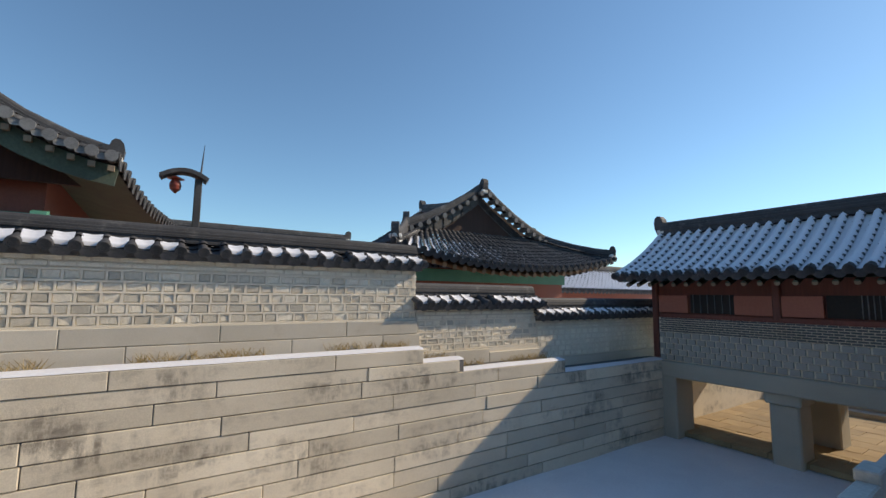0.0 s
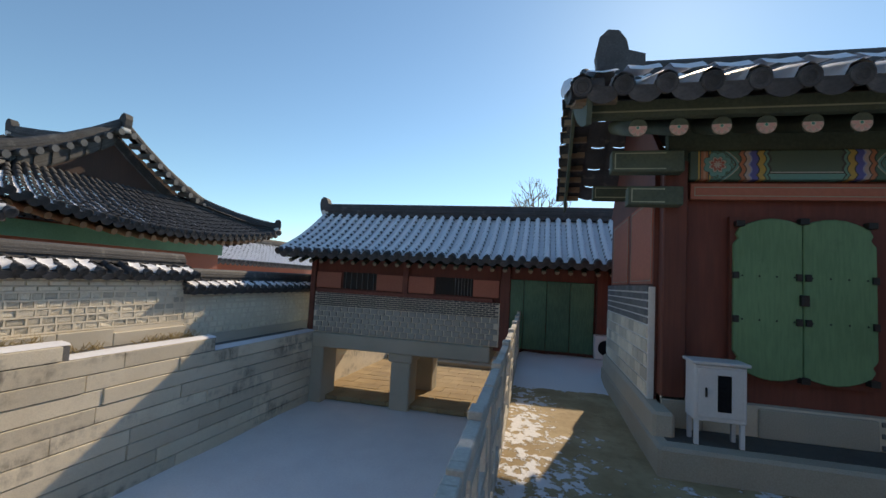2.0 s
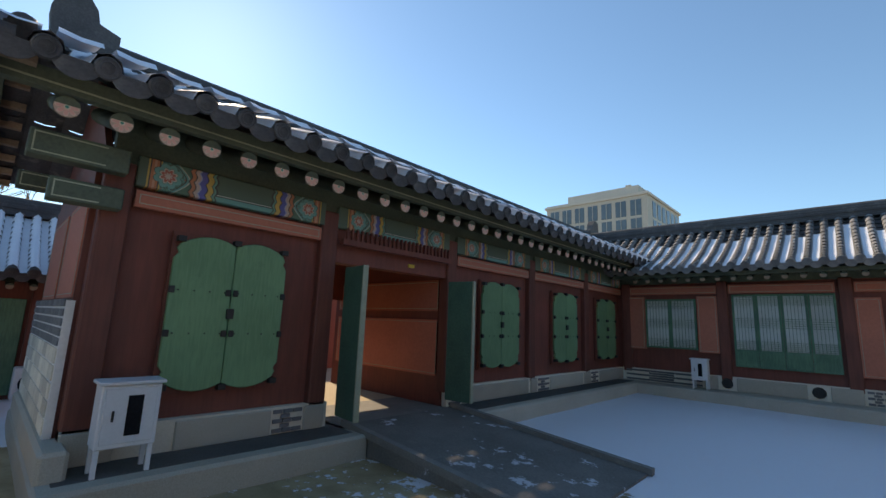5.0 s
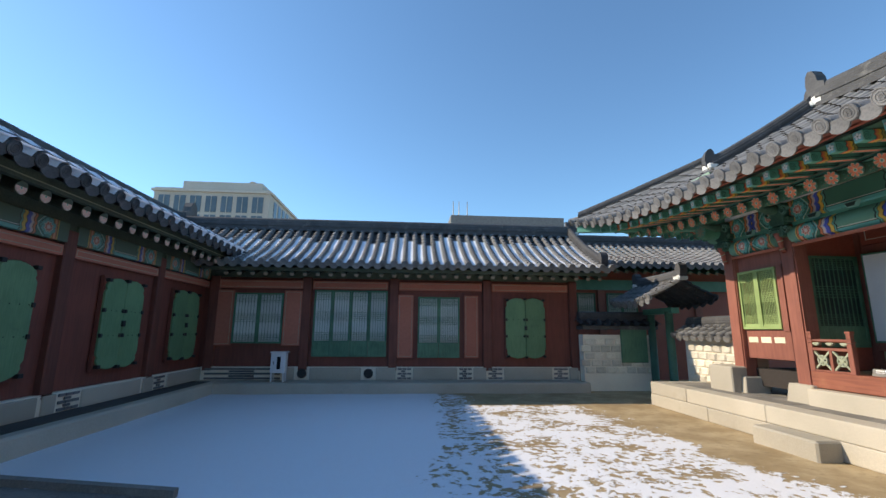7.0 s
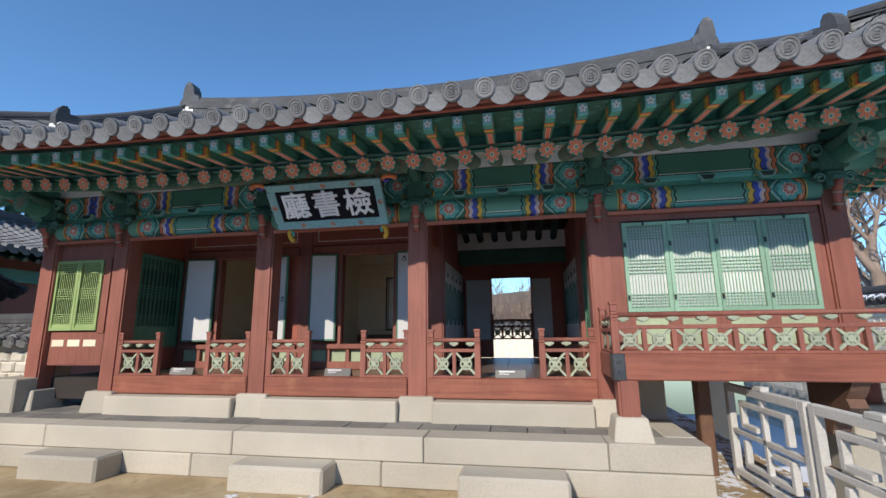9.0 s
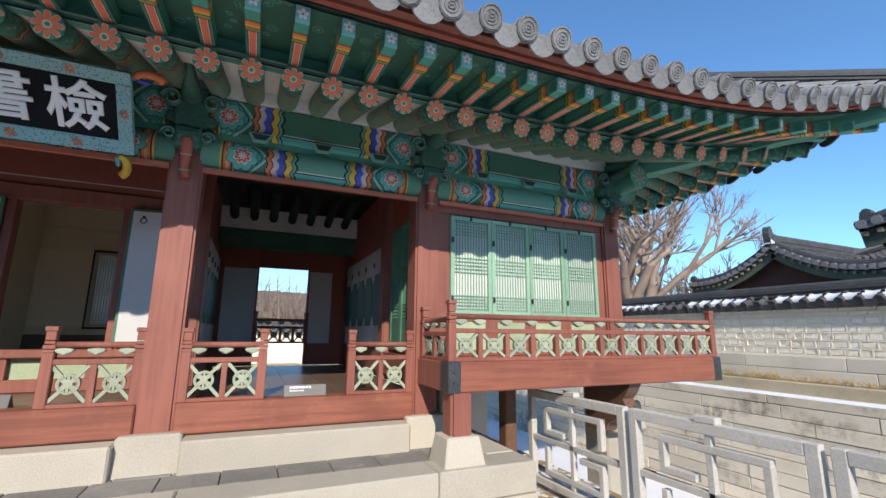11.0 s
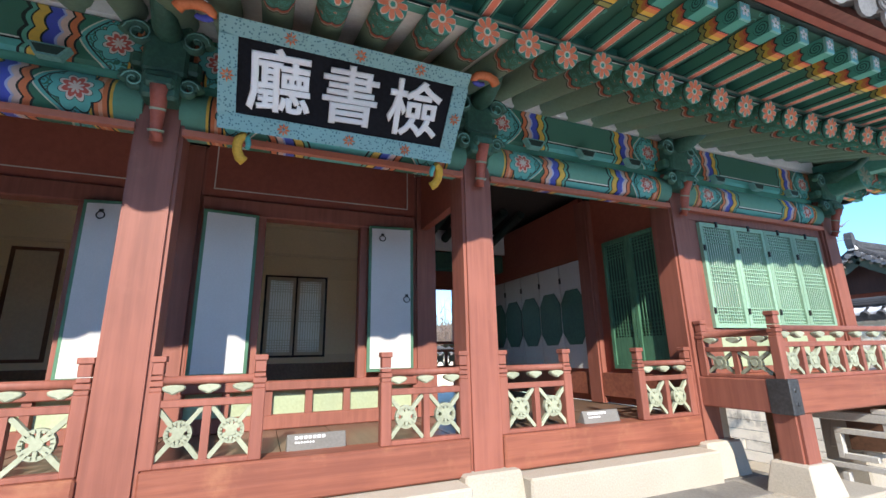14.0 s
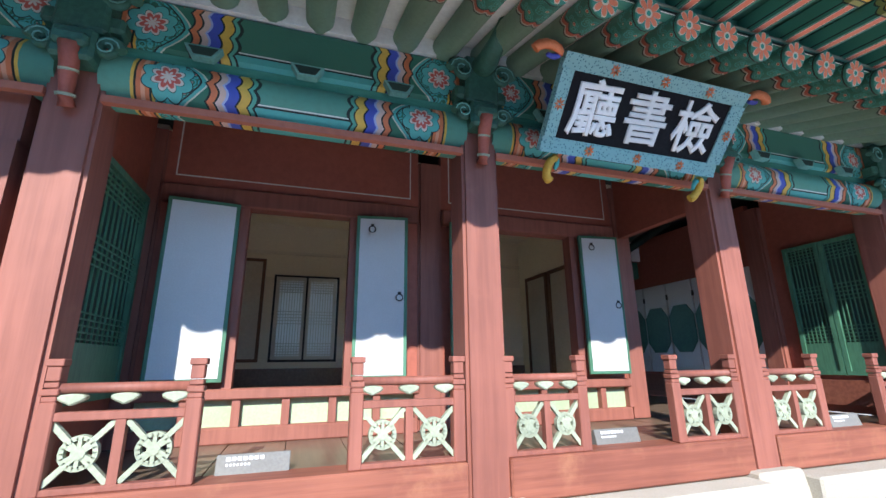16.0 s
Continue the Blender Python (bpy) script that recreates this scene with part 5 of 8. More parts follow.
for y0, y1 in ((3.98, 4.62),):
    pier = part("pier", boxm(10.85, 11.5, y0 + 0.06, y1 - 0.06, -1.75, -0.5, 0.03), GRANITE, bridge, "square granite pier")
    part("pier_capital", boxm(10.78, 11.57, y0, y1, -0.5, -0.22, 0.03), GRANITE, pier)
    part("pier", boxm(12.6, 13.2, y0 - 0.1, y1 - 0.2, -1.75, -0.22, 0.03), GRANITE, bridge, "square granite pier")
part("abutment", boxm(10.7, 11.5, 6.42, 7.3, -1.75, -0.25, 0.03), GRANITE, bridge, "granite abutment")
eave_rafters(bridge, B0, 7.4, -2.8, 0.30, 0.42, 1.98, 0.35, 1.2, WOOD_RAFTER, OLD_RAFTER, 0.055)
bm = bmesh.new()
sheet(bm, [[B0(7.6, 0.5, 2.06), B0(-3, 0.5, 2.06)], [B0(7.6, -0.6, 2.5), B0(-3, -0.6, 2.5)]])
part("soffit", bm, OLD_RAFTER, bridge)
range_roof(bridge, "y", B0, 7.65, -3.4, 0.62, -1.8, 2.2, 3.55, snow=("all", 0.045, 0.97), nt=12, rows=40)

# ---- main hall: deck, rails, rooms ----
LIT_PAPER = bpy.data.materials.new("translucent_window_paper")
_n, _l, _b = nodes_of(LIT_PAPER)
_t, _m = _n.new("ShaderNodeBsdfTranslucent"), _n.new("ShaderNodeMixShader")
_t.inputs["Color"].default_value = (0.85, 0.83, 0.78, 1)
_b.inputs["Base Color"].default_value = (0.8, 0.79, 0.75, 1)
_m.inputs[0].default_value = 0.5
_l.new(_b.outputs[0], _m.inputs[1])
_l.new(_t.outputs[0], _m.inputs[2])
_l.new(_m.outputs[0], _n["Material Output"].inputs["Surface"])
def add(bm, b):
    tmp = bpy.data.meshes.new("t")
    b.to_mesh(tmp)
    b.free()
    bm.from_mesh(tmp)
    bpy.data.meshes.remove(tmp)


def wheel_panel(parent, L, a, w, z0, z1, backing=None):
    """A crossed panel with a six-spoked wheel in its middle."""
    bm = bmesh.new()
    c = (z0 + z1) / 2
    o = L(0, 1, 0) - L(0, 0, 0)
    for s in (-1, 1):
        beam(bm, L(a - w / 2, 0, c - s * (z1 - z0) / 2), L(a + w / 2, 0, c + s * (z1 - z0) / 2), 0.026, 0.03, o)
    r = min(w, z1 - z0) * 0.27
    n = 18
    for k in range(n):
        t0, t1 = (k - 0.08) * math.tau / n, (k + 1.08) * math.tau / n
        beam(bm, L(a + r * math.cos(t0), 0, c + r * math.sin(t0)), L(a + r * math.cos(t1), 0, c + r * math.sin(t1)), 0.022, 0.036, o)
    for k in range(3):
        t0 = k * math.pi / 3 + math.pi / 6
        beam(bm, L(a - r * math.cos(t0), 0, c - r * math.sin(t0)), L(a + r * math.cos(t0), 0, c + r * math.sin(t0)), 0.018, 0.034, o)
    p = L(a, 0, c)
    rod(bm, p - o * 0.022, p + o * 0.022, 0.03, None, 10)
    return part("wheel_panel", done(bm), MINT, parent, "faded mint cross with a six-spoked wheel")


def rail_post(parent, L, a, z0, z1, w=0.075, name="rail_post"):
    bm = bmesh.new()
    add(bm, lbox(L, a - w / 2, a + w / 2, -w / 2, w / 2, z0, z1 - 0.2, 0.006))
    for k, (d, hh, ww) in enumerate(((0.2, 0.025, 0.92), (0.17, 0.03, 1.06), (0.135, 0.025, 0.9), (0.105, 0.07, 0.86), (0.035, 0.035, 1.08))):
        add(bm, lbox(L, a - w / 2 * ww, a + w / 2 * ww, -w / 2 * ww, w / 2 * ww, z1 - d, z1 - d + hh, 0.004))
    return part(name, bm, RED_WOOD, parent, "red rail post with a turned head")


def railing(L, a0, a1, n, z0, ztop, label, posts=(True, True)):
    """A palace railing: posts, two rails, cloud blocks between them, wheel panels below."""
    root = tagged(new("balustrade"), label, "railing", "railings of the hall")
    if posts[0]:
        rail_post(root, L, a0, z0, ztop)
    if posts[1]:
        rail_post(root, L, a1, z0, ztop)
    zr, zm = ztop - 0.14, ztop - 0.26
    bm = bmesh.new()
    rod(bm, L(a0, 0, zr), L(a1, 0, zr), 0.026, None, 10)
    part("hand_rail", bm, RED_WOOD, root, "round red hand rail")
    part("middle_rail", lbox(L, a0, a1, -0.03, 0.03, zm - 0.03, zm + 0.012, 0.005), RED_WOOD, root)
    part("bottom_rail", lbox(L, a0, a1, -0.032, 0.032, z0, z0 + 0.03, 0.005), RED_WOOD, root)
    w = (a1 - a0) / n
    for k in range(n):
        a = a0 + w * (k + 0.5)
        if k:
            part("stile", lbox(L, a0 + w * k - 0.022, a0 + w * k + 0.022, -0.025, 0.025, z0 + 0.03, zm - 0.03), RED_WOOD, root)
        wheel_panel(root, L, a, w - 0.05, z0 + 0.035, zm - 0.035)
    for k in range(n + 1):
        a = a0 + w * k
        a = min(max(a, a0 + 0.09), a1 - 0.09)
        bm = bmesh.new()
        prof = [(-0.055, 0.030), (-0.064, 0.014), (-0.04, -0.004), (-0.02, -0.010), (0, -0.024), (0.02, -0.010), (0.04, -0.004), (0.064, 0.014), (0.055, 0.030), (0, 0.036)]
        slab(bm, [L(a + x, -0.03, (zr + zm) / 2 + z) for x, z in prof], L(0, 1, 0) - L(0, 0, 0), 0.06)
        part("cloud_block", bevel(done(bm), 0.008), MINT, root, "mint cloud-shaped block under the hand rail")
    return root


H = local("y", FX - 0.06, 1)
for a0, a1 in ((-7.34, -6.72), (-5.89, -5.27), (-4.93, -4.38), (-3.575, -2.99), (-2.66, -2.06), (-1.26, -0.67)):
    railing(H, a0, a1, 2, DECK, 1.60, "red timber railing with mint wheel panels between hall columns")
# deck boards and front beam
for a, b in zip(COLS[1:4], COLS[2:5]):
    part("deck_beam", boxm(FX - 0.22, FX + 0.01, a + CW / 2, b - CW / 2, 0.745, DECK, 0.012), RED_BEAM, hall, "red-brown grained deck beam")
DECKWOOD = mat("worn_deck_boards", (0.20, 0.135, 0.095), (0.13, 0.088, 0.06), 0.34, 30, 1.5, 0.3, stretch=(0.05, 1, 1))
for k in range(17):
    y0 = -7.5 + k * 0.41
    part("deck_board", boxm(IX - 0.05 if y0 < -2.9 else BX, FX - 0.2, y0 + 0.003, y0 + 0.407, DECK - 0.06, DECK - 0.012 + 0.002 * (k % 2)), DECKWOOD, hall)
part("deck_bed", boxm(BX, FX - 0.22, COLS[0], COLS[4] + 0.1, 0.62, DECK - 0.065), DARK, hall)

# south closet bay, with its green lattice window
W0 = local("y", FX - 0.1, 1)
part("closet_wall", boxm(FX - 0.2, FX - 0.10, -8.82, -7.73, 1.12, 1.62), RED_WOOD, hall, "red boarded wall under the window")
part("closet_wall", boxm(FX - 0.2, FX - 0.10, -8.82, -7.73, 2.72, 3.05), RED_WOOD, hall)
for a0, a1 in ((-8.82, -8.72), (-7.85, -7.73)):
    part("window_jamb", boxm(FX - 0.2, FX - 0.08, a0, a1, 1.6, 2.74), RED_WOOD, hall)
for k in range(2):
    lattice_leaf(W0, hall, -8.72 + 0.435 * k, -8.29 + 0.435 * k, 1.64, 2.72, CLOSET_GREEN, None, 0.05, 9, deep=0.0)
# Near-black box in place of the closet's unlit inside.
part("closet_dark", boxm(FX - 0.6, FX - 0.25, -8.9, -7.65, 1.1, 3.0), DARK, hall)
for k in range(3):
    part("transom_slot", boxm(FX - 0.12, FX - 0.094, -8.66 + 0.29 * k, -8.44 + 0.29 * k, 1.40, 1.50), CREAM, hall, "small yellow transom panel")

# room front wall with paper doors
R0 = local("y", IX, 1)
BROWN_FRAME = mat("brown_inner_timber", (0.17, 0.085, 0.05), (0.11, 0.055, 0.032), 0.6, 30, 2.0, 0.2)
AGED_PAPER = mat("aged_door_paper", (0.62, 0.57, 0.46), (0.54, 0.49, 0.39), 0.85, 30, 1.5, 0.1)
LINE = mat("thin_white_line", (0.7, 0.68, 0.6), None, 0.7)
def room_front(a0, a1, o0, o1):
    """a0..a1: the bay; o0..o1: its opening."""
    part("head_panel", boxm(IX - 0.1, IX - 0.02, a0, a1, 3.02, 3.62), DARK_RED, hall, "dark red head panel with thin border lines")
    bm = bmesh.new()
    i = 0.075
    for q in ((a0 + i, a1 - i, 3.105, 3.115), (a0 + i, a0 + i + 0.01, 3.105, 3.6), (a1 - i - 0.01, a1 - i, 3.105, 3.6)):
        box(bm, IX - 0.02, IX - 0.016, q[0], q[1], q[2], q[3])
    part("panel_border", bm, LINE, hall)
    part("door_head", boxm(IX - 0.14, IX + 0.02, a0, a1, 2.86, 3.02, 0.01), RED_WOOD, hall)
    part("sill_rail", boxm(IX - 0.14, IX + 0.04, a0, a1, 1.30, 1.38, 0.01), RED_WOOD, hall, "red sill rail")
    part("sill_rail", boxm(IX - 0.14, IX + 0.02, a0, a1, 0.98, 1.10, 0.01), RED_WOOD, hall)
    part("sill_back", boxm(IX - 0.1, IX - 0.05, a0, a1, 1.08, 1.32), PALE_GREEN, hall, "pale green panels below the sill")
    n = 6
    for k in range(n + 1):
        a = a0 + (a1 - a0) * k / n
        part("sill_stile", boxm(IX - 0.12, IX + 0.015, a - 0.03, a + 0.03, 1.10, 1.30), RED_WOOD, hall)
    for w0, w1 in ((a0, o0), (o1, a1)):
        part("jamb_wall", boxm(IX - 0.1, IX - 0.03, w0, w1, 1.38, 2.86), DARK_RED, hall)
    for a in (o0, o1):
        part("door_jamb", boxm(IX - 0.12, IX + 0.01, a - 0.035, a + 0.035, 1.38, 2.86), RED_WOOD, hall)


def paper_leaf(hinge, width, angle, z0=1.43, z1=2.86):
    """A paper door leaf hinged at hinge, opened by angle degrees from the wall plane."""
    root = part("paper_door_leaf", boxm(-0.018, 0.018, 0, width, z0, z1, 0.004), GREEN, hall, "green edged leaf")
    root.matrix_world = pose(IX + 0.06, hinge, 0, 0, 0, angle)
    sg = 1
    part("door_paper", boxm(0.0185, 0.022, 0.03, width - 0.03, z0 + 0.03, z1 - 0.03), PAPER, root, "white paper face of the open door leaf")
    part("door_paper", boxm(-0.022, -0.0185, 0.03, width - 0.03, z0 + 0.03, z1 - 0.03), PAPER, root)
    bm = bmesh.new()
    for yy, zz in ((width * 0.3, z1 - 0.1), (width - 0.07, (z0 + z1) / 2)):
        for k in range(10):
            a, b = k * math.tau / 10, (k + 1) * math.tau / 10
            rod(bm, (0.03, yy + 0.03 * math.cos(a), zz - 0.03 + 0.03 * math.sin(a)), (0.03, yy + 0.03 * math.cos(b), zz - 0.03 + 0.03 * math.sin(b)), 0.005, None, 5, False)
        box(bm, 0.02, 0.032, yy - 0.014, yy + 0.014, zz - 0.005, zz + 0.02)
    part("ring_pull", bm, BLACK, root, "black iron ring pull")


room_front(COLS[1] + 0.12, COLS[2] - 0.12, -6.74, -5.82)
room_front(COLS[2] + 0.12, COLS[3] - 0.12, -4.46, -3.50)
paper_leaf(-6.77, 0.52, 188)
paper_leaf(-5.80, 0.46, -8)
paper_leaf(-4.49, 0.45, 188)
paper_leaf(-3.46, 0.45, -7)
# rooms behind: cream walls, inner lattice windows, partition
for y0, y1, z0, z1 in ((COLS[1], COLS[3], DECK, 1.62), (COLS[1], COLS[3], 2.70, 3.6), (COLS[1], -6.57, 1.62, 2.70), (-5.77, -4.37, 1.62, 2.70), (-3.57, COLS[3], 1.62, 2.70)):
    part("room_back", boxm(-10.3, -10.2, y0, y1, z0, z1), CREAM, hall, "cream papered back wall")
part("room_ceiling", boxm(-10.3, IX - 0.1, COLS[1], COLS[3], 3.45, 3.55), CREAM, hall)
part("room_floor", boxm(-10.3, IX - 0.1, COLS[1], COLS[3], 1.02, 1.08), CREAM, hall)
part("room_end_wall", boxm(-10.3, IX - 0.12, COLS[1] - 0.06, COLS[1] + 0.06, DECK, 3.6), CREAM, hall)
part("room_end_wall", boxm(-10.3, IX - 0.12, COLS[3] - 0.06, COLS[3] + 0.04, DECK, 3.6), CREAM, hall)
part("room_partition", boxm(-10.3, IX - 0.5, COLS[2] - 0.05, COLS[2] + 0.05, DECK, 3.6), CREAM, hall)
part("back_skirting", boxm(-10.2, -10.18, COLS[1], COLS[3], DECK, 1.5), DECKWOOD, hall, "brown skirting of the room")
RB = local("y", -10.19, 1)
for a0 in (-6.57, -4.37):
    for y0, y1, z0, z1 in ((a0 - 0.03, a0, 1.58, 2.73), (a0 + 0.80, a0 + 0.83, 1.58, 2.73), (a0, a0 + 0.80, 1.58, 1.61), (a0, a0 + 0.80, 2.70, 2.73)):
        part("inner_window_frame", boxm(-10.2, -10.17, y0, y1, z0, z1), BLACK, hall, "dark inner window frame")
    for k in range(2):
        lattice_leaf(RB, hall, a0 + 0.40 * k, a0 + 0.395 + 0.40 * k, 1.61, 2.70, AGED_PAPER, LIT_PAPER, 0.0, 8, deep=0.0, name="inner_window_leaf", bars=AGED_PAPER)
    part("inner_window_meeting_stile", boxm(-10.19, -10.135, a0 + 0.385, a0 + 0.41, 1.61, 2.70), BLACK, hall)
# sliding doors inside: brown frames with paper, on the side wall and on the back wall
for x0, x1 in ((-9.95, -9.35), (-9.3, -8.7)):
    door = part("inner_door", boxm(x0 + 0.05, x1 - 0.05, COLS[3] - 0.085, COLS[3] - 0.062, 1.15, 2.75), AGED_PAPER, hall, "papered sliding door inside the room")
    for xa, xb, z0, z1 in ((x0, x0 + 0.05, 1.1, 2.8), (x1 - 0.05, x1, 1.1, 2.8), (x0 + 0.05, x1 - 0.05, 1.1, 1.15), (x0 + 0.05, x1 - 0.05, 2.75, 2.8)):
        part("door_stile", boxm(xa, xb, COLS[3] - 0.10, COLS[3] - 0.06, z0, z1), BROWN_FRAME, door, "brown door stile")
part("inner_post", boxm(-8.45, -8.3, COLS[3] - 0.14, COLS[3] - 0.06, 1.08, 3.45), BROWN_FRAME, hall, "brown post inside the room")
for y0, y1 in ((-7.22, -6.72), (-5.45, -5.13)):
    door = part("inner_door", boxm(-10.2, -10.182, y0 + 0.04, y1 - 0.04, 1.62, 2.9), AGED_PAPER, hall, "papered panel on the back wall")
    for ya, yb, z0, z1 in ((y0, y0 + 0.04, 1.58, 2.94), (y1 - 0.04, y1, 1.58, 2.94), (y0 + 0.04, y1 - 0.04, 1.58, 1.62), (y0 + 0.04, y1 - 0.04, 2.9, 2.94)):
        part("door_stile", boxm(-10.2, -10.17, ya, yb, z0, z1), BROWN_FRAME, door, "brown door stile")
part("picture_rail", boxm(-10.2, -10.175, COLS[1] + 0.06, COLS[3] - 0.06, 3.02, 3.06), CREAM, hall, "thin rail along the back wall")
# end partition beside the closet: green lattice door
G0 = local("x", COLS[1] + 0.02, 1)
lattice_leaf(G0, hall, IX + 0.05, FX - 0.32, 1.35, 2.85, GREEN, BLACK_GREEN, 0.3, 9, name="green_lattice_door")
part("end_partition", boxm(IX, FX - 0.2, COLS[1] - 0.08, COLS[1] + 0.01, DECK, 3.7), DARK_RED, hall)

# passage: side walls of paper panels with green octagons, open back
PY0, PY1 = COLS[3] + 0.05, COLS[4] - 0.05
def octagon_wall(y, face, x0, x1):
    part("passage_wall", boxm(x0 - 0.1, x1, y, y - face * 0.08, DECK, 3.6), DARK_RED, hall)
    n = 5
    w = (x1 - x0) / n
    for k in range(n):
        a0, a1 = x0 + w * k, x0 + w * (k + 1)
        leaf = part("panel_leaf", boxm(a0 + 0.012, a1 - 0.012, y, y + face * 0.03, 1.37, 2.76, 0.004), PAPER, hall, "white papered folding leaf")
        bm = bmesh.new()
        c, hh, ww = 2.03, 0.36, w / 2 - 0.014
        pts = [(a0 + w / 2 + x, y + face * 0.032, c + z) for x, z in ((-ww, -hh * 0.55), (-ww * 0.5, -hh), (ww * 0.5, -hh), (ww, -hh * 0.55), (ww, hh * 0.55), (ww * 0.5, hh), (-ww * 0.5, hh), (-ww, hh * 0.55))]
        slab(bm, pts, (0, face, 0), 0.012)
        part("octagon_lattice", done(bm), BRACKET_GREEN, leaf, "dark green octagonal lattice panel")
        part("leaf_hinge", boxm(a0, a0 + 0.03, y + face * 0.03, y + face * 0.045, 2.5, 2.58), BLACK, leaf)


octagon_wall(PY1, -1, -10.55, -8.05)
octagon_wall(PY0, 1, -10.55, -8.05)
G1 = local("x", PY1 + 0.02, -1)
lattice_leaf(G1, hall, -7.66, -7.27, 1.38, 2.87, GREEN, BLACK_GREEN, 0.3, 6, name="green_lattice_door", deep=0.01)
lattice_leaf(G1, hall, -7.26, -6.87, 1.38, 2.87, GREEN, BLACK_GREEN, 0.3, 6, name="green_lattice_door", deep=0.01)
part("passage_wall", boxm(IX, FX - 0.2, PY1 + 0.02, PY1 + 0.1, DECK, 3.7), DARK_RED, hall)
part("passage_wall", boxm(IX, FX - 0.3, PY0 - 0.1, PY0 - 0.02, DECK + 1.9, 3.7), DARK_RED, hall)
for y0, y1 in ((PY0, -2.12), (-1.28, PY1)):
    part("back_wall", boxm(BX - 0.05, BX + 0.05, y0, y1, DECK, 3.7), DARK_RED, hall)
    part("back_paper_leaf", boxm(BX + 0.06, BX + 0.09, y0 + 0.1 if y0 < -2.2 else y0 + 0.03, y1 - 0.03 if y0 < -2.2 else -0.85, 1.37, 2.66), PAPER, hall, "white paper leaf beside the back opening")
part("back_wall", boxm(BX - 0.05, BX + 0.05, -2.12, -1.28, 2.70, 3.7), DARK_RED, hall)
part("back_beam", boxm(BX + 0.4, BX + 0.6, PY0, PY1, 2.95, 3.25, 0.02), BRACKET_GREEN, hall, "dark green cross beam in the passage")
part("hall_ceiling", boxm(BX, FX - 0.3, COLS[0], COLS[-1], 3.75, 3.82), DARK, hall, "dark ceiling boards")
for k in range(7):
    y = PY0 + 0.2 + k * 0.3
    bm = bmesh.new()
    rod(bm, (BX + 0.2, y, 3.35), (BX + 1.6, y, 3.68), 0.07, None, 10)
    part("inner_rafter", bm, BLACK_GREEN, hall, "dark green inner rafter")
part("inner_plaster", boxm(BX + 0.62, BX + 0.66, PY0, PY1, 3.25, 3.6), PLASTER, hall, "white plaster between inner rafters")
# outside walls at the back and the ends
part("back_wall", boxm(BX - 0.05, BX + 0.05, COLS[0], PY0, 0.5, 1.3), DARK_RED, hall)
part("back_wall", boxm(BX - 0.05, BX + 0.05, PY1, COLS[-1], 0.9, 3.75), DARK_RED, hall)
part("end_wall", boxm(BX, FX - 0.05, COLS[0] - 0.06, COLS[0] + 0.06, 1.1, 3.75), RED_WOOD, hall)
part("end_wall", boxm(BX, FX - 0.15, COLS[-1] - 0.06, COLS[-1] + 0.06, 1.0, 3.75), RED_WOOD, hall)
part("loft_floor", boxm(BX, FX - 0.02, COLS[4] - 0.1, COLS[5] + 0.1, 1.07, 1.33), RED_BEAM, hall)

# loft window: four green lattice leaves with paper
part("window_head", boxm(FX - 0.2, FX - 0.05, COLS[4] + 0.13, COLS[5] - 0.13, 2.90, 3.06, 0.01), RED_WOOD, hall)
part("window_sill", boxm(FX - 0.2, FX - 0.04, COLS[4] + 0.13, COLS[5] - 0.13, 1.33, 1.78, 0.01), RED_WOOD, hall)
part("window_jamb", boxm(FX - 0.2, FX - 0.05, COLS[4] + 0.13, -0.22, 1.78, 2.9), RED_WOOD, hall)
part("window_jamb", boxm(FX - 0.2, FX - 0.05, 1.86, COLS[5] - 0.13, 1.78, 2.9), RED_WOOD, hall)
for k in range(4):
    a0 = -0.22 + 0.52 * k
    lf = lattice_leaf(local("y", FX - 0.06, 1), hall, a0 + 0.003, a0 + 0.517, 1.78, 2.88, LIGHT_GREEN, PAPER, 0.0, 11, deep=0.0)
    for aa, zz in ((a0 + 0.02, 2.6), (a0 + 0.02, 1.95), (a0 + 0.25, 2.87)):
        part("window_hinge", boxm(FX - 0.02, FX, aa - 0.012, aa + 0.012, zz - 0.03, zz + 0.03), BLACK, lf, "black iron hinge")
    part("green_sill_panel", boxm(FX - 0.045, FX - 0.035, a0 + 0.08, a0 + 0.44, 1.40, 1.70), PALE_GREEN, hall, "pale green panel under the window")
# Near-black box in place of the loft's unlit inside.
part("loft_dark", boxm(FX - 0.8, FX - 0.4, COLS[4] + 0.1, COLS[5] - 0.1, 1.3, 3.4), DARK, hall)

# balcony of the loft
bal_x, bal_y0, bal_y1 = -5.87, -0.56, 2.93
part("balcony_beam", boxm(bal_x - 0.13, bal_x + 0.03, bal_y0 - 0.03, bal_y1, 1.07, 1.33, 0.012), RED_BEAM, hall, "long red balcony beam")
part("balcony_beam", boxm(FX - 0.1, bal_x - 0.13, bal_y0 - 0.03, bal_y0 + 0.12, 1.07, 1.33, 0.012), RED_WOOD, hall)
part("balcony_floor", boxm(FX - 0.1, bal_x - 0.1, bal_y0 + 0.1, bal_y1, 1.25, 1.31), DECKWOOD, hall)
IRON = mat("grey_iron_strap", (0.10, 0.11, 0.12), (0.06, 0.065, 0.07), 0.5, 40, 4.0, 0.3, metal=0.6)
for y in (bal_y0 - 0.034, bal_y1 - 0.12):
    part("corner_strap", boxm(bal_x - 0.14, bal_x + 0.036, y, y + 0.125, 1.066, 1.334, 0.008), IRON, hall, "dark grey iron corner strap")
    bm = bmesh.new()
    for zz in (1.15, 1.25):
        rod(bm, (bal_x + 0.034, y + 0.06, zz), (bal_x + 0.045, y + 0.06, zz), 0.02, 0.014, 8)
    part("strap_stud", bm, IRON, hall)
BAL = local("y", bal_x - 0.03, 1)
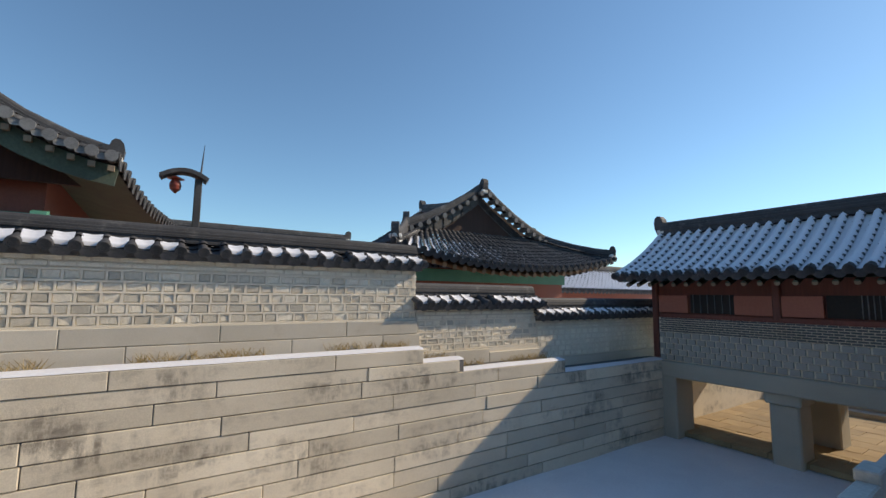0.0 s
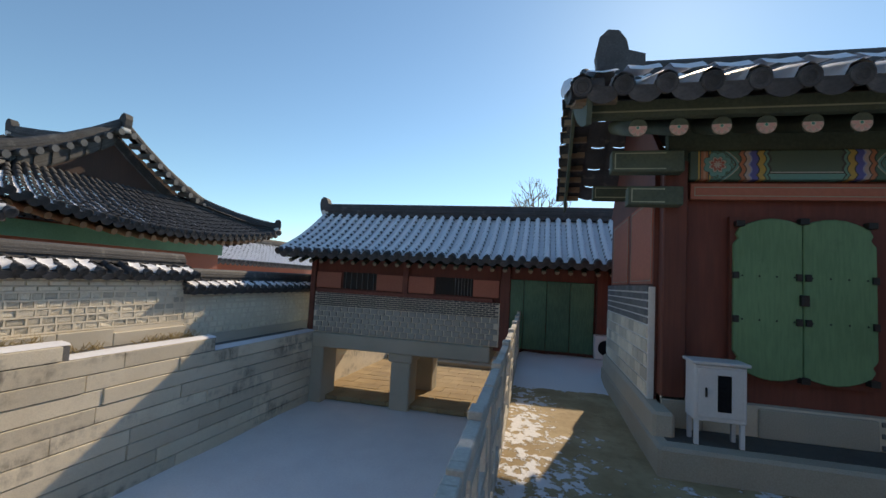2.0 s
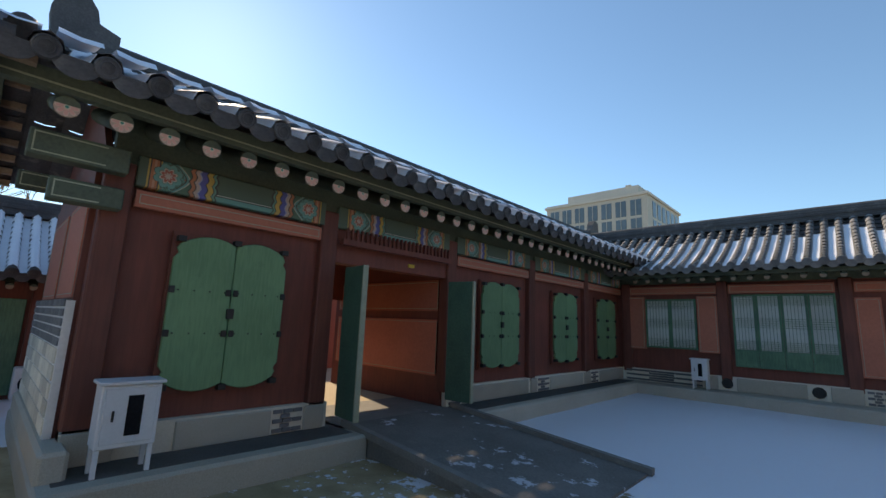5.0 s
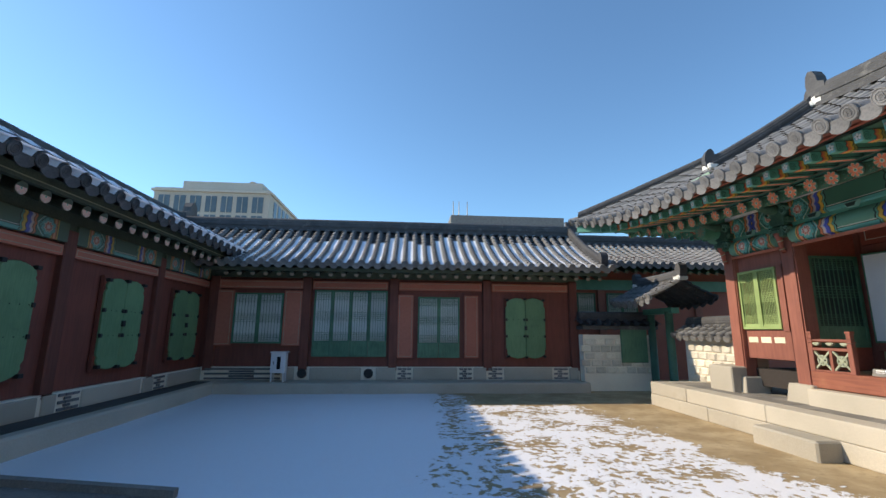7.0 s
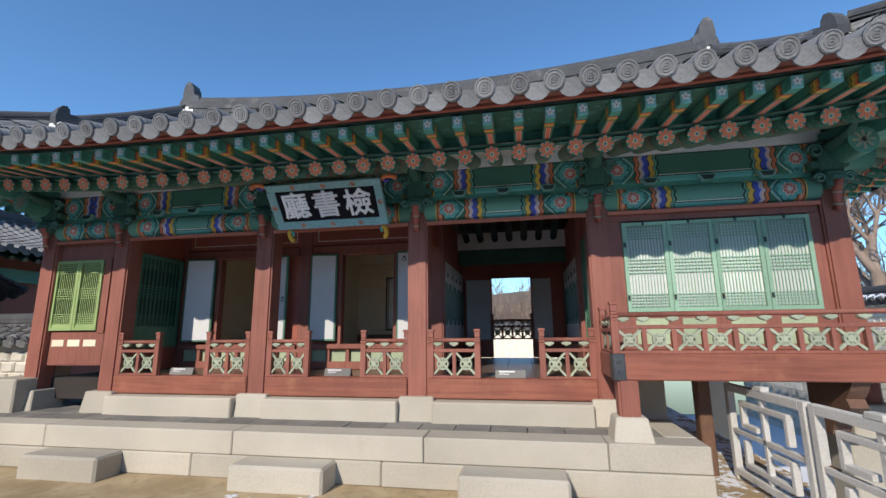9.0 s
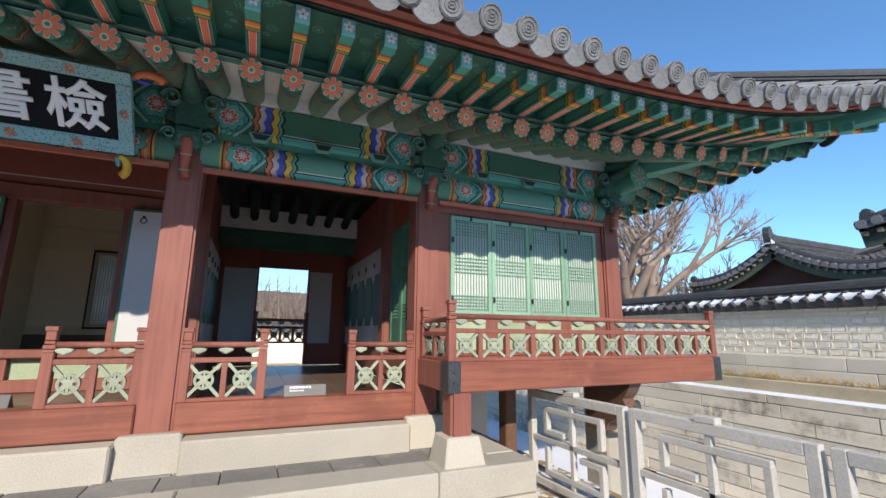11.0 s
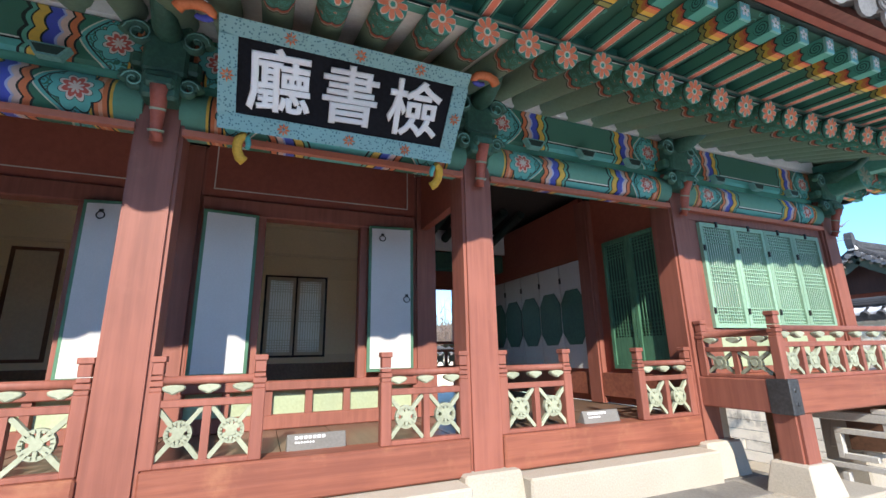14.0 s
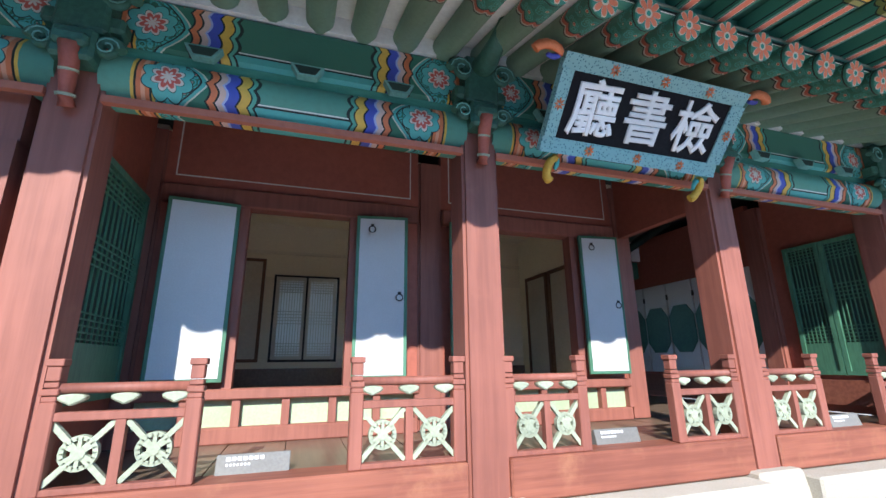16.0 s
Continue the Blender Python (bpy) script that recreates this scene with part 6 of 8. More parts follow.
railing(BAL, bal_y0 + 0.02, bal_y1 - 0.04, 12, 1.33, 1.87, "long red balcony railing with twelve mint wheel panels")
railing(local("x", bal_y0 + 0.02, -1), FX + 0.05, bal_x - 0.07, 2, 1.33, 1.84, "short red balcony return railing with wheel panels", (True, False))
part("balcony_post", chamfer_post(bal_x - 0.07, bal_y0 + 0.1, 0.2, 0.70, 1.07), RED_WOOD, hall, "short red post under the balcony corner")
bm = bmesh.new()
v = box(bm, bal_x - 0.26, bal_x + 0.12, bal_y0 - 0.1, bal_y0 + 0.3, 0.44, 0.72)
for p in v:
    if p.co.z > 0.6:
        p.co.x += 0.05 if p.co.x < bal_x - 0.1 else -0.05
        p.co.y += 0.05 if p.co.y < bal_y0 + 0.1 else -0.05
part("post_base", bevel(bm, 0.012), GRANITE, hall, "tapered granite post base")
# carved bracket and stone pillars below the loft
bm = bmesh.new()
slab(bm, [(x, 1.55, z) for x, z in ((-6.6, 1.07), (-5.9, 1.07), (-5.95, 0.98), (-6.02, 0.9), (-5.98, 0.82), (-6.1, 0.74), (-6.1, 0.68), (-6.25, 0.62), (-6.3, 0.52), (-6.6, 0.5))], (0, 1, 0), 0.16)
# Dark brown in place of red paints in the balcony's shade.
part("carved_bracket", done(bm), BROWN_FRAME, hall, "carved red bracket under the balcony, browned to stand for shade")
# The shade below the loft is put into this post's colour.
part("loft_post", boxm(FX - 0.12, FX + 0.04, 0.42, 0.56, -1.75, 1.07, 0.015), BROWN_FRAME, hall, "timber post under the loft, coloured dark for its shade")
for x, y in ((FX - 0.55, 0.0), (FX - 0.25, 2.1), (BX + 0.2, 2.1)):
    part("stone_pillar", boxm(x - 0.2, x + 0.2, y - 0.2, y + 0.2, -1.75, 1.07, 0.02), GRANITE, hall, "tall square granite pillar under the loft")

# long granite blocks between the column bases
for a, b in zip(COLS[1:4], COLS[2:5]):
    part("base_block", boxm(FX - 0.3, FX + 0.20, a + 0.22, b - 0.22, 0.44, 0.735, 0.015), GRANITE, hall, "long pale granite block under the deck")
part("base_block", boxm(FX - 0.3, FX + 0.28, -9.35, -8.72, 0.44, 0.95, 0.02), GRANITE, hall, "large granite corner block")

# ---- name board ----
def flecked(name, a, b, scale):
    m = bpy.data.materials.new(name)
    nd, lk, bs = nodes_of(m)
    nt = m.node_tree
    v = nd.new("ShaderNodeTexVoronoi")
    v.inputs["Scale"].default_value = scale
    lk.new(coords(nt), v.inputs["Vector"])
    lk.new(mix(nt, ramp(nt, v.outputs["Distance"], 0.28, 0.34), b, a), bs.inputs["Base Color"])
    bs.inputs["Roughness"].default_value = 0.6
    return m


BOARD_RIM = flecked("flecked_turquoise_rim", (0.22, 0.42, 0.42), (0.06, 0.17, 0.20), 55)
INK = mat("black_board", (0.014, 0.014, 0.018), (0.008, 0.008, 0.01), 0.8, 40, 3.0, 0.2)
INK.node_tree.nodes["Principled BSDF"].inputs["Specular IOR Level"].default_value = 0.15
LETTER = mat("white_letter_paint", (0.88, 0.88, 0.88), (0.82, 0.82, 0.82), 0.7)
ORANGE = mat("orange_flower_paint", (0.66, 0.20, 0.08), (0.55, 0.15, 0.05), 0.6)
OCHRE = mat("yellow_ochre_paint", (0.66, 0.40, 0.05), None, 0.6)
TURQ = mat("turquoise_paint", (0.06, 0.36, 0.36), None, 0.6)
BLUE = mat("ultramarine_paint", (0.06, 0.08, 0.42), None, 0.6)
board = thing("name_board", "black name board with white characters in a flecked turquoise frame", "name board")
board.matrix_world = pose(-6.19, -3.955, 3.235, 0, 40, 0) @ pose(0, 0, 0, 90, 0, 90)
BWD, BHT = 1.57, 0.64
part("panel", boxm(-BWD / 2 + 0.09, BWD / 2 - 0.09, -BHT / 2 + 0.09, BHT / 2 - 0.09, -0.02, 0.0), INK, board, "black lacquered panel")
for k, (x, y, w, h) in enumerate(((0, BHT / 2 - 0.05, BWD, 0.1), (0, -BHT / 2 + 0.05, BWD, 0.1), (BWD / 2 - 0.05, 0, 0.1, BHT - 0.2), (-BWD / 2 + 0.05, 0, 0.1, BHT - 0.2))):
    bm = bmesh.new()
    v = box(bm, x - w / 2, x + w / 2, y - h / 2, y + h / 2, -0.03, 0.035)
    for p in v:
        if p.co.z > 0 and abs(p.co.x) < BWD / 2 - 0.08 and k > 1:
            p.co.z = 0.012
        if p.co.z > 0 and abs(p.co.y) < BHT / 2 - 0.08 and k < 2:
            p.co.z = 0.012
    part("frame_side", bm, BOARD_RIM, board, "flecked turquoise frame side")
for x, y in [(-0.4, 1), (0.02, 1), (0.42, 1), (-0.4, -1), (0.02, -1), (0.42, -1), (-1, 0), (1, 0)]:
    px, py = (x, y * (BHT / 2 - 0.048)) if abs(x) < 1 else (x * (BWD / 2 - 0.048), 0.0)
    bm = bmesh.new()
    for q in range(8):
        a = q * math.tau / 8
        slab(bm, [(px + 0.008 * math.cos(a), py + 0.008 * math.sin(a), 0.026), (px + 0.022 * math.cos(a + 0.3), py + 0.022 * math.sin(a + 0.3), 0.026), (px + 0.042 * math.cos(a), py + 0.042 * math.sin(a), 0.026), (px + 0.022 * math.cos(a - 0.3), py + 0.022 * math.sin(a - 0.3), 0.026)], (0, 0, 1), 0.008)
    part("painted_flower", done(bm), ORANGE, board, "orange painted flower")
for k, ch in enumerate("廳書檢"):
    cu = bpy.data.curves.new("character", "FONT")
    cu.body, cu.size, cu.align_x, cu.extrude, cu.offset, cu.resolution_u = ch, 0.39, "CENTER", 0.003, 0.0, 2
    cu.bevel_depth, cu.bevel_resolution = 0.0075, 0
    tmp = new("tmp", cu)
    me = bpy.data.meshes.new_from_object(tmp.evaluated_get(bpy.context.evaluated_depsgraph_get()))
    bpy.data.objects.remove(tmp)
    me.materials.append(LETTER)
    ob = new("character", me)
    ob.parent = board
    ob.matrix_basis = pose(-0.44 + 0.44 * k, -0.135, 0.006, 0, 0, 2)
    tagged(ob, "white brush-written character")
# scrolled ears at the corners of the board
for x, y, sg, m in ((-BWD / 2 - 0.1, BHT / 2 - 0.03, -1, ORANGE), (BWD / 2 + 0.1, BHT / 2 - 0.03, 1, ORANGE), (-BWD / 2 + 0.16, -BHT / 2 - 0.1, -1, OCHRE), (BWD / 2 - 0.1, -BHT / 2 - 0.1, 1, OCHRE)):
    bm, b2 = bmesh.new(), bmesh.new()
    up = y > 0
    f = (lambda a, r: (x + sg * r * math.cos(a) * 1.4, y + r * math.sin(a) * 0.7, 0.0)) if up else (lambda a, r: (x + sg * r * math.sin(a) * 0.7, y - r * math.cos(a) * 1.3, 0.0))
    curl = [f(q * 0.55, 0.08 - 0.006 * q) for q in range(11)]
    tube(bm, curl[:7], [0.034 - 0.0012 * q for q in range(7)], 8)
    tube(b2, curl[6:], [0.022 - 0.002 * q for q in range(5)], 8)
    ear = part("scrolled_ear", bm, m, board, "carved scroll at the board's corner")
    part("scroll_tip", b2, BLUE if y > 0 else TURQ, ear)

# ---- plates on the deck ----
plate_grey = mat("grey_notice_plate", (0.20, 0.195, 0.18), (0.16, 0.155, 0.145), 0.85)
for k, (x, y) in enumerate(((-6.84, -6.42), (-6.84, -4.0), (-6.78, -1.66))):
    pl = thing("notice_plate", "low grey notice plate standing on the wooden deck", "notice plate", "notice plates on the deck")
    pl.matrix_world = pose(x, y, DECK - 0.009, 0, 0, 0)
    bm = bmesh.new()
    slab(bm, [(-0.05, -0.19, 0.0), (0.06, -0.19, 0.0), (0.03, -0.19, 0.105), (0.015, -0.19, 0.105)], (0, 1, 0), 0.38)
    part("plate_body", bevel(done(bm), 0.004), plate_grey, pl)
    bm = bmesh.new()
    for row, (w, zz) in enumerate(((0.2, 0.075), (0.13, 0.05))):
        for q in range(7):
            y0 = -0.14 + w * q / 7
            slab(bm, [(0.0615 - 0.03 * (z / 0.105) + 0.0005, yy, z) for yy, z in ((y0, zz), (y0 + w / 7 - 0.008, zz), (y0 + w / 7 - 0.008, zz + (0.018 if row == 0 else 0.011)), (y0, zz + (0.018 if row == 0 else 0.011)))], (1, 0, 0), 0.001)
    part("white_lettering", bm, LETTER, pl, "two rows of small white lettering")

# ---- terrace steps and terrace stones ----
for y0, y1 in ((-7.2, -6.15), (-4.55, -3.5), (-2.15, -1.12)):
    st = tagged(part("step_stone", boxm(-5.72, -5.36, y0, y1, -0.05, 0.245, 0.025), GRANITE), "solid pale granite step before the terrace", "step", "terrace steps")

# ---- stone balustrade panels along the channel ----
FENCE = mat("pale_cement_fence", (0.56, 0.54, 0.49), (0.44, 0.42, 0.38), 0.85, 60, 2.0, 0.4, vary=0.08, stain=(0.28, 0.26, 0.22))
def fence_panel(w, h):
    """A framed panel with interlocking key-pattern bars."""
    root = tagged(new("fence_panel"), "pale cement fence panel with interlocking key-pattern bars", "fence", "fence panels along the channel")
    t, d = 0.075, 0.07
    for x in (0.0, w - t):
        part("stile", boxm(x, x + t, -d / 2, d / 2, 0, h - 0.02, 0.006), FENCE, root)
    part("top_rail", boxm(t, w - t, -d / 2, d / 2, h - 0.10, h - 0.02, 0.006), FENCE, root)
    part("raised_cap", boxm(w * 0.44, w * 0.56, -d / 2 - 0.004, d / 2 + 0.004, h - 0.025, h + 0.022, 0.006), FENCE, root)
    part("bottom_rail", boxm(t, w - t, -d / 2, d / 2, 0.05, 0.12, 0.006), FENCE, root)
    b = 0.05
    y0, y1 = -0.03, 0.03
    bars = (("bar", 0.5 * w - b / 2, 0.5 * w + b / 2, 0.12, h - 0.1), ("bar", t, w - t, h * 0.5 - b / 2, h * 0.5 + b / 2))
    for n, xa, xb, za, zb in bars:
        part(n, boxm(xa, xb, y0 + 0.006, y1 - 0.006, za, zb, 0.004), FENCE, root)
    for xa, xb, za, zb in ((0.2 * w, 0.8 * w, h * 0.78, h * 0.78 + b), (0.2 * w, 0.2 * w + b, h * 0.56, h * 0.78), (0.8 * w - b, 0.8 * w, h * 0.56, h * 0.78),
                           (0.2 * w, 0.8 * w, h * 0.22 - b, h * 0.22), (0.2 * w, 0.2 * w + b, h * 0.22, h * 0.44), (0.8 * w - b, 0.8 * w, h * 0.22, h * 0.44),
                           (0.2 * w + b, 0.42 * w, h * 0.56, h * 0.56 + b), (0.58 * w, 0.8 * w - b, h * 0.44 - b, h * 0.44)):
        part("key_bar", boxm(xa, xb, y0, y1, za, zb, 0.004), FENCE, root)
    return root


PW, FH = 1.32, 1.0
def fence_y(x):
    return 0.62 + (x + 6.4) * 0.041 if x < 2 else 0.964 + (x - 2.0) * 0.03
first = None
x = -6.56
while x < 10.4:
    xe = x + PW + 0.05
    a = math.degrees(math.atan2(fence_y(xe) - fence_y(x), xe - x))
    m = pose(x, fence_y(x) + 0.12, 0.0, 0, 0, a)
    if first is None:
        first = fence_panel(PW, FH)
        first.matrix_world = m
    else:
        copy_thing(first, m)
    x = xe
bm = bmesh.new()
for k in range(10):
    rod(bm, (-5.12 + 0.012 * k, 0.80 + 0.02 * (k % 2), 0.52), (-5.10 + 0.012 * k, 0.80 + 0.02 * ((k + 1) % 2), 0.53), 0.008, None, 5)
RUST = mat("rusty_chain", (0.16, 0.08, 0.045), (0.09, 0.045, 0.03), 0.8, 60, 8.0, 0.5)
tagged(part("chain", bm, RUST), "short rusty chain tying two fence panels", "chain")

# ---- fire box before the east range ----
def steel_cabinet(x, y, z, w, h, d, turn, label):
    root = thing("fire_cabinet", label, "cabinet")
    root.matrix_world = pose(x, y, z, 0, 0, turn)
    body = part("body", boxm(-w / 2, w / 2, -d / 2, d / 2, 0.22, h, 0.01), METAL_WHITE, root)
    part("top", boxm(-w / 2 - 0.025, w / 2 + 0.025, -d / 2 - 0.03, d / 2 + 0.02, h, h + 0.03, 0.006), METAL_WHITE, root)
    door = part("door", boxm(-w / 2 + 0.03, w / 2 - 0.03, -d / 2 - 0.012, -d / 2, 0.26, h - 0.03, 0.004), METAL_WHITE, root)
    part("door_window", boxm(-w * 0.06, w * 0.2, -d / 2 - 0.016, -d / 2 - 0.012, 0.32, h - 0.09), INK, door, "dark narrow door window")
    part("handle", boxm(-w * 0.3, -w * 0.26, -d / 2 - 0.03, -d / 2 - 0.012, h * 0.6, h * 0.72, 0.004), BLACK, door)
    for sx in (-1, 1):
        for sy in (-1, 1):
            part("leg", boxm(sx * (w / 2 - 0.03) - 0.018, sx * (w / 2 - 0.03) + 0.018, sy * (d / 2 - 0.03) - 0.018, sy * (d / 2 - 0.03) + 0.018, 0, 0.22), METAL_WHITE, root)
    return root


steel_cabinet(4.76, -0.84, 0.275, 0.44, 0.74, 0.26, -90, "white steel fire cabinet standing on the granite platform")
steel_cabinet(3.0, -12.6, 0.26, 0.36, 0.72, 0.26, 180, "white steel fire cabinet beside the lattice window")
# outdoor unit near the bridge range
ac = thing("outdoor_unit", "small grey outdoor cooling unit beside the red wall", "outdoor unit")
part("casing", boxm(10.35, 10.68, -0.82, -0.36, 0.1, 0.62, 0.02), METAL_WHITE, ac)
bm = bmesh.new()
rod(bm, (10.335, -0.6, 0.36), (10.35, -0.6, 0.36), 0.17, None, 16)
part("fan_grille", bm, INK, ac, "round dark fan grille")

# ---- gate of the east range: open leaves, passage, ramp ----
gate = thing("gate_leaves", "pair of green boarded gate leaves standing open", "gate")
for hinge, ang in ((-3.18, 62), (-5.25, 108)):
    leaf = part("gate_leaf", boxm(-0.03, 0.03, -0.0, 0.5, 0.42, 2.34, 0.008), BRACKET_GREEN, gate, "green boarded gate leaf")
    s = 1 if hinge > -4 else -1
    leaf.matrix_world = pose(5.0, hinge, 0, 0, 0, 84 if s > 0 else 98)
    part("leaf_edge", boxm(-0.036, 0.036, 0.485, 0.506, 0.42, 2.34), MINT, leaf)
part("gate_tag", boxm(5.0, 5.02, -4.42, -4.3, 2.48, 2.53), YELLOW_TAG, east, "small yellow tag over the gate")
PE = local("x", -5.33, 1)
for u0, u1 in ((1.85, 2.4), (0.75, 1.7)):
    framed_panel(east, PE, 5.3, 8.4, u0, u1, o=0.0)
part("passage_paving", boxm(4.9, 6.3, -5.35, -3.02, 0.1, 0.27), PAVER, east, "grey paving in the gate passage")
SAND = mat("pale_sand", (0.56, 0.45, 0.30), (0.47, 0.37, 0.24), 0.9, 70, 1.5, 0.4)
part("passage_floor", boxm(6.304, 8.6, -5.35, -3.02, 0.1, 0.265), SAND, east, "pale sandy floor of the gate passage")
part("yard_floor", boxm(8.604, 12.6, -9.0, -3.05, 0.02, 0.06), SAND, east, "pale sandy yard beyond the gate")
# Block added out of sight to keep sun from reaching the ramp.
part("passage_back_head", boxm(8.3, 8.45, -5.35, -3.02, 2.06, 3.1), RANGE_RED, east, "added red block that keeps the sun off the ramp")
part("grille_board", boxm(5.02, 5.1, -5.3, -3.1, 2.66, 2.74), RANGE_RED, east)
for k in range(26):
    part("grille_spike", boxm(5.03, 5.07, -5.25 + 0.083 * k - 0.012, -5.25 + 0.083 * k + 0.012, 2.74, 2.9), RANGE_RED, east)
PLANK = mat("worn_ramp_slab", (0.20, 0.185, 0.165), (0.13, 0.12, 0.105), 0.85, 40, 1.5, 0.4, stain=(0.62, 0.63, 0.66), stain_at=(0.60, 0.64))
ramp_t = thing("entrance_ramp", "grey low ramp with raised edges before the gate", "ramp")
bm = bmesh.new()
slab(bm, [(5.0, -3.3, 0.29), (1.9, -3.3, 0.03), (1.9, -3.3, -0.05), (5.0, -3.3, -0.05)], (0, -1, 0), 2.1)
part("ramp_deck", done(bm), PLANK, ramp_t, "grey stone ramp slab dusted with snow")
for y in (-3.3, -5.4):
    bm = bmesh.new()
    beam(bm, (5.0, y, 0.32), (1.85, y, 0.05), 0.09, 0.08)
    part("ramp_edge", bm, PAVER, ramp_t, "raised dark ramp edge")
yard = tagged(new("wall_east_yard"), "plain red wall of the yard beyond the gate", "wall", kind="structure")
part("wall_body", boxm(12.6, 13.0, -14, -3.1, -0.1, 2.3), PINK, yard)
# ---- lantern post beyond the wall ----
lamp = thing("lantern_post", "dark post with curved arm and hanging red lantern", "lantern")
LX, LY = 0.42, 8.1
part("post", boxm(LX - 0.05, LX + 0.05, LY - 0.05, LY + 0.05, 0.5, 3.4, 0.01), TILE, lamp)
bm = bmesh.new()
f = lambda q: Vector((LX + 0.12 - 0.62 * q, LY, 3.25 + 0.26 * math.sin(math.pi * (0.2 + 0.62 * q)) - 0.02))
bar(bm, [f(k / 8) for k in range(9)], 0.26, 0.06)
part("curved_arm", done(bm), TILE, lamp, "curved roof-like arm")
bm = bmesh.new()
rod(bm, (LX + 0.02, LY, 3.42), (LX + 0.05, LY, 3.95), 0.018, 0.004, 6)
part("spike", bm, TILE, lamp)
bm = bmesh.new()
prof = ((0.03, 3.64), (0.12, 3.6), (0.05, 3.585), (0.07, 3.55), (0.08, 3.50), (0.07, 3.44), (0.04, 3.41), (0.012, 3.38))
for (r0, z0), (r1, z1) in zip(prof, prof[1:]):
    rod(bm, (LX - 0.30, LY, z0 - 0.24), (LX - 0.30, LY, z1 - 0.24), r0, r1, 12, False)
part("lantern", bm, mat("red_lantern", (0.35, 0.06, 0.035), None, 0.4), lamp, "dark red hanging lantern")

# ---- halls beyond the wall ----
GABLE_DARK = mat("dark_gable_boards", (0.07, 0.03, 0.022), None, 0.8, 12, 1.0, 0.4, stretch=(3, 1, 0.1))
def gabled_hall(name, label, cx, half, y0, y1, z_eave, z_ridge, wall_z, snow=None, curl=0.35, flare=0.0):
    """A hall whose gable faces the wall: ridge runs away from it; verge tiles and boards along the gable."""
    root = thing(name, label, "palace hall")
    part("wall", boxm(cx - half + 1.0, cx + half - 1.0, y0 + 0.9, y1, 0.0, z_eave + 0.3), DARK_RED, root, "dark red timber wall")
    part("painted_beam", boxm(cx - half + 0.9, cx + half - 0.9, y0 + 0.8, y0 + 0.95, wall_z, wall_z + 0.45), DEEP_GREEN, root, "green painted beam")
    for k in range(5):
        x = cx - half + 1.0 + (2 * half - 2.0) * k / 4
        part("post", boxm(x - 0.12, x + 0.12, y0 + 0.74, y0 + 0.95, 0.0, wall_z + 0.4), RED_WOOD, root)
        bm = bmesh.new()
        slab(bm, [(x - 0.1, y0 + 0.74, wall_z), (x - 0.1, y0 + 0.4, wall_z + 0.2), (x - 0.1, y0 + 0.5, wall_z + 0.45), (x - 0.1, y0 + 0.74, wall_z + 0.5)], (1, 0, 0), 0.2)
        part("bracket", done(bm), DEEP_GREEN, root)
    bm = bmesh.new()
    slab(bm, [(cx - half + 0.5, y0 + 0.55, z_eave), (cx + half - 0.5, y0 + 0.55, z_eave), (cx, y0 + 0.55, z_ridge - 0.1)], (0, 1, 0), 0.1)
    # Boards this dark stand in for the deep shade on the gable.
    part("gable_boarding", done(bm), GABLE_DARK, root, "very dark gable boarding")
    for s in (-1, 1):
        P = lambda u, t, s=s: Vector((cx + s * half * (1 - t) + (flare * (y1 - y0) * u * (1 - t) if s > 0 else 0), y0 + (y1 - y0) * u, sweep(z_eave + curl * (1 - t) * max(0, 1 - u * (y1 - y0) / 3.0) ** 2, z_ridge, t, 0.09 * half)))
        roof_face(root, P, round((y1 - y0) / 0.29), 12, r=0.09, snow=snow)
        ridge(root, [P(0.02, t) for t in (0.04, 0.2, 0.4, 0.6, 0.8, 1.0)], 0.24, 0.26)
        us = [0.02 + 0.07 * k for k in range(15)]
        bm = bmesh.new()
        sheet(bm, [[P(u, 0.02) + Vector((0, 0, -0.1)) for u in us], [Vector((cx + s * (half - 1.05), y0 + (y1 - y0) * u, z_eave + 0.28)) for u in us]])
        part("soffit", bm, OLD_RAFTER, root, "dark boarding under the eave")
        caps, under = bmesh.new(), bmesh.new()
        n = round(half * 1.15 / 0.29)
        for k in range(n):
            p = P(0.0, (k + 0.3) / n)
            rod(caps, p + Vector((0, -0.1, 0.0)), p + Vector((0, 0.4, 0.03)), 0.095, None, 12)
            q = P(0.0, (k + 0.8) / n)
            slab(caps, [q + Vector((-0.12, -0.06, 0.02)), q + Vector((0.12, -0.06, 0.02)), q + Vector((0.07, -0.08, -0.1)), q + Vector((-0.07, -0.08, -0.1))], (0, 1, 0), 0.03)
            beam(under, p + Vector((0, -0.02, -0.2)), p + Vector((0, 0.7, -0.14)), 0.09, 0.09)
        tagged(part("verge_tiles", done(caps), TILE_LIGHT, root, "round tile ends along the gable verge"), kind="stuff")
        tagged(part("verge_rafters", under, WOOD_RAFTER, root, "short rafters under the gable verge"), kind="stuff")
        bm = bmesh.new()
        bar(bm, [P(0.0, k / 8) + Vector((0, 0.12, -0.3)) for k in range(9)], 0.06, 0.34)
        # Duller green than the beams, to carry the gable's shade.
        part("barge_board", done(bm), OLD_RAFTER, root, "faded green barge board")
    ridge(root, [(cx, y0 + (y1 - y0) * k / 4, z_ridge) for k in range(5)], 0.3, 0.45)
    return root


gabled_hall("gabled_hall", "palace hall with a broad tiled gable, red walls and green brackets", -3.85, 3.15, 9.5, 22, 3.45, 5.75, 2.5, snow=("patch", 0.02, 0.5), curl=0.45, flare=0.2)


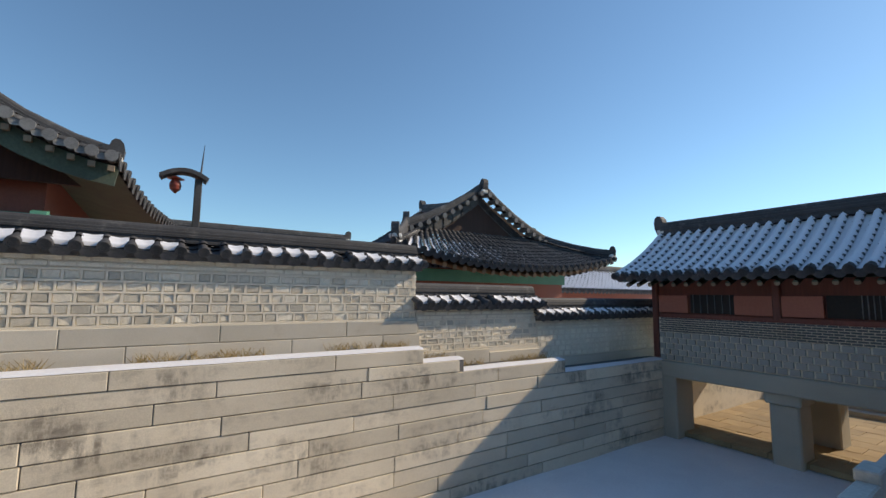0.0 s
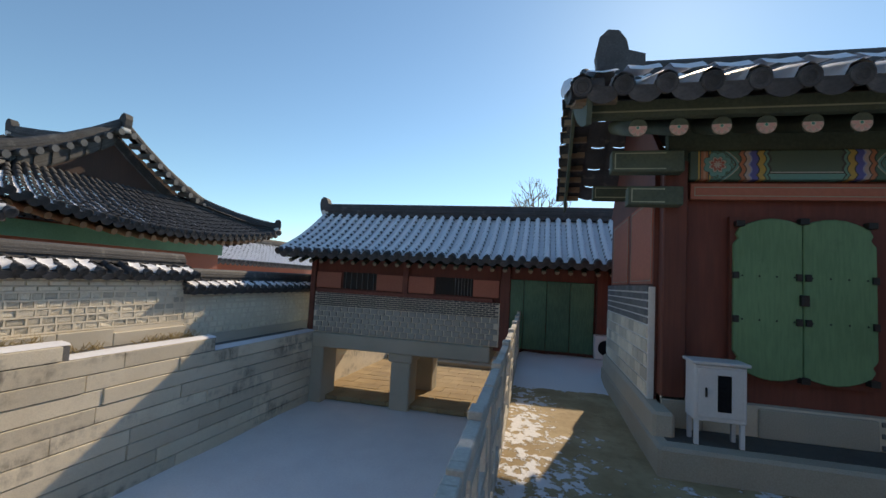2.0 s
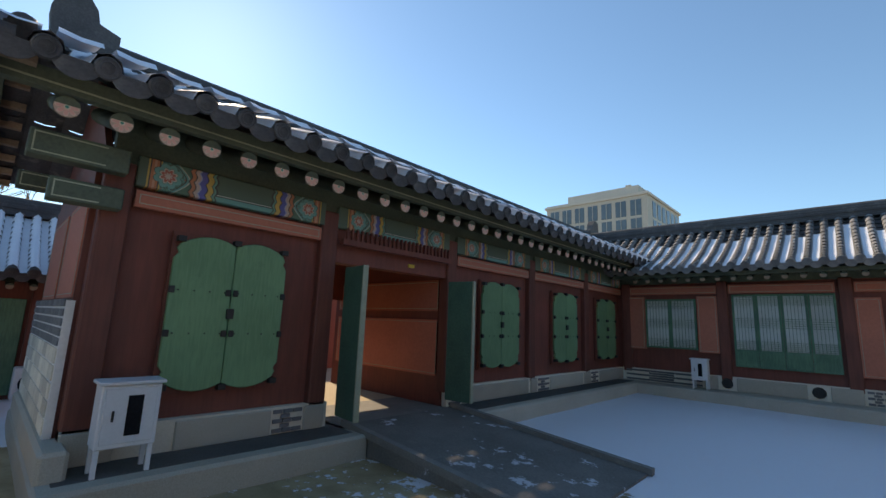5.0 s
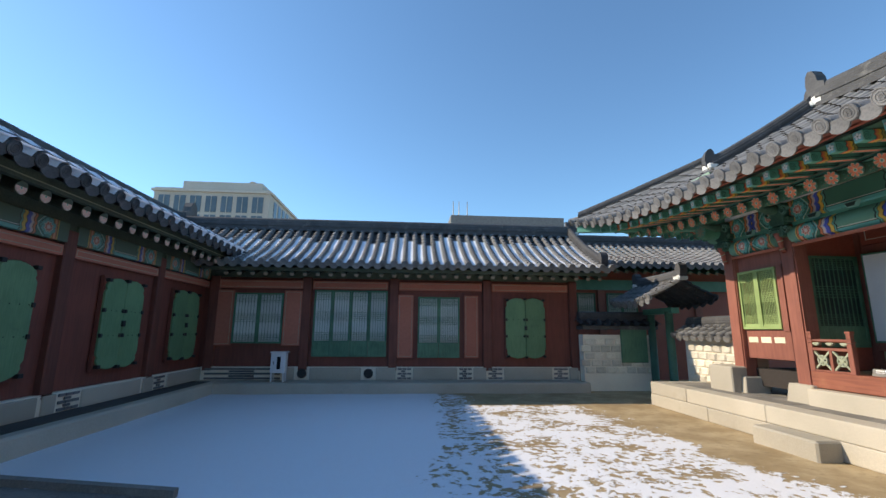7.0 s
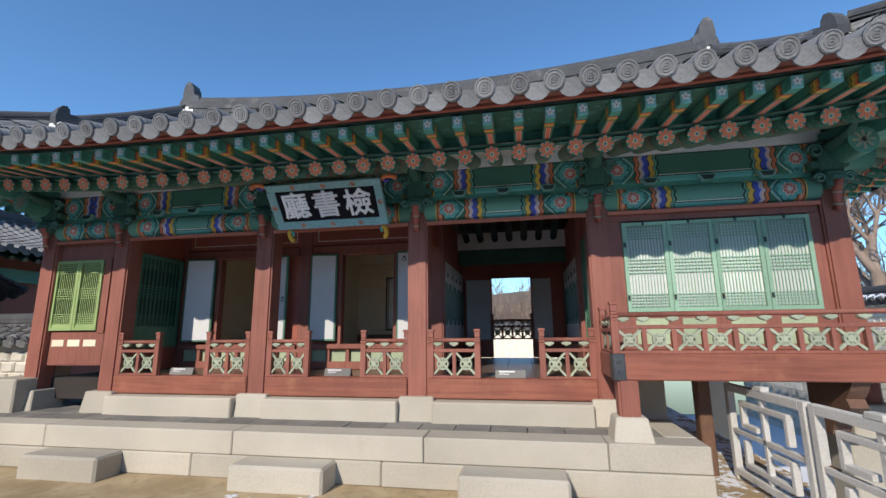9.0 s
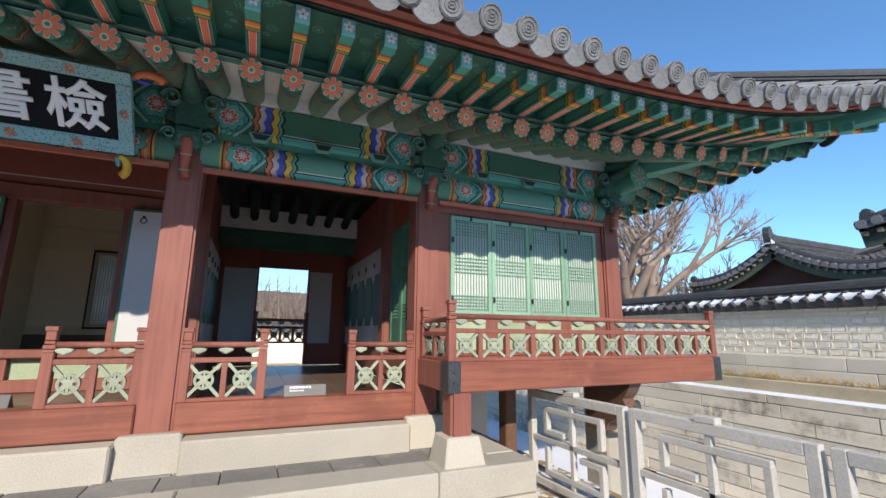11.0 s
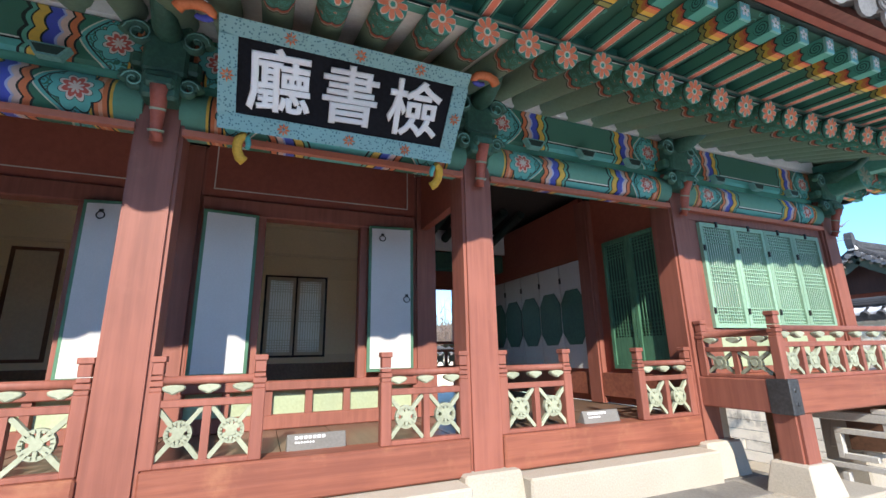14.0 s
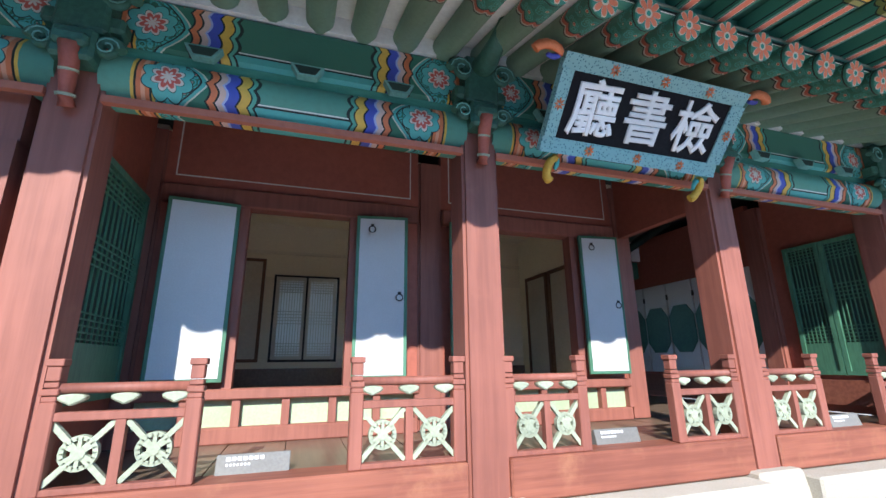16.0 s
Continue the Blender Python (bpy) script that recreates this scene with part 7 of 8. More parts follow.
def hip_gable_hall(name, label, cx, half, y0, y1, gy, ghalf, z_eave, z_mid, z_foot, z_ridge, snow=None):
    """Hip-and-gable roof seen from its gable end: skirt slope below, triangular gable above."""
    root = thing(name, label, "palace hall")
    part("wall", boxm(cx - half + 1.3, cx + half - 1.3, y0 + 1.3, y1, 0.0, z_mid - 0.05), DARK_RED, root, "dark red timber wall")
    ez = lambda s: z_mid + (z_eave - z_mid) * abs(2 * s - 1) ** 2.2
    def skirt(s, t):
        x = cx - half + 2 * half * s
        xx = x + (cx - ghalf * 1.02 + 2.04 * ghalf * s - x) * t
        return Vector((xx, y0 + (gy - y0) * t, sweep(ez(s), z_foot, t, 0.12)))
    roof_face(root, skirt, round(2 * half / 0.27), 9, r=0.085, snow=snow)
    for sgn in (-1, 1):
        def side(s, t, sgn=sgn):
            y = y0 + (y1 - y0) * s
            yy = y + max(0.0, gy - y) * min(1.0, t / 0.5)
            return Vector((cx + sgn * half * (1 - t), yy, sweep(z_mid + (z_eave - z_mid) * max(0, 1 - 2 * s) ** 2, z_ridge - 0.3 * math.sin(math.pi * s), t, 0.22)))
        roof_face(root, side, round((y1 - y0) / 0.27), 12, r=0.085, snow=snow)
        ridge(root, [skirt(0.0 if sgn < 0 else 1.0, t) + Vector((0, 0, 0.03)) for t in (0.04, 0.25, 0.5, 0.75, 1.0)], 0.24, 0.26)
        gv = lambda q, sgn=sgn: Vector((cx + sgn * ghalf * 1.08 * (1 - q), gy - 0.35, sweep(z_foot - 0.12, z_ridge + 0.1, q, 0.16)))
        ridge(root, [gv(q) + Vector((0, 0.1, 0.05)) for q in (0.0, 0.25, 0.5, 0.75, 1.0)], 0.22, 0.24, plaster=False, cap=False)
        caps = bmesh.new()
        for k in range(10):
            p = gv((k + 0.4) / 10)
            rod(caps, p + Vector((0, -0.12, 0)), p + Vector((0, 0.3, 0.03)), 0.085, None, 10)
        tagged(part("verge_tiles", caps, TILE_LIGHT, root, "tile ends along the gable verge"), kind="stuff")
    bm = bmesh.new()
    slab(bm, [(cx - ghalf, gy, z_foot - 0.1), (cx + ghalf, gy, z_foot - 0.1), (cx, gy, z_ridge)], (0, 1, 0), 0.1)
    part("gable_boarding", done(bm), GABLE_DARK, root, "very dark gable boarding")
    ridge(root, [(cx, gy - 0.3 + (y1 - gy) * k / 4, z_ridge - 0.02 - 0.3 * math.sin(math.pi * (gy - y0 + (y1 - gy) * k / 4) / (y1 - y0)) * min(1, k)) for k in range(5)], 0.26, 0.3)
    bm = bmesh.new()
    sheet(bm, [[Vector((cx - half + 2 * half * s, y0 + 0.1, ez(s) - 0.12)) for s in [k / 12 for k in range(13)]], [Vector((cx - half * 0.7 + 1.4 * half * s, y0 + 1.5, z_mid + 0.25)) for s in [k / 12 for k in range(13)]]])
    part("soffit", bm, DARK, root)
    n = round(2 * half / 0.36)
    for k in range(1, n):
        s = k / n
        bm = bmesh.new()
        p = Vector((cx - half + 0.3 + (2 * half - 0.6) * s, y0 + 0.28, ez(s) - 0.22))
        rod(bm, p, p + Vector((0, 0.9, 0.22)), 0.075, None, 9)
        part("rafter", bm, WOOD_RAFTER, root, "round rafter with a faded orange end")
    part("painted_beam", boxm(cx - half + 1.25, cx + half - 1.25, y0 + 1.2, y0 + 1.3, z_mid - 0.45, z_mid - 0.1), DEEP_GREEN, root)
    return root


hip_gable_hall("hip_gable_hall", "palace hall with dark hip-and-gable roof dusted with snow", 9.1, 4.35, 9.9, 16.2, 12.2, 2.75, 2.98, 2.52, 3.75, 5.12, snow=("valley", 0.05, 0.9))
far1 = gabled_hall("far_gabled_hall", "distant grey-roofed palace hall behind the wall", -12.6, 3.6, 16.5, 26, 3.55, 5.1, 2.6)
far2 = hip_gable_hall("far_palace_hall", "tall distant palace hall with red gable and grey roof", -8.8, 4.0, 22.0, 34, 24.0, 2.6, 5.0, 4.7, 5.7, 7.4)
back = thing("rear_range", "long low tiled range behind the wall", "palace range")
BK = local("x", 21.0, -1)
part("wall", lbox(BK, -1, 17, -4, -0.6, 0, 3.3), DARK_RED, back)
range_roof(back, "x", BK, -1, 8.6, 0.6, -2.2, 3.2, 4.55, snow=("patch", 0.1, 0.9), back=False)
roof_b = thing("low_snowy_range", "low tiled range with snowy roof beyond the bridge range", "palace range")
BL = local("x", 14.0, -1)
part("wall", lbox(BL, 8, 24, -3, -0.5, 0, 1.9), DARK_RED, roof_b)
range_roof(roof_b, "x", BL, 8, 24, 0.5, -1.8, 1.95, 3.05, snow=("all", 0.05, 0.97), back=False)

# ---- south-west corner: garden wall, small gate, house behind ----
sw = tagged(new("wall_southwest"), "low garden wall of grey stone squares with tiled coping", "stone wall", kind="structure")
part("wall_core", boxm(-7.2, -5.1, -12.95, -12.65, -0.1, 1.5), MORTAR, sw)
coping(sw, -7.2, -5.05, -12.8, 1.75, snow=False)
sw2 = tagged(new("wall_west"), "short garden wall with tiled coping beside the hall", "stone wall", kind="structure")
part("wall_core", boxm(-7.45, -7.1, -11.2, -9.15, 0.2, 1.42), MORTAR, sw2)
def cop_x(root, x, y0, y1, z):
    n = round((y1 - y0) / 0.27)
    for s in (1, -1):
        P = lambda u, t, s=s: Vector((x + s * 0.42 * (1 - t), y0 + (y1 - y0) * u, z + 0.24 * t))
        roof_face(root, P, n, 3, r=0.075, cover=TILE_LIGHT)
    ridge(root, [(x, y0, z + 0.2), (x, y1, z + 0.2)], 0.22, 0.2, cap=False)
cop_x(sw2, -7.28, -11.25, -9.1, 1.5)
small_gate = thing("small_gate", "little green-posted garden gate under its own tiled roof", "gate")
for x, y in ((-6.95, -11.55), (-7.05, -12.55)):
    bm = bmesh.new()
    rod(bm, (x, y, 0.2), (x, y, 2.1), 0.1, 0.095, 12)
    # Darker green used here to carry the shade on the posts.
    part("gate_post", bm, BRACKET_GREEN, small_gate, "round green gate post darkened for its shade")
part("gate_lintel", boxm(-7.12, -6.9, -12.7, -11.35, 2.05, 2.2, 0.01), DEEP_GREEN, small_gate)
part("gate_leaf", boxm(-6.9, -6.15, -12.62, -12.57, 0.75, 1.75, 0.01), GREEN, small_gate, "green boarded leaf folded back")
for s in (1, -1):
    P = lambda u, t, s=s: Vector((-7.0 + s * 0.85 * (1 - t), -13.0 + 2.0 * u, sweep(2.32 + 0.1 * (2 * u - 1) ** 2, 2.85, t, 0.03)))
    # Lighter tile on the sun side only: sunlight put into the tile colour.
    roof_face(small_gate, P, 7, 4, r=0.085, cover=TILE_LIGHT if s > 0 else None)
ridge(small_gate, [(-7.0, -13.0, 2.82), (-7.0, -12.0, 2.8), (-7.0, -11.0, 2.82)], 0.24, 0.26)
house = thing("southwest_house", "green-windowed palace house with tiled roof behind the garden wall", "palace house")
HS = local("x", -15.3, 1)
part("wall", lbox(HS, -14, -5.2, -3, -0.05, 0, 3.4), DARK_RED, house)
for a in (-6.9, -8.4, -10.4):
    part("post", lbox(HS, a - 0.12, a + 0.12, -0.1, 0.03, 0.3, 3.3), RED_WOOD, house)
part("upper_wall", lbox(HS, -14, -5.2, -0.6, -0.06, 3.4, 4.2), DARK_RED, house)
bm = bmesh.new()
sheet(bm, [[HS(-14, 0.9, 3.70), HS(-5.2, 0.9, 3.70)], [HS(-14, -0.6, 4.2), HS(-5.2, -0.6, 4.2)]])
part("soffit", bm, OLD_RAFTER, house, "faded boarding under the eave")
lattice_row(house, HS, -8.2, -7.1, 2, 1.9, 2.9, 0.0)
lattice_row(house, HS, -6.7, -5.4, 2, 1.9, 2.9, 0.0)
part("painted_beam", lbox(HS, -14, -5.2, -0.05, 0.06, 3.0, 3.35), DEEP_GREEN, house, "green painted beam")
eave_rafters(house, HS, -13.5, -5.6, 0.32, 0.75, 3.55, 0.35, 1.2, WOOD_RAFTER, DEEP_GREEN, 0.065)
range_roof(house, "x", HS, -14, -5.2, 1.0, -1.6, 3.78, 4.95, cover=TILE_LIGHT, back=False)

# ---- distant office block ----
office = thing("office_building", "pale stone office block with arched windows far behind the roofs", "office building")
STONE_FAR = mat("pale_cladding", (0.50, 0.47, 0.42), (0.44, 0.41, 0.37), 0.8, 2, 0.1, 0.1)
GLASS_FAR = mat("bluish_window", (0.10, 0.15, 0.19), (0.07, 0.11, 0.14), 0.15, 1, 0.1, 0.05)
part("wall", boxm(29, 52, -112, -90, 0, 30.2), STONE_FAR, office, "pale stone-clad walls")
part("upper_storey", boxm(31, 47, -110, -91, 30.2, 32.0), STONE_FAR, office)
part("cornice", boxm(28.6, 52.4, -112.4, -89.6, 29.4, 29.9), STONE_FAR, office)
bm = bmesh.new()
rod(bm, (35.5, -98, 32), (35.5, -98, 34.5), 0.7, None, 10)
part("flue", bm, STONE_FAR, office)
for k in range(7):
    for r in range(5):
        x0 = 30.2 + k * 3.1
        w = part("window", boxm(x0, x0 + 2.2, -90.1, -89.9, 25.0 - r * 4 + 0.2, 28.6 - r * 4), GLASS_FAR, office, "tall bluish window")
        part("mullion", boxm(x0 + 1.05, x0 + 1.15, -89.9, -89.8, 25.0 - r * 4 + 0.2, 28.6 - r * 4), STONE_FAR, w)
for k in range(6):
    for r in range(4):
        y0 = -93 - k * 3.1
        part("window", boxm(28.9, 29.1, y0 - 2.0, y0, 25.0 - r * 4 + 0.2, 28.6 - r * 4), GLASS_FAR, office)
mast = thing("rooftop_building", "far low rooftop with antenna masts", "building")
part("wall", boxm(-30, -8, -90, -80, 0, 23.3), GREY_BRICK, mast)
for x in (-8.5, -9.6, -11.2):
    bm = bmesh.new()
    rod(bm, (x, -80.5, 23), (x, -80.5, 26.2), 0.12, 0.06, 5)
    part("mast", bm, STONE_FAR, mast)

# ---- bare trees ----
def bare_tree(x, y, h, seed, spread=0.55, trunk=0.22, levels=5, lean=0.0):
    root = thing("bare_tree", "leafless grey-brown winter tree behind the walls", "tree", "bare trees")
    rng = random.Random(seed)
    tr, tw = bmesh.new(), bmesh.new()
    def grow(p, d, length, r, lev):
        bm = tr if lev > levels - 2 else tw
        n = 3
        for k in range(n):
            q = p + d * (length / n)
            rod(bm, p, q, r * (1 - 0.18 * k / n), r * (1 - 0.18 * (k + 1) / n), 7 if lev > 2 else 4, False)
            p = q
            d = (d + Vector((rng.uniform(-1, 1), rng.uniform(-1, 1), rng.uniform(-0.3, 0.6))) * 0.14).normalized()
        if lev == 0:
            return
        for k in range(rng.choice((2, 3, 3)) + (1 if lev < 3 else 0)):
            e = (d + Vector((rng.uniform(-1, 1), rng.uniform(-1, 1), rng.uniform(-0.35, 0.7))) * spread * 1.3).normalized()
            grow(p - d * length * rng.uniform(0, 0.35), e, length * rng.uniform(0.55, 0.82), r * 0.58, lev - 1)
    grow(Vector((x, y, -0.2)), Vector((lean, 0, 1)).normalized(), h * 0.36, trunk, levels)
    part("trunk", tr, BARK, root, "grey-brown trunk and limbs")
    tagged(part("twigs", tw, BARK, root, "fine bare twigs"), kind="stuff")


bare_tree(-15.5, 11.6, 10.5, 1, trunk=0.26, levels=6)
bare_tree(-17.5, 14.0, 11.5, 2, trunk=0.28, lean=0.2, levels=6)
bare_tree(-16.5, 9.4, 9.5, 3, trunk=0.22, levels=6)
bare_tree(-20, 12, 10, 9, trunk=0.24, levels=6)
bare_tree(-14.2, 10.6, 9, 21, trunk=0.34, levels=6, spread=0.7)
bare_tree(-23, 17, 12, 22, trunk=0.26, levels=6)
bare_tree(-18.5, 16.5, 10.5, 23, trunk=0.24, levels=6)
bare_tree(-26, 13, 12, 24, trunk=0.26, levels=6)
bare_tree(-28, 20, 12, 25, trunk=0.26, levels=6)
bare_tree(-21, 26, 9.5, 5)
bare_tree(-24, 21, 9.5, 6)
bare_tree(38, 1.2, 10.5, 7)
bare_tree(33, 32, 9.5, 8)
bare_tree(36, 40, 9.5, 10)
# scenery seen through the passage: far fence, lawn wall, pavilion, thicket
ev = tagged(part("thicket", bmesh.new(), BARK), "bare thicket of brown winter shrubs on the slope", "shrubs", kind="stuff")
bm = bmesh.new()
rng = random.Random(4)
for k in range(2600):
    x, y = rng.uniform(-50, -29), rng.uniform(-16, 30)
    h = rng.uniform(2.0, 5.5)
    a = rng.uniform(0, 6.3)
    rod(bm, (x, y, 0), (x + 0.5 * math.cos(a), y + 0.5 * math.sin(a), h), 0.05, 0.01, 3, False)
    for q in range(3):
        b = rng.uniform(0, 6.3)
        z = h * rng.uniform(0.4, 0.9)
        rod(bm, (x, y, z), (x + math.cos(b), y + math.sin(b), z + rng.uniform(0.4, 1.2)), 0.025, 0.005, 3, False)
for k in range(1900):
    x, y = rng.uniform(-44, -17), rng.uniform(13, 46)
    h = rng.uniform(2.5, 6.0)
    rod(bm, (x, y, 0), (x + rng.uniform(-0.5, 0.5), y + rng.uniform(-0.5, 0.5), h), 0.05, 0.01, 3, False)
    for q in range(5):
        b = rng.uniform(0, 6.3)
        z = h * rng.uniform(0.35, 0.9)
        rod(bm, (x, y, z), (x + math.cos(b), y + math.sin(b), z + rng.uniform(0.4, 1.4)), 0.02, 0.005, 3, False)
bm.to_mesh(ev.data)
bm.free()
hill = bmesh.new()
sheet(hill, [[(-90 - 6 * k, -60 + 12 * j, (0.0 if k == 0 else 5.0 + 1.6 * k + 2.5 * noise.noise((j * 0.7, k, 0)))) for j in range(18)] for k in range(4)])
tagged(part("wooded_hill", hill, mat("winter_wood", (0.20, 0.15, 0.11), (0.12, 0.09, 0.07), 0.95, 3, 0.2, 1.0)), "distant brown winter wooded hill", "hill", kind="structure")
lw = tagged(new("wall_far_west"), "far low tiled wall across the lawn", "stone wall", kind="structure")
part("wall_core", boxm(-26.4, -26, -14, 12, 0, 1.5), WALL_STONE, lw)
cop_x(lw, -26.2, -14, 12, 1.6)
REAR = local("y", BX + 0.15, 1)
railing(REAR, -2.12, -1.28, 4, DECK + 0.38, DECK + 0.92, "dark railing across the back opening of the passage")

# ---- masonry pieces ----
def face_stone(seed, rugged=0.4):
    """A unit block facing -y, its face raised and uneven."""
    rng = random.Random(seed)
    bm = bmesh.new()
    n = 3
    g = [[None] * (n + 1) for _ in range(n + 1)]
    for i in range(n + 1):
        for j in range(n + 1):
            edge = i in (0, n) or j in (0, n)
            u, w = i / n - 0.5, j / n - 0.5
            if not edge:
                u, w = u * 2.45 + rng.uniform(-0.035, 0.035), w * 2.25 + rng.uniform(-0.05, 0.05)
            g[i][j] = bm.verts.new((u, 0.0 if edge else -1.0 + rng.uniform(-rugged, rugged) * 2, w))
    for i in range(n):
        for j in range(n):
            bm.faces.new((g[i][j], g[i + 1][j], g[i + 1][j + 1], g[i][j + 1]))
    back = {}
    rim = [(i, 0) for i in range(n)] + [(n, j) for j in range(n)] + [(i, n) for i in range(n, 0, -1)] + [(0, j) for j in range(n, 0, -1)]
    low = [bm.verts.new((g[i][j].co.x, 1.2, g[i][j].co.z)) for i, j in rim]
    for k in range(len(rim)):
        a, b = rim[k], rim[(k + 1) % len(rim)]
        bm.faces.new((g[b[0]][b[1]], g[a[0]][a[1]], low[k], low[(k + 1) % len(rim)]))
    me = bpy.data.meshes.new("stone")
    bm.to_mesh(me)
    bm.free()
    return me


RUGGED = [face_stone(k) for k in range(8)]
for me in RUGGED:
    me.materials.append(WALL_STONE)


def piece(name, me, parent, at, size, turn=0.0):
    ob = new(name, me)
    ob.parent = parent
    ob.matrix_basis = Matrix.LocRotScale(Vector(at), Euler((0, 0, radians(turn))), Vector(size))
    return ob


def slab_block(name, x0, x1, y0, y1, z0, z1, material, parent, w=0.008):
    return part(name, boxm(x0, x1, y0, y1, z0, z1, w), material, parent)


random.seed(5)
rest = bmesh.new()
joints = bmesh.new()


def stone_rows(parent, x0, x1, z0, z1, rows, w, y, near):
    h = (z1 - z0) / rows
    for r in range(rows + 1):
        box(joints, x0, x1, y - 0.024, y + 0.01, z0 + r * h - 0.013, z0 + r * h + 0.013)
    for r in range(rows):
        x = x0 - random.uniform(0, w)
        while x < x1:
            ww = w * random.uniform(0.7, 1.3)
            a, b = max(x, x0) + 0.01, min(x + ww, x1) - 0.01
            if x0 < x + ww < x1:
                dx = random.uniform(-0.006, 0.006)
                box(joints, x + ww - 0.013, x + ww + 0.013 + dx, y - 0.022, y + 0.01, z0 + r * h + 0.013, z0 + (r + 1) * h - 0.013)
            if b - a > 0.06:
                at, size = ((a + b) / 2, y, z0 + (r + 0.5) * h), (b - a, 0.014, h - 0.02)
                me = random.choice(RUGGED)
                if near(x):
                    piece("stone", me, parent, at, size)
                else:
                    m = Matrix.LocRotScale(Vector(at), None, Vector(size))
                    k = len(rest.verts)
                    rest.from_mesh(me)
                    rest.verts.ensure_lookup_table()
                    for v in rest.verts[k:]:
                        v.co = m @ v.co
            x += ww


stone_rows(boundary, -20, 3.93, 1.23, 1.93, 5, 0.20, WY + 0.03, lambda x: x > -6)
stone_rows(boundary, 3.97, 6.98, 0.64, 1.20, 5, 0.19, WY + 0.03, lambda x: True)
stone_rows(boundary, 7.02, 13.1, 0.32, 0.92, 5, 0.19, WY + 0.03, lambda x: False)
tagged(part("mortar_joints", joints, MORTAR, boundary, "raised pale mortar joints"), kind="stuff")
tagged(part("stones", rest, WALL_STONE, boundary, "rough squared wall stones"), kind="stuff")
bricks = bmesh.new()
for x0, x1, zb in ((-20, 3.93, 1.95), (3.97, 6.98, 1.21), (7.02, 13.1, 0.94)):
    for r in range(3):
        x = x0 + (0.13 if r % 2 else 0)
        while x < x1 - 0.1:
            box(bricks, x + 0.01, min(x + 0.25, x1), WY + 0.004, WY + 0.06, zb + r * 0.075 + 0.012, zb + r * 0.075 + 0.062)
            x += 0.27
tagged(part("bricks", bricks, WALL_STONE, boundary, "thin brick courses under the coping"), kind="stuff")
for x0, x1, zs in ((-20, 3.95, ((0.46, 0.74), (0.74, 0.97), (0.97, 1.215))), (3.95, 5.6, ((0.34, 0.62),)), (5.6, 7.0, ((0.34, 0.55),))):
    for k, (a, b) in enumerate(zs):
        x = x0 - random.uniform(0, 1.0)
        while x < x1:
            L_ = random.uniform(1.5, 2.6)
            xa, xb = max(x, x0), min(x + L_, x1 + (0.05 if k == 1 else 0))
            if xb - xa > 0.1:
                slab_block("footing_stone", xa + 0.004, xb - 0.004, WY - 0.035 - 0.03 * (k == 0), WY + 0.2, a + 0.004, b - 0.004, FOOT_GRANITE, boundary)
            x += L_

# granite courses of the channel wall
random.seed(8)
for x0, x1, za, zb in stone_jobs:
    x = x0 - random.uniform(0, 1.4)
    while x < x1:
        L_ = random.uniform(1.3, 2.7)
        xa, xb = max(x, x0), min(x + L_, x1)
        if xb - xa > 0.12:
            dy = random.uniform(-0.01, 0.008)
            slab_block("wall_stone", xa + 0.006, xb - 0.006, CH_N + dy, CH_N + 0.3, za + 0.006, zb - 0.006, OLD_GRANITE, wall_n, 0.008)
        x += L_
part("drain_hole", boxm(-5.9, -5.55, CH_N - 0.016, CH_N + 0.05, -0.95, -0.6), INK, wall_n, "square dark drain hole")
# court side facing stones
for r in range(6):
    x = -20.0
    while x < 11:
        L_ = random.uniform(1.0, 2.0)
        slab_block("wall_stone", x + 0.004, x + L_ - 0.004, CH_S - 0.2, CH_S + 0.03, -1.7 + r * 0.28 + 0.005, -1.7 + (r + 1) * 0.28 - 0.005, OLD_GRANITE, wall_s, 0.01)
        x += L_

# terrace facing and paving
random.seed(2)
for z0, z1, xo, cuts in ((0.0, 0.245, -5.69, (-10.45, -8.6, -6.9, -5.25, -3.0, -1.3, 0.2)), (0.245, 0.5, -5.70, (-10.45, -9.2, -7.3, -4.75, -2.55, -0.72, 0.2))):
    for a, b in zip(cuts, cuts[1:]):
        slab_block("terrace_stone", -6.05, xo + random.uniform(-0.006, 0.006), a + 0.004, b - 0.004, z0, z1 - 0.003, GRANITE, terrace, 0.012)
    for a, b in ((-11.4, -8.2), (-8.2, -6.06)):
        slab_block("terrace_stone", a + 0.003, b - 0.003, -0.1, 0.2, z0, z1 - 0.003, GRANITE, terrace, 0.012)
        slab_block("terrace_stone", a + 0.003, b - 0.003, -10.45, -10.2, z0, z1 - 0.003, GRANITE, terrace, 0.012)
for i, (xa, xb) in enumerate(((-6.42, -6.06), (-6.78, -6.425))):
    y = -10.2
    while y < -0.12:
        ye = min(y + random.uniform(0.36, 0.46), -0.1)
        slab_block("paver", xa + 0.004, xb - 0.004, y + 0.004, ye - 0.004, 0.44, 0.489 + random.uniform(0, 0.005), PAVER, terrace, 0.005)
        y = ye
slab_block("paver", -11.4, -6.8, -10.2, -0.12, 0.43, 0.478, PAVER, terrace)

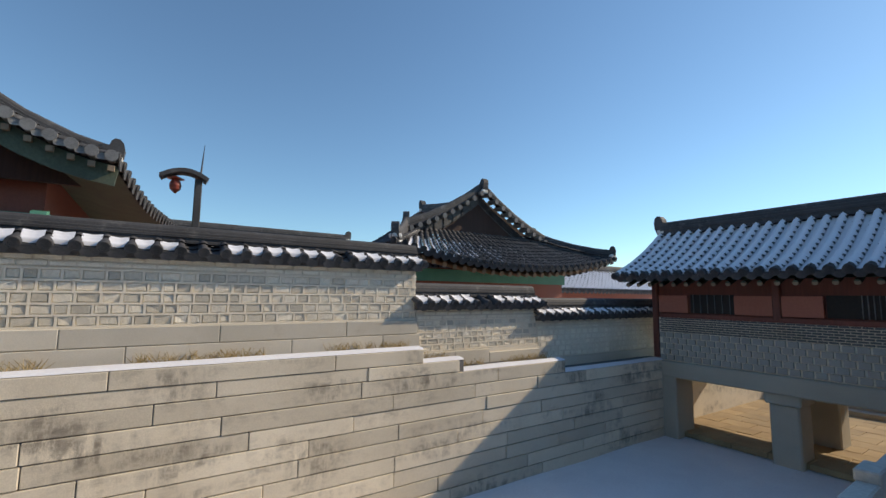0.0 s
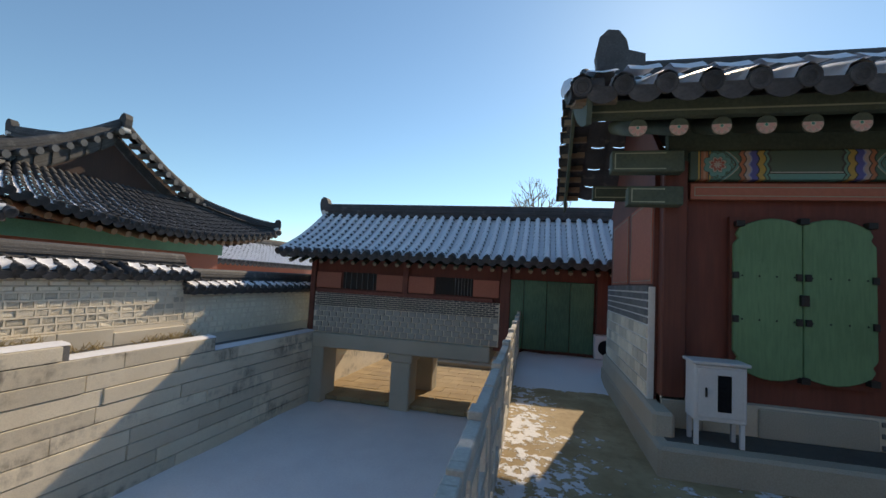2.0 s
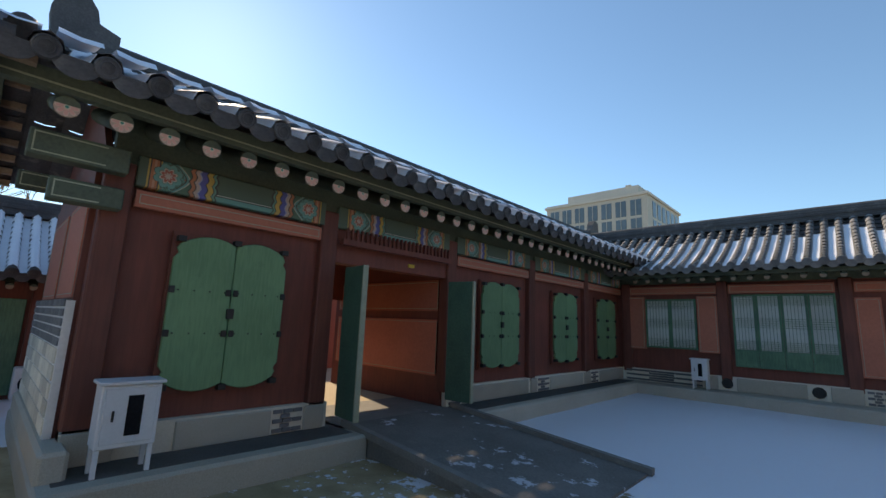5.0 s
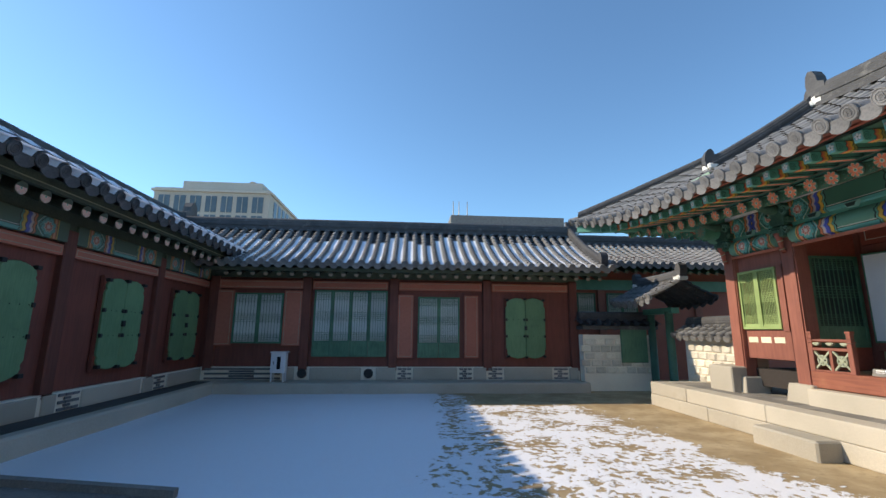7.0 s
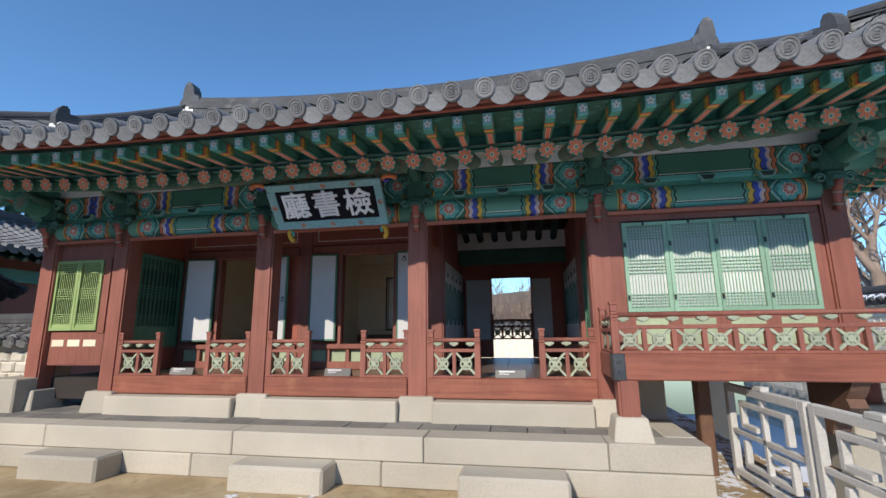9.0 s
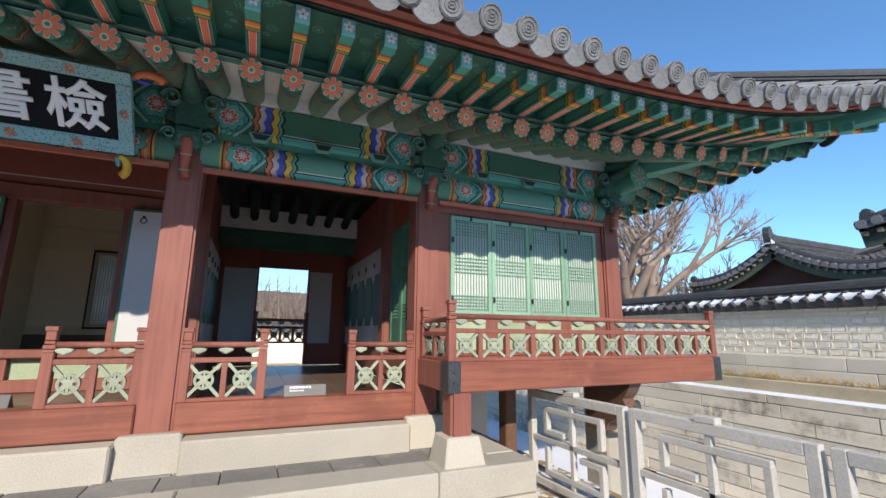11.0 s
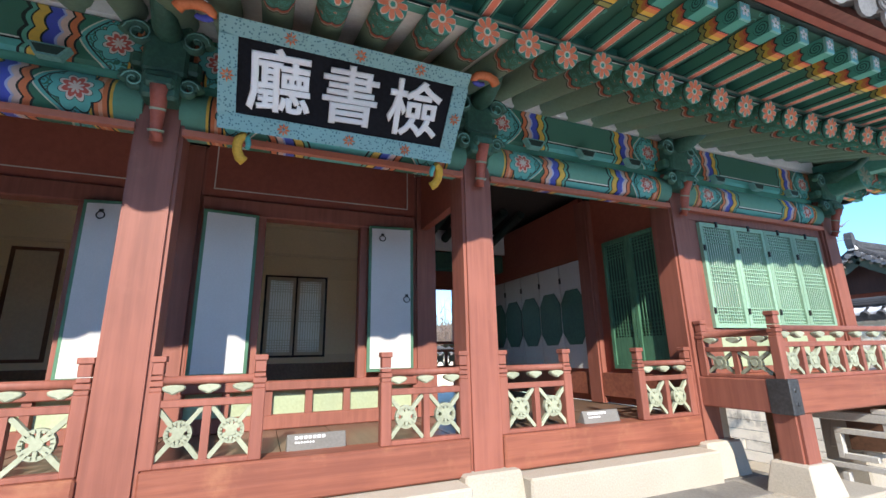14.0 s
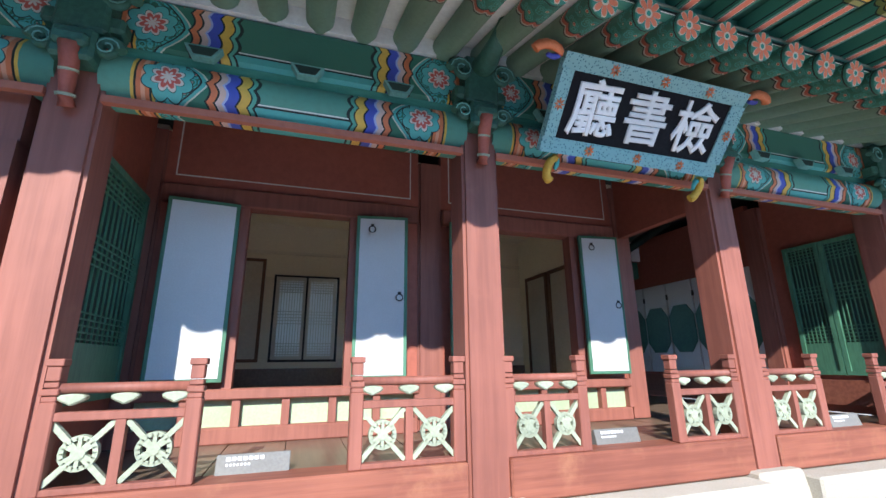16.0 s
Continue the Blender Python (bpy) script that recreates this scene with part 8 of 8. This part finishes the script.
# brickwork of the bridge range
brick_dark, brick_pale = bmesh.new(), bmesh.new()
for r in range(7):
    y = 1.84 + (0.08 if r % 2 else 0)
    while y < 6.76:
        box(brick_dark, 10.785, 10.83, y + 0.012, min(y + 0.15, 6.82), 0.81 + r * 0.052 + 0.01, 0.81 + r * 0.052 + 0.042)
        y += 0.165
for r in range(5):
    y = 1.84 + (0.1 if r % 2 else 0)
    while y < 6.76:
        box(brick_pale, 10.785, 10.83, y + 0.02, min(y + 0.19, 6.82), 0.12 + r * 0.138 + 0.006, 0.12 + r * 0.138 + 0.128)
        y += 0.21
tagged(part("bricks", brick_dark, GREY_BRICK, bridge, "dark grey bricks with white joints"), kind="stuff")
tagged(part("bricks", brick_pale, mat("pale_grey_brick", (0.42, 0.40, 0.36), (0.34, 0.32, 0.29), 0.9, 40, 2.0, 0.4), bridge, "pale grey bricks with white joints"), kind="stuff")
# stone grid on the end wall of the east range
part("grid_core", boxm(5.28, 8.42, -0.42, -0.355, 0.5, 1.72), PLASTER, east, "white joints of the end wall")
for r in range(10):
    h = 0.15 if r < 5 else 0.085
    z = 0.52 + (0.155 * r if r < 5 else 0.775 + 0.09 * (r - 5))
    w = 0.3 if r < 5 else 0.22
    x = 5.3 + (0.0 if r % 2 else -w / 2)
    while x < 8.38:
        xa, xb = max(x, 5.3), min(x + w, 8.4)
        if xb - xa > 0.05:
            part("brick", boxm(xa + 0.01, xb - 0.01, -0.4, -0.342, z + 0.008, z + h - 0.008), GREY_BRICK if r >= 5 else WALL_STONE, east)
        x += w
# garden wall squares
for r in range(5):
    x = -7.15 + (0.12 if r % 2 else 0)
    while x < -5.2:
        piece("stone", random.choice(RUGGED), sw, (x + 0.14, -12.64, 0.55 + r * 0.19), (0.26, 0.02, 0.165), 180)
        x += 0.29
    y = -11.1 + (0.12 if r % 2 else 0)
    while y < -9.3:
        piece("stone", random.choice(RUGGED), sw2, (-7.09, y + 0.14, 0.52 + r * 0.175), (0.26, 0.02, 0.155), 90)
        y += 0.29
TAN_STONE = mat("tan_paving_stone", (0.40, 0.29, 0.16), (0.29, 0.20, 0.11), 0.9, 50, 1.5, 0.4)
# paving below the bridge range and the steps beyond
pave = tagged(new("channel_paving"), "sunlit tan stone paving below the bridge range", "paving", kind="structure")
for i in range(12):
    y = 1.2 + (0.3 if i % 2 else 0)
    while y < 7.0:
        slab_block("paving_stone", 11.0 + i * 0.55, 11.54 + i * 0.55, y, y + 0.69, -1.7, -1.585 + random.uniform(0, 0.008), TAN_STONE, pave)
        y += 0.7
for k in range(5):
    slab_block("step", 16.6 + 0.35 * k, 20, 0.5, 5.4, -1.65, -1.45 + 0.24 * k, GRANITE, pave, 0.02)
slab_block("side_wall", 11.2, 17, 6.9, 7.3, -1.7, -0.2, OLD_GRANITE, pave, 0.02)
bm = bmesh.new()
box(bm, 18.4, 40, 0.3, 7.4, -0.5, -0.42)
tagged(part("far_snow_bank", bm, SNOW), "bright snow beyond the steps", "snow", kind="structure")
